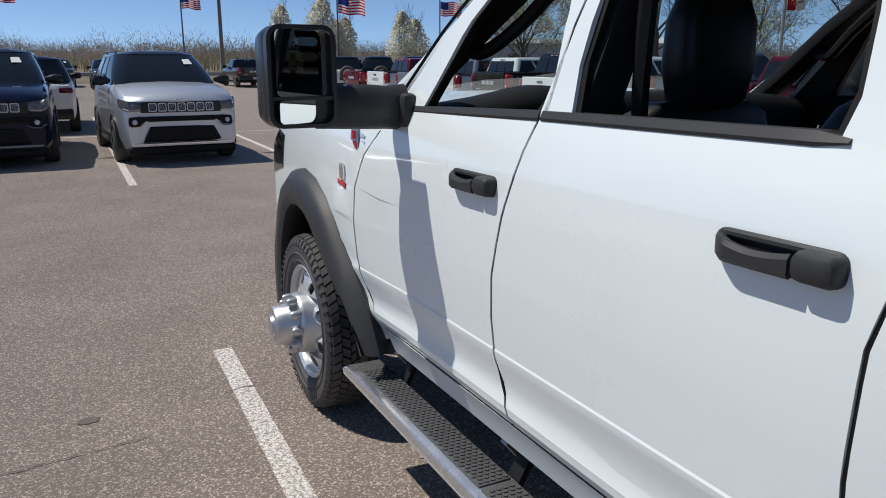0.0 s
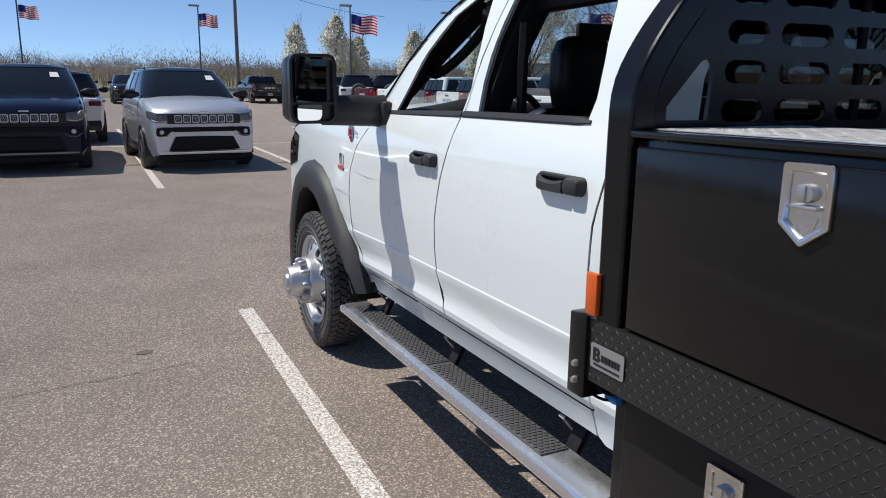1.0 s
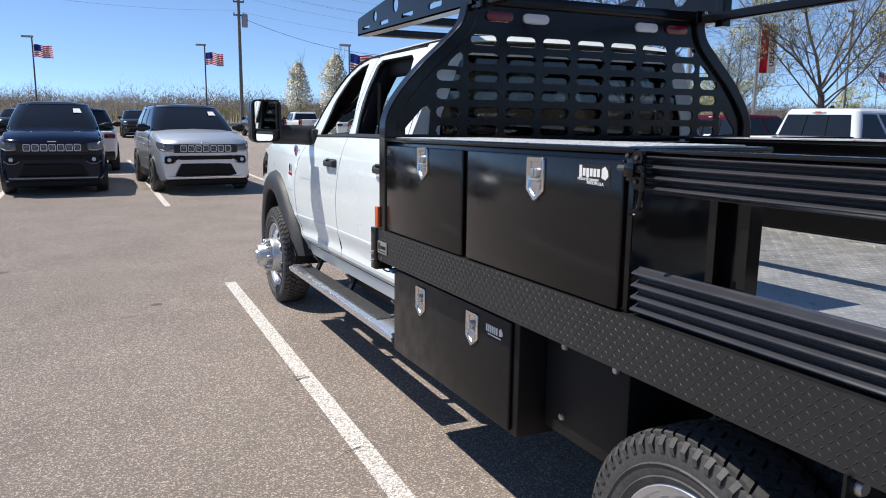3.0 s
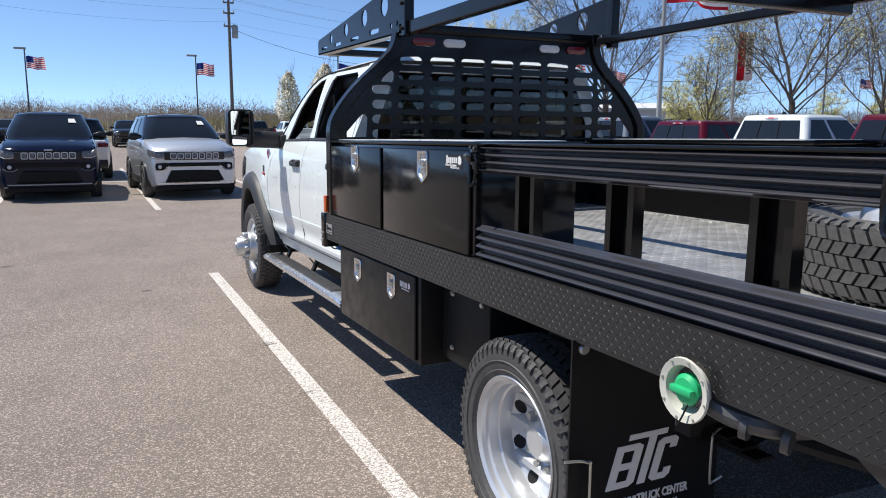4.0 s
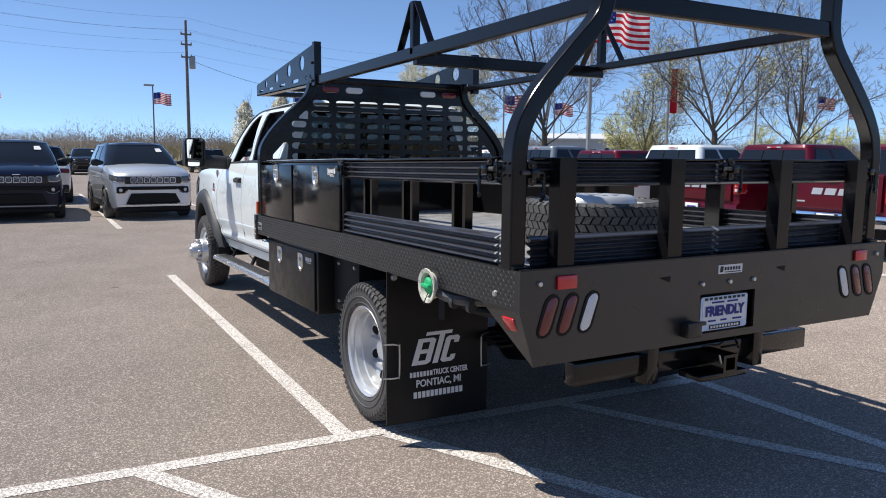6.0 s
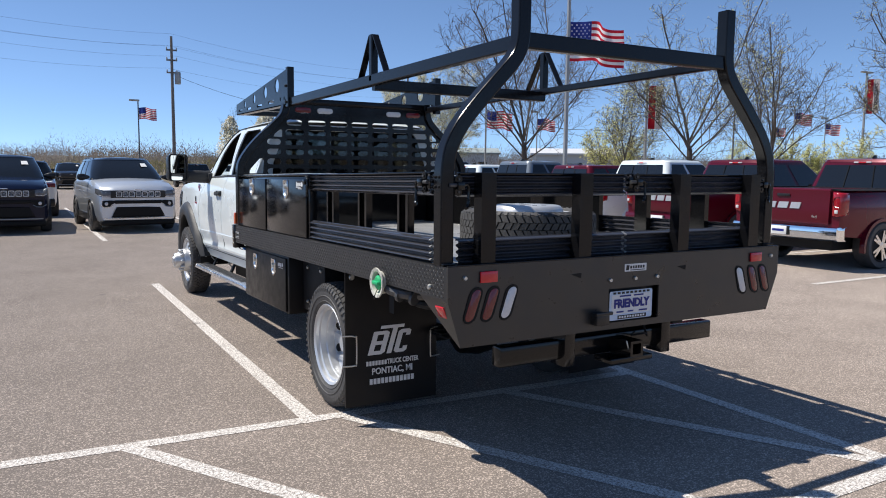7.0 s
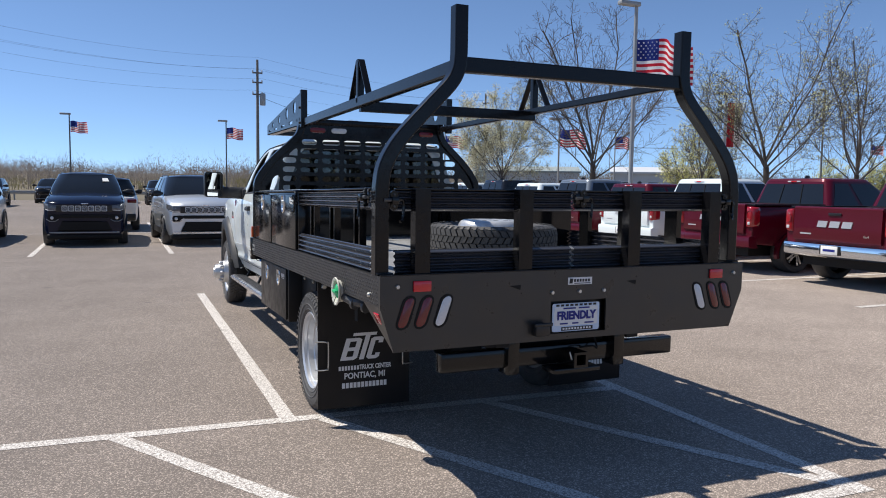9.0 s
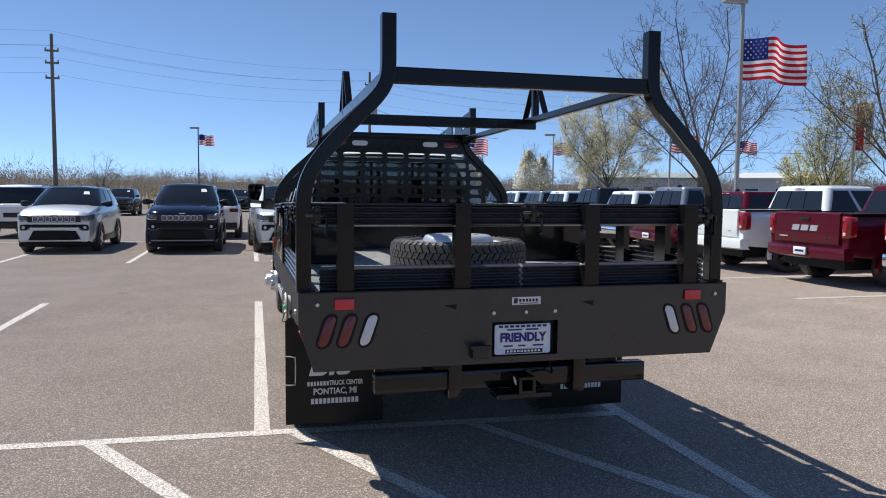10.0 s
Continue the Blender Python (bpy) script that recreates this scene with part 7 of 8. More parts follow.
        lathe(bm, [(0, 0.020), (0.030, 0.016), (0.040, 0)], (s * 0.695 * W / 0.91, y - 0.004, 0.630 * k), "y", 16)
        part("fog_lamp", bm, CLEARLENS, car)
        bm = B()
        rows = []
        for a, d, h0, h1 in ((0.50, 0.004, 0.655, 0.695), (0.58, 0.002, 0.615, 0.700), (0.63, 0.002, 0.572, 0.702), (0.74, 0.022, 0.566, 0.695), (0.80, 0.058, 0.585, 0.682), (0.83, 0.10, 0.615, 0.66)):
            rows.append([(s * a * W / 0.91, y - d - 0.10, h0 * k), (s * a * W / 0.91, y - d + 0.006, h0 * k), (s * a * W / 0.91, y - d + 0.010, (h0 + h1) / 2 * k), (s * a * W / 0.91, y - d + 0.004, h1 * k), (s * a * W / 0.91, y - d - 0.10, h1 * k)])
        loft(bm, rows)
        part("fog_recess", bm, SEAL, car)
        bm = B()
        tube(bm, [(s * a * W / 0.91, y - d + 0.012, h * k) for a, d, h in ((0.56, 0.0, 0.598), (0.63, 0.002, 0.560), (0.74, 0.022, 0.555), (0.82, 0.07, 0.60))], 0.009, 5)
        part("fog_trim", bm, POLISHED if paint not in (NAVY, BLACKCAR) else GREYCAR, car)
    part("bumper_band", box(B(), -W * 0.56, W * 0.56, y - 0.10, y + 0.009, 0.630 * k, 0.702 * k, 0.01), SEAL, car)
    bm = B()
    rows = [[(W * 0.66 * u_ * (1 - 0.9 * (z_ / k - 0.33)), yy - 0.02 * abs(u_) ** 3, z_) for u_ in [i / 10 * 2 - 1 for i in range(11)]] for z_, yy in ((0.335 * k, y - 0.02), (0.37 * k, y + 0.012), (0.545 * k, y + 0.012), (0.56 * k, y - 0.02))]
    loft(bm, rows, False, False)
    bmesh.ops.solidify(bm, geom=bm.faces[:], thickness=0.03)
    part("lower_intake", bm, SEAL, car, "black lower intake")
    bm = B()
    rows = [[(W * 0.84 * u_, yy - 0.06 * abs(u_) ** 6, z_) for u_ in [i / 10 * 2 - 1 for i in range(11)]] for z_, yy in ((0.295 * k, y - 0.01), (0.302 * k, y + 0.022), (0.322 * k, y + 0.022), (0.33 * k, y - 0.01))]
    loft(bm, rows, False, False)
    bmesh.ops.solidify(bm, geom=bm.faces[:], thickness=0.02)
    part("bumper_strip", bm, POLISHED if paint not in (NAVY, BLACKCAR) else GREYCAR, car)
    part("chin", box(B(), -W * 0.90, W * 0.90, y - 0.40, y - 0.008, 0.17, 0.31, 0.05, 3), SEAL, car)
    part("emblem", box(B(), -0.075, 0.075, y - 0.015, y + 0.006, 0.925 * k, 0.945 * k, 0.006), CHROME, car)
    # tail
    y = rr
    cab.pane(car, "rear_glass", "b", ((0.10, 0.10), (0.90, 0.10), (0.86, 0.92), (0.14, 0.92)), GLASSDARK, "", 4, 0.02)
    for s in (-1, 1):
        part("tail_lamp", box(B(), min(s * W * 0.62, s * W * 0.93), max(s * W * 0.62, s * W * 0.93), y - 0.012, y + 0.16, 0.86 * k, 0.98 * k, 0.03), REDLENS, car)
    part("plate_panel", box(B(), -0.32, 0.32, y - 0.012, y + 0.05, 0.68, 0.84, 0.02), trim, car)
    if spare_wheel:
        bm = B()
        lathe(bm, [(0.20, 0.0), (0.23, -0.21), (0.36, -0.22), (0.395, -0.16), (0.395, -0.02), (0.36, 0.0)], (0.08, y, 0.98), "y", 28)
        tyre = part("spare_tyre", bm, RUBBER, car, "black spare tyre on the tailgate")
        bm = B()
        lathe(bm, [(0.235, -0.20), (0.20, -0.15), (0.06, -0.16), (0, -0.17)], (0.08, y, 0.98), "y", 20)
        part("rim", bm, RIM, tyre)
    part("rear_bumper", box(B(), -W * 0.9, W * 0.9, y - 0.03, y + 0.2, 0.34, 0.56, 0.04), trim, car)
    return car


def pickup(name, label, paint, at, group="pickups in a row", bumper=None, bright=False, cover=False):
    """A crew-cab pickup seen from its tail; nose towards +y."""
    car = thing(name, label, "pickup truck", group, at=at)
    bumper = bumper or CHROME
    W, tail, nose = 1.02, -2.95, 2.95
    bm = B()
    rings = [body_ring(y, hw, z0, z1, 0.012, 0.95) for y, hw, z0, z1 in ((tail + 0.04, W * 0.955, 0.66, 1.34), (tail + 0.10, W * 0.98, 0.60, 1.36), (-1.83, W, 0.52, 1.37), (-0.98, W, 0.48, 1.37))]
    loft(bm, rings)
    part("bed_side", bm, paint, car, "", 30)
    bm = B()
    rings = [body_ring(y, hw, z0, z1, cr, 0.93) for y, hw, z0, z1, cr in ((-0.955, W, 0.46, 1.30, 0.01), (1.05, W, 0.46, 1.30, 0.01), (1.25, W, 0.48, 1.30, 0.05), (2.4, W * 0.98, 0.52, 1.24, 0.06), (2.85, W * 0.94, 0.55, 1.16, 0.05), (nose, W * 0.88, 0.6, 1.05, 0.02))]
    loft(bm, rings)
    part("front_body", bm, paint, car, "", 30)
    bm = B()
    prism(bm, [(-W + 0.06, tail + 0.10), (W - 0.06, tail + 0.10), (W - 0.06, -1.02), (-W + 0.06, -1.02)], "z", 1.372, 1.40 if not cover else 1.43, [] if cover else [[(-W + 0.14, tail + 0.16), (W - 0.14, tail + 0.16), (W - 0.14, -1.06), (-W + 0.14, -1.06)]])
    part("bed_cover" if cover else "bed_rail", bm, GLOSSPLASTIC, car)
    if not cover:
        part("bed_floor", box(B(), -W + 0.14, W - 0.14, tail + 0.16, -1.06, 1.372, 1.378), SEAL, car)
    cab = Cabin((1.20, -0.93, W - 0.05, 1.30), (0.46, -0.78, W - 0.22, 1.90))
    bm = B()
    rows = []
    for t, r in ((0, 0.10), (0.4, 0.11), (0.8, 0.13), (1.0, 0.15)):
        yf, yr, w, z = [p + (q - p) * t for p, q in zip(cab.b, cab.r)]
        rows.append(cabin_ring(yf, yr, w, z, r))
    loft(bm, rows)
    part("cabin", bm, paint, car, "", 30)
    bm = B()
    yf, yr, w, z = cab.r
    loft(bm, [cabin_ring(yf + 0.02, yr - 0.01, w + 0.01, z - 0.02, 0.16), cabin_ring(yf - 0.03, yr + 0.02, w - 0.03, z + 0.035, 0.16), cabin_ring(yf - 0.25, yr + 0.2, w - 0.25, z + 0.06, 0.2)])
    part("roof", bm, paint, car, "", 40)
    cab.pane(car, "rear_glass", "b", ((0.07, 0.06), (0.93, 0.06), (0.93, 0.88), (0.07, 0.88)), GLASSDARK, "wide dark rear window")
    for u in (0.36, 0.64):
        bm = B()
        tube(bm, [cab.at("b", u, v, 0.012) for v in (0.10, 0.86)], 0.008, 5)
        part("glass_bar", bm, SEAL, car)
    cab.pane(car, "windshield", "f", ((0.05, 0.05), (0.95, 0.05), (0.93, 0.93), (0.07, 0.93)), GLASSDARK)
    bl = part("brake_light", box(B(), -0.16, 0.16, yr - 0.03, yr + 0.03, z - 0.035, z - 0.005, 0.006), CLEARLENS, car, "white and red high brake light")
    part("red_lens", box(B(), -0.07, 0.07, yr - 0.034, yr - 0.028, z - 0.033, z - 0.007), REDREFLECTOR, bl)
    bm = B()
    loft(bm, [[(0.02 * math.cos(t), yr + 0.35 + 0.10 * math.sin(t) * k, z + 0.05 + h) for t in [2 * math.pi * i / 8 for i in range(8)]] for k, h in ((1, 0), (0.8, 0.03), (0.35, 0.07))])
    part("antenna_fin", bm, GLOSSPLASTIC, car)
    for s, sd in ((-1, "l"), (1, "r")):
        cab.pane(car, "rear_side_window", sd, ((0.06, 0.08), (0.42, 0.06), (0.40, 0.90), (0.12, 0.90)), GLASSDARK)
        cab.pane(car, "front_side_window", sd, ((0.47, 0.06), (0.93, 0.05), (0.92, 0.90), (0.45, 0.90)), GLASSDARK)
        bm = B()
        loft(bm, [[(s * (W - 0.05 + a), 0.72 + d * math.cos(t), 1.42 + d2 * math.sin(t)) for t in [2 * math.pi * i / 10 for i in range(10)]] for a, d, d2 in ((0.0, 0.03, 0.04), (0.10, 0.05, 0.06), (0.16, 0.07, 0.12), (0.27, 0.06, 0.11), (0.30, 0.03, 0.06))])
        part("door_mirror", bm, GLOSSPLASTIC, car)
        for y in (-1.83, 1.83):
            arch(car, y, 0.50, W, s, paint)
            car_wheel(car, s * (W - 0.11), y, 0.415, 0.28, s, bright=bright)
        for y in (-0.45, 0.35):
            part("door_handle", box(B(), min(s * (W - 0.02), s * (W + 0.02)), max(s * (W - 0.02), s * (W + 0.02)), y - 0.12, y + 0.12, 1.10, 1.14, 0.008), bumper, car)
        bm = B()
        loft(bm, [[(s * (W * 0.80 + (x - W * 0.80) * q), tail + y + 0.05 * (1 - q), z_) for x, y in ((W * 0.82, 0.03), (W * 0.85, 0.0), (W * 0.93, -0.008), (W * 0.98, 0.02), (W + 0.003, 0.09), (W + 0.004, 0.17), (W * 0.97, 0.19), (W * 0.8, 0.1))] for z_, q in ((0.935, 0.55), (0.95, 0.86), (0.99, 0.97), (1.10, 1.0), (1.24, 1.0), (1.305, 0.97), (1.335, 0.88), (1.345, 0.6))])
        tl = part("tail_lamp", bm, PICKUPLENS, car, "red tail lamp", 60)
        bm = B()
        tube(bm, smooth_path([(s * W * 0.945, tail - 0.002, 1.27), (s * W * 0.865, tail - 0.004, 1.24), (s * W * 0.86, tail - 0.004, 1.12), (s * W * 0.945, tail - 0.002, 1.09)]), 0.008, 6)
        part("light_bar", bm, REDLENS, tl)
        part("clear_lens", box(B(), min(s * W * 0.88, s * W * 0.935), max(s * W * 0.88, s * W * 0.935), tail - 0.012, tail + 0.02, 0.99, 1.05, 0.008), CLEARLENS, tl)
    bm = B()
    loft(bm, [[(x, tail + d, z_) for x, d in ((-W * 0.79, 0.06), (-W * 0.79, e), (-W * 0.4, e - 0.012), (W * 0.4, e - 0.012), (W * 0.79, e), (W * 0.79, 0.06))] for z_, e in ((0.80, 0.01), (0.84, -0.006), (1.05, -0.002), (1.30, 0.004), (1.375, 0.0), (1.40, 0.03))])
    tg = part("tailgate", bm, paint, car, "tailgate with bright block marks", 30)
    part("gate_handle", box(B(), -0.12, 0.12, tail - 0.03, tail - 0.012, 1.25, 1.30, 0.01), GLOSSPLASTIC, tg)
    for w0, w1 in ((-0.33, -0.125), (-0.105, 0.105), (0.125, 0.33)):
        bm = B()
        prism(bm, [(w0, 1.045), (w1 - 0.03, 1.045), (w1, 1.155), (w0 + 0.03, 1.155)], "y", tail - 0.026, tail - 0.012)
        part("gate_mark", bm, RIM, tg)
    part("gate_print", box(B(), -0.66, -0.44, tail - 0.016, tail - 0.010, 0.905, 0.93), RIM, tg)
    me = words("4x4", 0.07, CHROME, "gate_print")
    place_words("gate_print", me, Matrix.Translation((0.56, tail - 0.012, 0.92)) @ Euler((radians(90), 0, 0)).to_matrix().to_4x4(), tg)
    bm = B()
    loft(bm, [[(x, tail + y + d, z_) for x, y in ((-W * 0.97, 0.16), (-W * 0.95, -0.02), (-W * 0.5, -0.08), (W * 0.5, -0.08), (W * 0.95, -0.02), (W * 0.97, 0.16))] for z_, d in ((0.52, 0.04), (0.55, 0.0), (0.70, -0.012), (0.745, 0.0), (0.76, 0.05))])
    bp = part("rear_bumper", bm, bumper, car, "chrome rear bumper" if bumper is CHROME else "", 40)
    part("plate_panel", box(B(), -0.19, 0.19, tail - 0.108, tail - 0.085, 0.575, 0.735, 0.01), GLOSSPLASTIC, bp)
    part("paper_plate", box(B(), -0.155, 0.155, tail - 0.118, tail - 0.109, 0.58, 0.73, 0.004), PAPER, bp, "white dealer plate")
    part("plate_print", box(B(), -0.11, 0.11, tail - 0.121, tail - 0.119, 0.635, 0.675), PLATEBLUE, bp)
    part("undercarriage", box(B(), -0.75, 0.75, tail + 0.2, 2.6, 0.34, 0.55), DARKSTEEL, car)
    part("grille", box(B(), -0.7, 0.7, nose - 0.03, nose + 0.02, 0.72, 1.05, 0.02), GLOSSPLASTIC, car)
    part("front_bumper", box(B(), -0.95, 0.95, nose - 0.15, nose + 0.06, 0.45, 0.66, 0.04), bumper, car)
    return car


def up(x, y, deg):
    return pose(x, y, 0, 0, 0, deg)


suv("compact_suv", "silver compact SUV with a black roof and slotted grille", SILVER, up(-0.45, 18.0, 183), H=1.77)
navy = suv("compact_suv", "blue-black compact SUV with a slotted dark grille", NAVY, up(-3.05, 18.45, 180), H=1.80)
suv("compact_suv", "pale silver compact SUV parked beside the dark one", SILVER, up(-6.10, 18.95, 180), bright=True)
suv("white_suv", "white SUV with a black roof parked nose away", PEARL, up(-2.62, 24.3, 0), L=4.6, H=1.70, face="plain")
suv("grey_suv", "silver SUV with a dark rear window, nose away", SILVER, up(-8.75, 25.6, 0), L=4.9, W=0.97, H=1.75, black_roof=False, face="plain")
far_dark = suv("far_suv", "black SUV parked far off across the lot", BLACKCAR, up(-2.2, 57.0, 180), "far cars", face="plain")
for x, y, a in ((0.4, 52.4, 180), (-6.6, 56.5, 180), (-9.3, 48.0, 180), (-12.4, 47.5, 180), (-15.4, 47.0, 180), (-19.0, 46.5, 180), (3.2, 56.0, 180)):
    copy_thing(far_dark, up(x, y, a))
far_white = suv("far_suv", "white SUV parked far off across the lot", PEARL, up(-22.0, 47.0, 180), "far cars", black_roof=False, face="plain")
for x, y, a in ((-25.2, 46.0, 180), (19.5, 50.5, 170), (34.0, 46.0, 90)):
    copy_thing(far_white, up(x, y, a))

for x, y, paint, label in ((11.1, 41.2, PEARL, "white boxy SUV with a spare wheel on its tailgate"), (12.6, 40.6, BLACKCAR, "black boxy SUV with a spare wheel on its tailgate"), (14.3, 39.6, PEARL, "white boxy SUV beside a black one, spare wheel behind")):
    suv("boxy_suv", label, paint, up(x, y, -17), "far cars", L=4.2, H=1.84, face="plain", spare_wheel=True)


def low(x, y, deg):
    return up(x, y, deg) @ Matrix.Diagonal((1, 1, 0.935, 1))


red = pickup("pickup_truck", "deep red pickup with chrome bumper, tailgate to the aisle", REDCAR, low(11.25, 5.10, -90), bright=True)
maroon = pickup("pickup_truck", "dark red pickup with painted bumper, tailgate to the aisle", REDCAR, low(11.35, 7.93, -90), bumper=REDCAR, bright=True)
white = pickup("pickup_truck", "white pickup with pale bumper, tailgate to the aisle", WHITE, low(11.3, 10.65, -90), bumper=WHITE)
copy_thing(maroon, low(11.35, 13.42, -90))
grey = pickup("pickup_truck", "grey-blue pickup, tailgate to the aisle", GREYCAR, low(11.35, 16.15, -90))
copy_thing(white, low(11.3, 18.9, -90))
dark = pickup("pickup_truck", "black pickup with dark bumper, tailgate to the aisle", BLACKCAR, low(11.4, 21.6, -90), bumper=GLOSSPLASTIC)
copy_thing(white, low(11.3, 24.3, -90))
copy_thing(grey, low(11.35, 27.0, -90))
copy_thing(white, low(11.3, 29.8, -90))
copy_thing(red, low(11.35, 32.5, -90))
for i, (x, y, a, src) in enumerate(((8.6, 53.5, 0, dark), (11.6, 54.0, 0, white), (14.2, 53.5, 0, dark), (17.0, 54.5, 0, dark), (21.5, 55.0, 0, red), (25.0, 55.5, 0, dark), (28.0, 56.0, 0, dark))):
    copy_thing(src, low(x, y, a))
for i in range(16):
    src = (white, far_white, dark, red, white, grey)[i % 6]
    copy_thing(src, up(44 + (i % 4) * 6.5 + 0.7 * (i % 3), 8 + 3.1 * i + 1.3 * (i % 2), 90 if i % 2 else -90))


# ---- trees ----
def limb(bm, a, b, ra, rb, n=4):
    d = (b - a)
    if d.length < 1e-4:
        return
    d.normalize()
    u = d.orthogonal().normalized()
    v = d.cross(u)
    ring = []
    for p, r in ((a, max(ra, 0.0055)), (b, max(rb, 0.0055))):
        ring.append([bm.verts.new(p + (u * math.cos(2 * math.pi * i / n) + v * math.sin(2 * math.pi * i / n)) * r) for i in range(n)])
    for i in range(n):
        j = (i + 1) % n
        bm.faces.new([ring[0][i], ring[0][j], ring[1][j], ring[1][i]])


def grow(bm, rng, p, d, length, r, depth, tips, spread=0.75, lift=0.05, n=4):
    """A limb that bends as it climbs and forks into thinner ones."""
    steps = 3 if depth > 1 else 2
    for k in range(steps):
        bend = Vector((rng.uniform(-1, 1), rng.uniform(-1, 1), rng.uniform(-0.6, 1))) * 0.16
        d = (d + bend + Vector((0, 0, lift))).normalized()
        q = p + d * (length / steps)
        r2 = r * (0.86 if k < steps - 1 else 0.72)
        limb(bm, p, q, r, r2, n if depth > 2 else 3)
        if depth > 0 and k < steps - 1 and rng.random() < 0.75:
            s = Vector((rng.uniform(-1, 1), rng.uniform(-1, 1), rng.uniform(-0.1, 0.8)))
            grow(bm, rng, q, (d * 0.6 + s.normalized() * spread * 1.3).normalized(), length * rng.uniform(0.5, 0.75), r2 * 0.55, depth - 1, tips, spread, lift, n)
        p, r = q, r2
    if depth <= 0:
        tips.append(p.copy())
        return
    for k in range(rng.choice((2, 2, 3))):
        s = Vector((rng.uniform(-1, 1), rng.uniform(-1, 1), rng.uniform(-0.2, 0.7)))
        grow(bm, rng, p, (d + s.normalized() * spread).normalized(), length * rng.uniform(0.66, 0.85), r * rng.uniform(0.6, 0.78), depth - 1, tips, spread, lift, n)


def leaf(bm, p, size, rng):
    a = Vector((rng.uniform(-1, 1), rng.uniform(-1, 1), rng.uniform(-1, 1))).normalized()
    b = a.orthogonal().normalized()
    q = [p + a * size, p + b * size * 0.6, p - a * size, p - b * size * 0.6]
    bm.faces.new([bm.verts.new(v) for v in q])


def branch(bm, rng, p, d, length, r, level, tips, lift=0.05, wander=0.17):
    """A branch that wanders outwards, turns up at its end and carries thinner side branches, down to fine twigs."""
    steps = (8, 6, 4, 3)[level]
    side_at = rng.uniform(0, 6.28)
    curl = Vector((rng.uniform(-1, 1), rng.uniform(-1, 1), 0)) * 0.05
    for k in range(steps):
        d = (d + Vector((rng.uniform(-1, 1), rng.uniform(-1, 1), rng.uniform(-0.8, 0.9))) * wander + curl + Vector((0, 0, lift))).normalized()
        q = p + d * (length / steps)
        r2 = max(0.0040, r * (1 - 0.80 / steps))
        limb(bm, p, q, r, r2, (5, 4, 3, 3)[level])
        if level < 3 and (k > 0 or level > 0):
            rest = 1 - (k + 0.5) / steps
            for m in range(2 if (level == 0 and k > 1) or (level == 1 and k % 2) else 1):
                side_at += 2.4 + rng.uniform(-0.6, 0.6)
                u = d.orthogonal().normalized()
                w = u * math.cos(side_at) + d.cross(u) * math.sin(side_at)
                sd = (d * rng.uniform(0.35, 0.85) + w * rng.uniform(0.6, 1.0) + Vector((0, 0, 0.10))).normalized()
                branch(bm, rng, p + (q - p) * rng.random(), sd, length * (0.20 + 0.40 * rest) * rng.uniform(0.55, 1.15), max(0.0045, r2 * 0.5), level + 1, tips, lift, wander)
        p, r = q, r2
        if level >= 2:
            tips.append(p.copy())


def bare_tree(x, y, height, seed, leaves=0.0, leaf_mat=None, label="bare grey-barked tree with a few spring buds", leaf_size=0.05, small=False, spread=1.0, group="trees along the lot"):
    """A short trunk that breaks into spreading limbs with many fine twigs; spread widens the crown."""
    rng = random.Random(seed)
    tree = thing("tree", label, "tree", group, at=pose(x, y, -0.05))
    bm, tips = B(), []
    h = height
    r0 = 0.0105 * h + 0.02
    trunk_top = Vector((rng.uniform(-0.1, 0.1), rng.uniform(-0.1, 0.1), h * 0.27))
    limb(bm, Vector((0, 0, 0)), Vector((0, 0, 0.12)), r0 * 1.6, r0 * 1.22, 9)
    limb(bm, Vector((0, 0, 0.12)), trunk_top, r0 * 1.22, r0, 9)
    part("trunk", bm, BARK, tree)
    bm = B()
    count = 6 if small else 9
    for k in range(count):
        a = 2.4 * k + rng.uniform(-0.4, 0.4)
        t = k / (count - 1)
        lean = spread * (1.45 - 0.9 * t)
        d = Vector((math.cos(a) * lean, math.sin(a) * lean, 1)).normalized()
        start = Vector((trunk_top.x, trunk_top.y, h * (0.20 + 0.11 * t)))
        branch(bm, rng, start, d, h * (0.46 + 0.26 * t) * rng.uniform(0.9, 1.1), r0 * (0.30 + 0.14 * t), 1 if small else 0, tips)
    branch(bm, rng, trunk_top - Vector((0, 0, 0.05)), Vector((rng.uniform(-0.25, 0.25), rng.uniform(-0.25, 0.25), 1)).normalized(), h * 0.66, r0 * 0.62, 1 if small else 0, tips, 0.03, 0.17)
    raw("branchwork", bm, TWIG, tree, "fine bare branches", "stuff")
    if leaves:
        bm = B()
        for t in tips:
            for i in range(int(leaves) + (1 if rng.random() < leaves % 1 else 0)):
                leaf(bm, t + Vector((rng.gauss(0, 0.09), rng.gauss(0, 0.09), rng.gauss(0, 0.09))), leaf_size * rng.uniform(0.6, 1.3), rng)
        raw("crown", bm, leaf_mat or SPRING, tree, "thin young leaves", "stuff")
    return tree


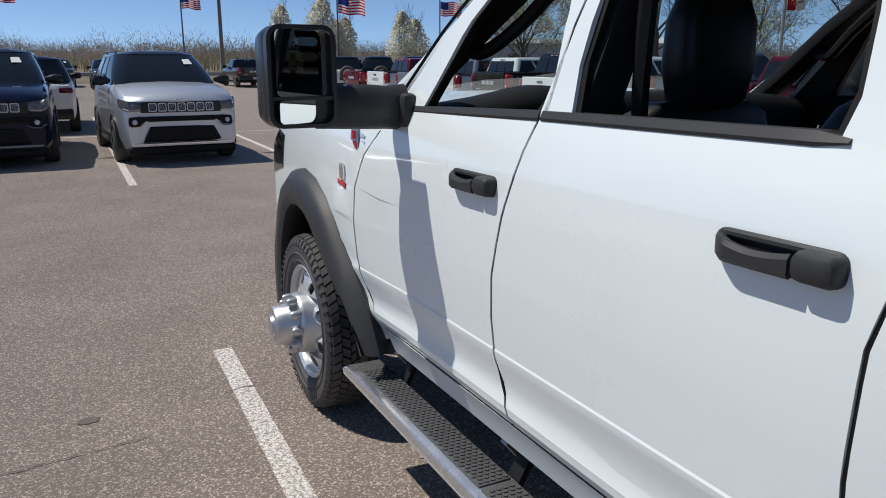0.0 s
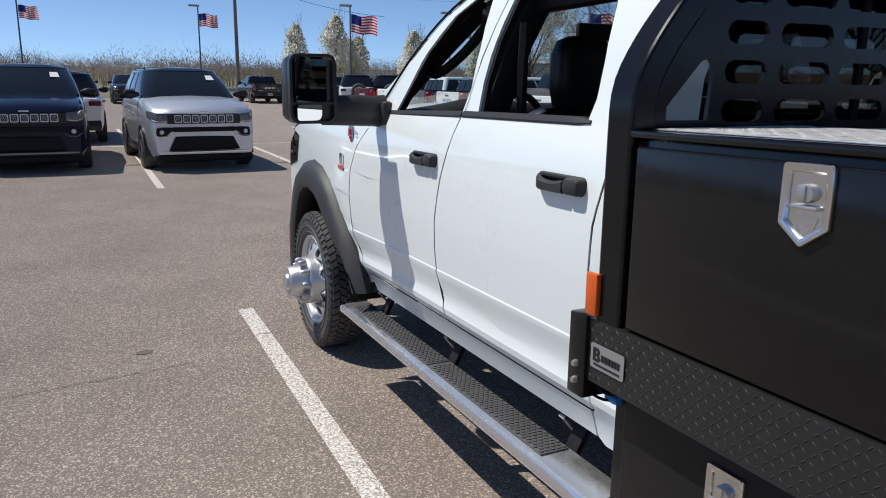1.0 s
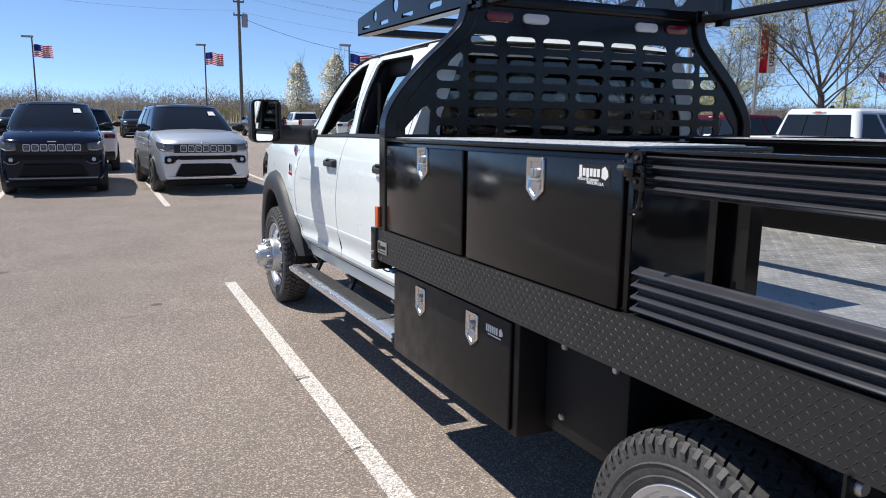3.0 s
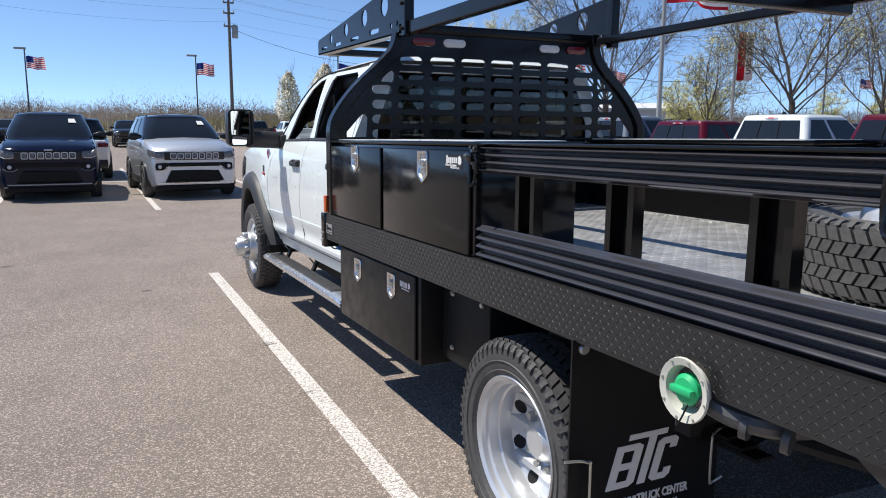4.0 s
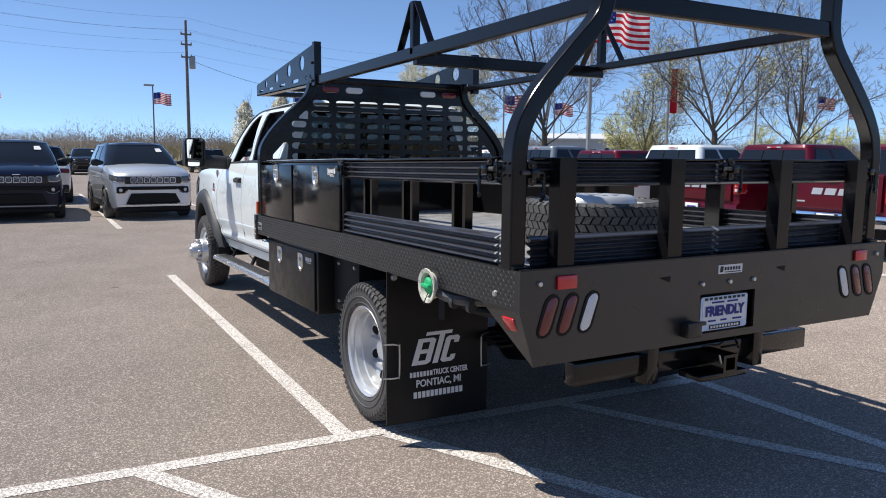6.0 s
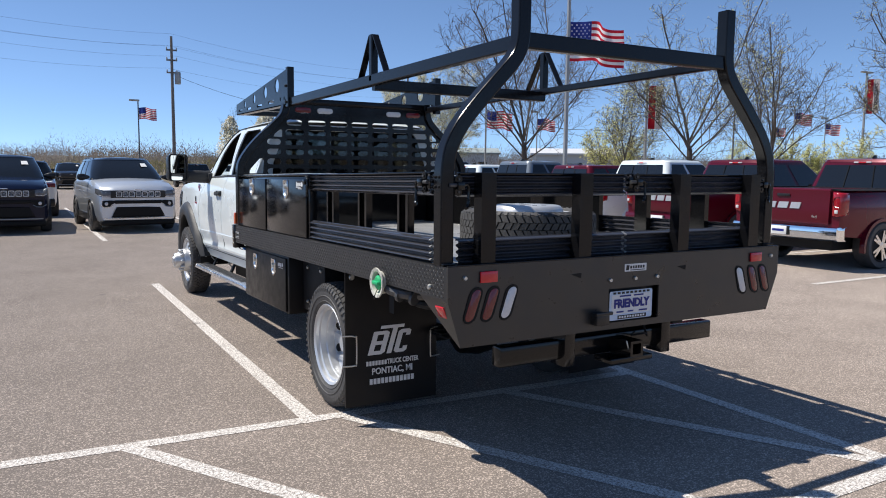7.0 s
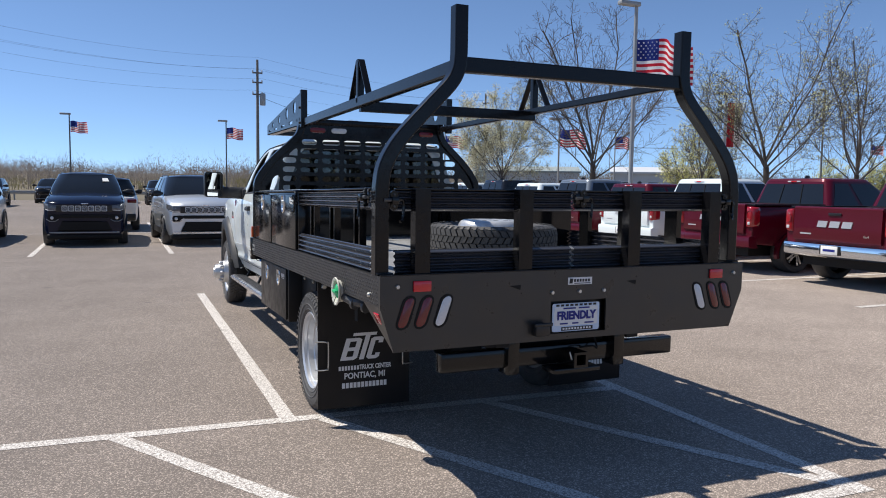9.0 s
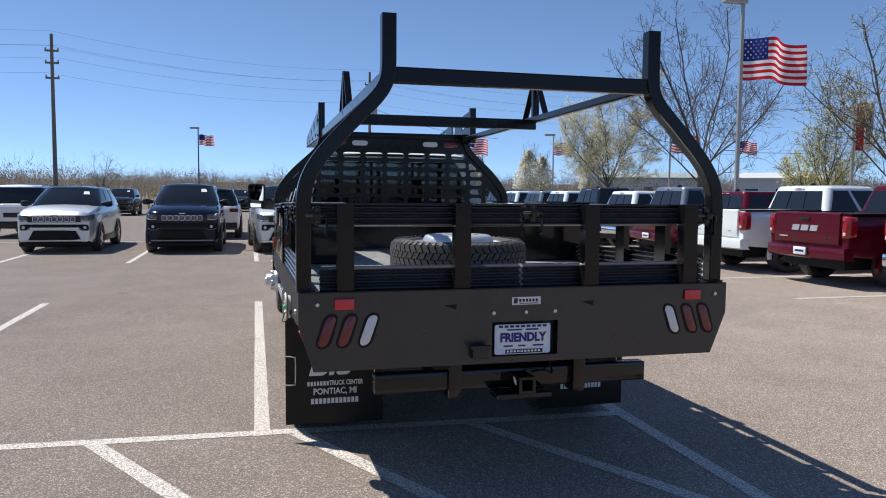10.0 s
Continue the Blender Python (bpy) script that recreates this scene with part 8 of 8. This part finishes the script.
def blossom_tree(x, y, height, seed, width=0.32):
    """A narrow pear tree in white flower: limbs inside an uneven crown of small clumps."""
    rng = random.Random(seed)
    tree = thing("blossom_tree", "narrow pear tree covered in white blossom", "tree", "trees in blossom", at=pose(x, y, -0.05))
    bm, tips = B(), []
    limb(bm, Vector((0, 0, 0)), Vector((0, 0, height * 0.25)), 0.11, 0.09, 8)
    part("trunk", bm, BARK, tree)
    bm = B()
    for k in range(6):
        a = 2 * math.pi * k / 6
        grow(bm, rng, Vector((0, 0, height * (0.2 + 0.08 * k))), Vector((math.cos(a) * 0.4, math.sin(a) * 0.4, 1)).normalized(), height * 0.2, 0.05, 3, tips, 0.45, 0.2)
    raw("branchwork", bm, TWIG, tree, "", "stuff")
    bm = B()
    for k in range(3200):
        t = rng.random()
        z = height * (0.17 + 0.83 * t)
        prof = width * height * math.sin(math.pi * (0.10 + 0.88 * t)) ** 0.75
        a = rng.uniform(0, 2 * math.pi)
        lump = 0.7 + 0.5 * noise.noise(Vector((math.cos(a) * 1.4, math.sin(a) * 1.4, z * 0.9 + seed)))
        rr = prof * lump * rng.random() ** 0.35
        leaf(bm, Vector((rr * math.cos(a), rr * math.sin(a), z)), rng.uniform(0.07, 0.16), rng)
    raw("crown", bm, BLOSSOM, tree, "uneven crown of white blossom", "stuff")
    return tree


bare_tree(17.93, 25.69, 10.0, 3)
bare_tree(24.29, 21.47, 9.8, 8, 0.45, SPRING, "tree with pale young leaves on bare limbs", 0.035)
bare_tree(30.25, 21.61, 9.0, 14, 0.12, leaf_size=0.03)
bare_tree(25.17, 11.06, 9.0, 21, 0.2, SPRING, "grey tree with scattered yellow-green buds", 0.028)
bare_tree(18.69, 36.08, 7.9, 5, 2.2, PALEBUD, "spreading tree with thin pale blossom", 0.040, spread=1.05)
bare_tree(31.16, 33.16, 6.9, 34, 0.3)
for i, (x, y, h) in enumerate(((32.81, 37.17, 5.4), (56.52, 44.21, 5.7), (50.79, 35.9, 5.0), (57.52, 37.8, 5.0), (45.96, 27.07, 4.8), (37.14, 39.2, 4.8))):
    bare_tree(x, y, h * 0.85, 60 + i, 4, SPRING, "young tree with yellow-green leaves", 0.06, True, 0.4)
bare_tree(-12.6, 60.0, 4.6, 35, 0, None, "small bare tree at the lot's far edge", small=True)
for i, (x, y, h) in enumerate(((16.5, 74.0, 6.6), (16.4, 61.5, 6.5), (21.2, 70.0, 5.4), (25.9, 68.0, 6.0), (29.0, 72.0, 5.6), (33.5, 70.0, 6.0), (19.0, 66.0, 5.0))):
    blossom_tree(x, y, h, 40 + i, 0.25 if i < 2 else 0.30)

# ---- far brown woodland ----
rng = random.Random(77)
bm = B()
rows = []
for i in range(150):
    a = radians(360 * i / 149)
    rows.append([])
    for r, z in ((92, -0.06), (125, 0.3), (165, 0.9 + 0.6 * noise.noise(Vector((i * 0.13, 1, 0)))), (230, 2.6 + 1.6 * noise.noise(Vector((i * 0.09, 7, 0)))), (320, 5.0 + 2.5 * noise.noise(Vector((i * 0.06, 3, 0)))), (520, -0.06)):
        rows[-1].append((r * math.sin(a), r * math.cos(a), z))
loft(bm, rows, False, False)
solid("hillside", bm, GRASS, "low grassy rise beyond the lot", "hill", kind="structure")


def scrub(count, seed, r0, r1, h0, h1, material, name, label, twigs=30, fine=1.0):
    rng = random.Random(seed)
    vs, fs = [], []
    for k in range(count):
        a = radians(rng.uniform(-72, 117) if rng.random() < 0.86 else rng.uniform(117, 288))
        r = rng.uniform(r0, r1)
        base = 0.3 + max(0, r - 125) * 0.018
        x, y = r * math.sin(a), r * math.cos(a)
        clump = 0.60 + 0.55 * (noise.noise(Vector((x * 0.03, y * 0.03, seed))) + 0.5)
        h = rng.uniform(h0, h1) * clump
        across = Vector((math.cos(a), -math.sin(a), 0))
        for j in range(twigs):
            if j < 2:
                p, d, w = Vector((x, y, base)), Vector((rng.gauss(0, 0.06), rng.gauss(0, 0.06), rng.uniform(0.35, 0.60))) * h, across * 0.04
            else:
                out = Vector((rng.gauss(0, 1), rng.gauss(0, 1), rng.gauss(0.0, 0.9))).normalized() * rng.random() ** 0.75
                p = Vector((x, y, base + h * 0.50)) + Vector((out.x * 0.34, out.y * 0.34, out.z * 0.40)) * h
                far = out.length
                d = (out * 0.9 + Vector((rng.gauss(0, 0.4), rng.gauss(0, 0.4), rng.gauss(0.5, 0.4)))).normalized() * h * (0.05 + 0.10 * far) * rng.uniform(0.6, 1.3) * fine
                w = across * rng.uniform(0.05, 0.11) * (1.12 - far) * fine
            i0 = len(vs)
            vs += [p - w, p + w, p + d + w * 0.2, p + d - w * 0.2]
            fs.append((i0, i0 + 1, i0 + 2, i0 + 3))
    me = bpy.data.meshes.new(name)
    me.from_pydata([tuple(v) for v in vs], [], fs)
    me.materials.append(material)
    return tagged(new(name, me), label, "woodland", kind="stuff")


scrub(11500, 5, 112, 260, 3.2, 6.2, SCRUB, "far_woods", "bare brown spring woodland along the horizon", 46, 0.75)
scrub(4200, 9, 98, 180, 1.3, 3.0, SCRUBGREEN, "budding_bushes", "olive budding bushes at the wood's edge")
scrub(420, 12, 140, 240, 5.4, 8.2, SCRUB, "tall_bare_trees", "taller bare trees above the woodland", 220, 0.45)


# ---- poles, flags, banners, wires ----
def flag(parent, x, y, z_top, w, h, yaw, seed):
    """A flying cloth with stripes and a blue corner, waving."""
    nx, nz = 26, 13
    c, s = math.cos(radians(yaw)), math.sin(radians(yaw))
    bm = B()

    def at(i, j):
        u, v = i / nx, j / nz
        wave = 0.10 * w * u * math.sin(u * 9 + seed + 1.2 * v) + 0.03 * w * math.sin(u * 17 + seed * 2)
        drop = 0.10 * w * u ** 1.5 + 0.03 * w * math.sin(u * 8 + seed)
        du = u * w * (1 - 0.06 * math.sin(u * 6 + seed) ** 2)
        return Vector((x + c * du - s * wave, y + s * du + c * wave, z_top - v * h - drop))

    g = [[bm.verts.new(at(i, j)) for j in range(nz + 1)] for i in range(nx + 1)]
    for i in range(nx):
        for j in range(nz):
            f = bm.faces.new([g[i][j], g[i + 1][j], g[i + 1][j + 1], g[i][j + 1]])
            f.material_index = 2 if (i < 10 and j < 7) else (0 if j % 2 == 0 else 1)
    cloth = part("cloth", bm, (FLAGRED, FLAGWHITE, FLAGBLUE), parent, "striped red and white cloth with a blue corner", 80)
    if w > 1.9:
        bm = B()
        for i in range(1, 10):
            for j in range(1, 7):
                if (i + j) % 2 == 0:
                    for sd in (-0.012, 0.012):
                        p = at(i, j) + Vector((-s * sd, c * sd, 0))
                        q = [p + Vector((c * 0.035 * math.cos(t), s * 0.035 * math.cos(t), 0.035 * math.sin(t))) for t in [2 * math.pi * k / 5 + 0.3 for k in range(5)]]
                        bm.faces.new([bm.verts.new(v) for v in q])
        raw("star_field", bm, FLAGWHITE, cloth, "", "stuff")
    return cloth


def flag_pole(x, y, height, fw, fz, seed, yaw=-15, r=0.07, head=True, dark=False):
    ob = thing("light_pole", "tall metal lot light pole flying a striped flag", "light pole", "light poles with flags")
    bm = B()
    lathe(bm, [(r * 1.9, 0), (r * 1.9, 0.35), (r, 0.42), (r * 0.75, height)], (x, y, 0), "z", 10)
    part("pole", bm, POLEDARK if dark else POLEMETAL, ob)
    if head:
        bm = B()
        box(bm, x - 0.75, x + 0.12, y - 0.13, y + 0.13, height - 0.02, height + 0.14, 0.04)
        part("lamp_head", bm, POLEMETAL, ob, "flat lot lamp head")
    flag(ob, x + r, y, fz, fw, fw * 0.64, yaw, seed)
    return ob


flag_pole(14.93, 19.05, 8.1, 2.2, 7.0, 1.0, yaw=-12, r=0.085)
for i, (x, y, h, fw) in enumerate(((7.2, 69.8, 7.3, 1.6), (-6.0, 69.8, 7.3, 1.5), (15.3, 54.5, 6.5, 1.9), (24.57, 39.29, 6.0, 1.8), (42.79, 57.94, 7.2, 1.8), (65.12, 45.26, 8.0, 1.8), (74.36, 47.97, 7.4, 1.8), (85.53, 62.61, 8.0, 1.8), (22.2, 52.7, 6.2, 1.5))):
    flag_pole(x, y, h, fw, h - 0.55, 2.0 + i * 1.3, yaw=-20 - 4 * (i % 3), dark=i < 3)


def banner_pole(x, y, height, text):
    ob = thing("banner_pole", "lot light pole with an upright red and white banner", "light pole", "light poles with banners")
    bm = B()
    lathe(bm, [(0.16, 0), (0.16, 0.5), (0.10, 0.55), (0.08, height)], (x, y, 0), "z", 10)
    part("pole", bm, POLEMETAL, ob)
    for d in (-1, 1):
        bm = B()
        box(bm, x + d * 0.35 - 0.3, x + d * 0.35 + 0.3, y - 0.14, y + 0.14, height - 0.02, height + 0.1, 0.03)
        part("lamp_head", bm, POLEMETAL, ob)
    z1, z0 = height - 0.5, height - 3.1
    way = Vector((x + 2.9, y + 3.2)).normalized()
    side = Vector((way.y, -way.x))

    def sheet(u0, u1, a, b, d=0.0):
        m = B()
        q = [Vector((x + side.x * u - way.x * d, y + side.y * u - way.y * d, z)) for u, z in ((u0, a), (u1, a), (u1, b), (u0, b))]
        vs = [m.verts.new(v) for v in q]
        m.faces.new(vs)
        bmesh.ops.subdivide_edges(m, edges=m.edges[:], cuts=5, use_grid_fill=True)
        for v in m.verts:
            v.co += Vector((way.x, way.y, 0)) * 0.05 * math.sin(v.co.z * 2.4)
        bmesh.ops.solidify(m, geom=m.faces[:], thickness=0.01)
        return m

    bn = part("banner", sheet(0.1, 0.92, z0, z1), FLAGRED, ob, "upright red banner with a white band")
    part("band", sheet(0.5, 0.92, z0, z1, 0.02), FLAGWHITE, bn)
    if text:
        me = words(text, 0.42, DECALBLACK, "lettering", 0.012)
        ang = math.atan2(side.y, side.x)
        place_words("lettering", me, Matrix.Translation((x + side.x * 0.71 - way.x * 0.10, y + side.y * 0.71 - way.y * 0.10, (z0 + z1) / 2)) @ Euler((radians(90), 0, ang)).to_matrix().to_4x4() @ pose(0, 0, 0, 0, 0, 90) @ Matrix.Diagonal((0.9, 0.75, 1, 1)), bn)
    return ob


def lot_lamp(x, y, height):
    ob = thing("lot_lamp", "dark metal lot lamp pole with a flat head", "light pole", "lot lamps")
    bm = B()
    lathe(bm, [(0.14, 0), (0.14, 0.4), (0.08, 0.5), (0.06, height)], (x, y, 0), "z", 10)
    part("pole", bm, POLEDARK, ob)
    part("lamp_head", box(B(), x - 0.5, x + 0.1, y - 0.12, y + 0.12, height - 0.02, height + 0.12, 0.03), POLEDARK, ob)
    return ob


lot_lamp(47.42, 38.05, 9.2)
banner_pole(30.88, 31.05, 7.2, "USED CARS")
banner_pole(54.3, 31.62, 9.2, "USED CARS")


def utility_pole(x, y, h, transformer=False):
    ob = thing("utility_pole", "weathered wooden utility pole with cross arms", "utility pole", "utility poles")
    bm = B()
    lathe(bm, [(0.155, 0), (0.14, h * 0.3), (0.10, h), (0, h)], (x, y, 0), "z", 10)
    part("pole", bm, WOOD, ob)
    for z in (h - 1.1, h - 1.9, h - 2.9):
        bm = B()
        box(bm, x - 0.42, x + 0.42, y - 0.06, y + 0.06, z - 0.06, z + 0.06)
        arm = part("cross_arm", bm, WOOD, ob)
        for d in (-0.38, 0.38):
            bm = B()
            lathe(bm, [(0.05, 0), (0.06, 0.06), (0.035, 0.12), (0.05, 0.16), (0, 0.2)], (x + d, y, z + 0.06), "z", 8)
            part("insulator", bm, POLEMETAL, arm)
    if transformer:
        bm = B()
        lathe(bm, [(0, -0.5), (0.22, -0.5), (0.24, -0.4), (0.24, 0.4), (0.2, 0.5), (0, 0.52)], (x + 0.42, y - 0.1, h - 3.3), "z", 14)
        part("transformer", bm, POLEMETAL, ob, "grey transformer can")
    return ob


POLES = ((-42.0, 43.0, 11.8), (-14.1, 52.0, 11.9), (8.8, 62.0, 12.0), (36.0, 73.0, 12.0))
for i, (x, y, h) in enumerate(POLES):
    utility_pole(x, y, h, i == 2)
for (x0, y0, h0), (x1, y1, h1) in zip(POLES, POLES[1:]):
    for dz, off_ in ((0.0, 0), (-0.95, -0.38), (-0.95, 0.38), (-1.75, 0.38), (-2.75, -0.38)):
        bm = B()
        pts = []
        for k in range(13):
            t = k / 12
            pts.append((x0 + (x1 - x0) * t + off_, y0 + (y1 - y0) * t, h0 + (h1 - h0) * t + dz + 0.2 - 0.7 * 4 * t * (1 - t)))
        tube(bm, pts, 0.0055, 4)
        solid("overhead_wire", bm, SEAL, "thin black wire slung between utility poles", "wire", "overhead wires")
bm = B()
tube(bm, [(8.8 + (20.0 - 8.8) * t, 62 + (60 - 62) * t, 9.0 - 2.6 * t - 0.5 * 4 * t * (1 - t)) for t in [k / 10 for k in range(11)]], 0.014, 4)
solid("overhead_wire", bm, SEAL, "thin black service wire running down to a post", "wire", "overhead wires")


# ---- low buildings beyond the lot ----
def shed(x, y, w, d, h, yaw, wall, roof, label):
    ob = thing("low_building", label, "building", "far low buildings", at=pose(x, y, 0, 0, 0, yaw))
    part("wall", box(B(), -w / 2, w / 2, -d / 2, d / 2, 0, h * 0.78), wall, ob)
    bm = B()
    prism(bm, [(-d / 2 - 0.4, h * 0.775), (d / 2 + 0.4, h * 0.775), (d / 2 + 0.4, h * 0.83), (0, h), (-d / 2 - 0.4, h * 0.83)], "x", -w / 2 - 0.4, w / 2 + 0.4)
    part("roof", bm, roof, ob)
    for k in range(3):
        cx = -w / 3 + k * w / 3
        win = part("window", box(B(), cx - 0.9, cx + 0.9, -d / 2 - 0.06, -d / 2 + 0.02, h * 0.25, h * 0.55), mat("white_frame", (0.7, 0.7, 0.7), 0.5), ob)
        part("pane", box(B(), cx - 0.8, cx + 0.8, -d / 2 - 0.08, -d / 2 - 0.061, h * 0.27, h * 0.53), GLASSDARK, win)
    return ob


shed(67.45, 117.16, 17, 9, 5.4, -28, SIDING, SIDINGGREEN, "long low pale building with a grey-green roof")
shed(66.68, 81.45, 11, 8, 4.6, -36, SIDING, SIDING, "small white building with a pale roof")
bm = B()
for k in range(24):
    box(bm, -30 + 4 * k - 0.06, -30 + 4 * k + 0.06, 66.4, 66.5, -0.05, 0.75)
box(bm, -30.1, 62.1, 66.36, 66.42, 0.45, 0.72, 0.02)
solid("guard_rail", bm, POLEMETAL, "grey steel guard rail along the lot's far edge", "guard rail", kind="structure")
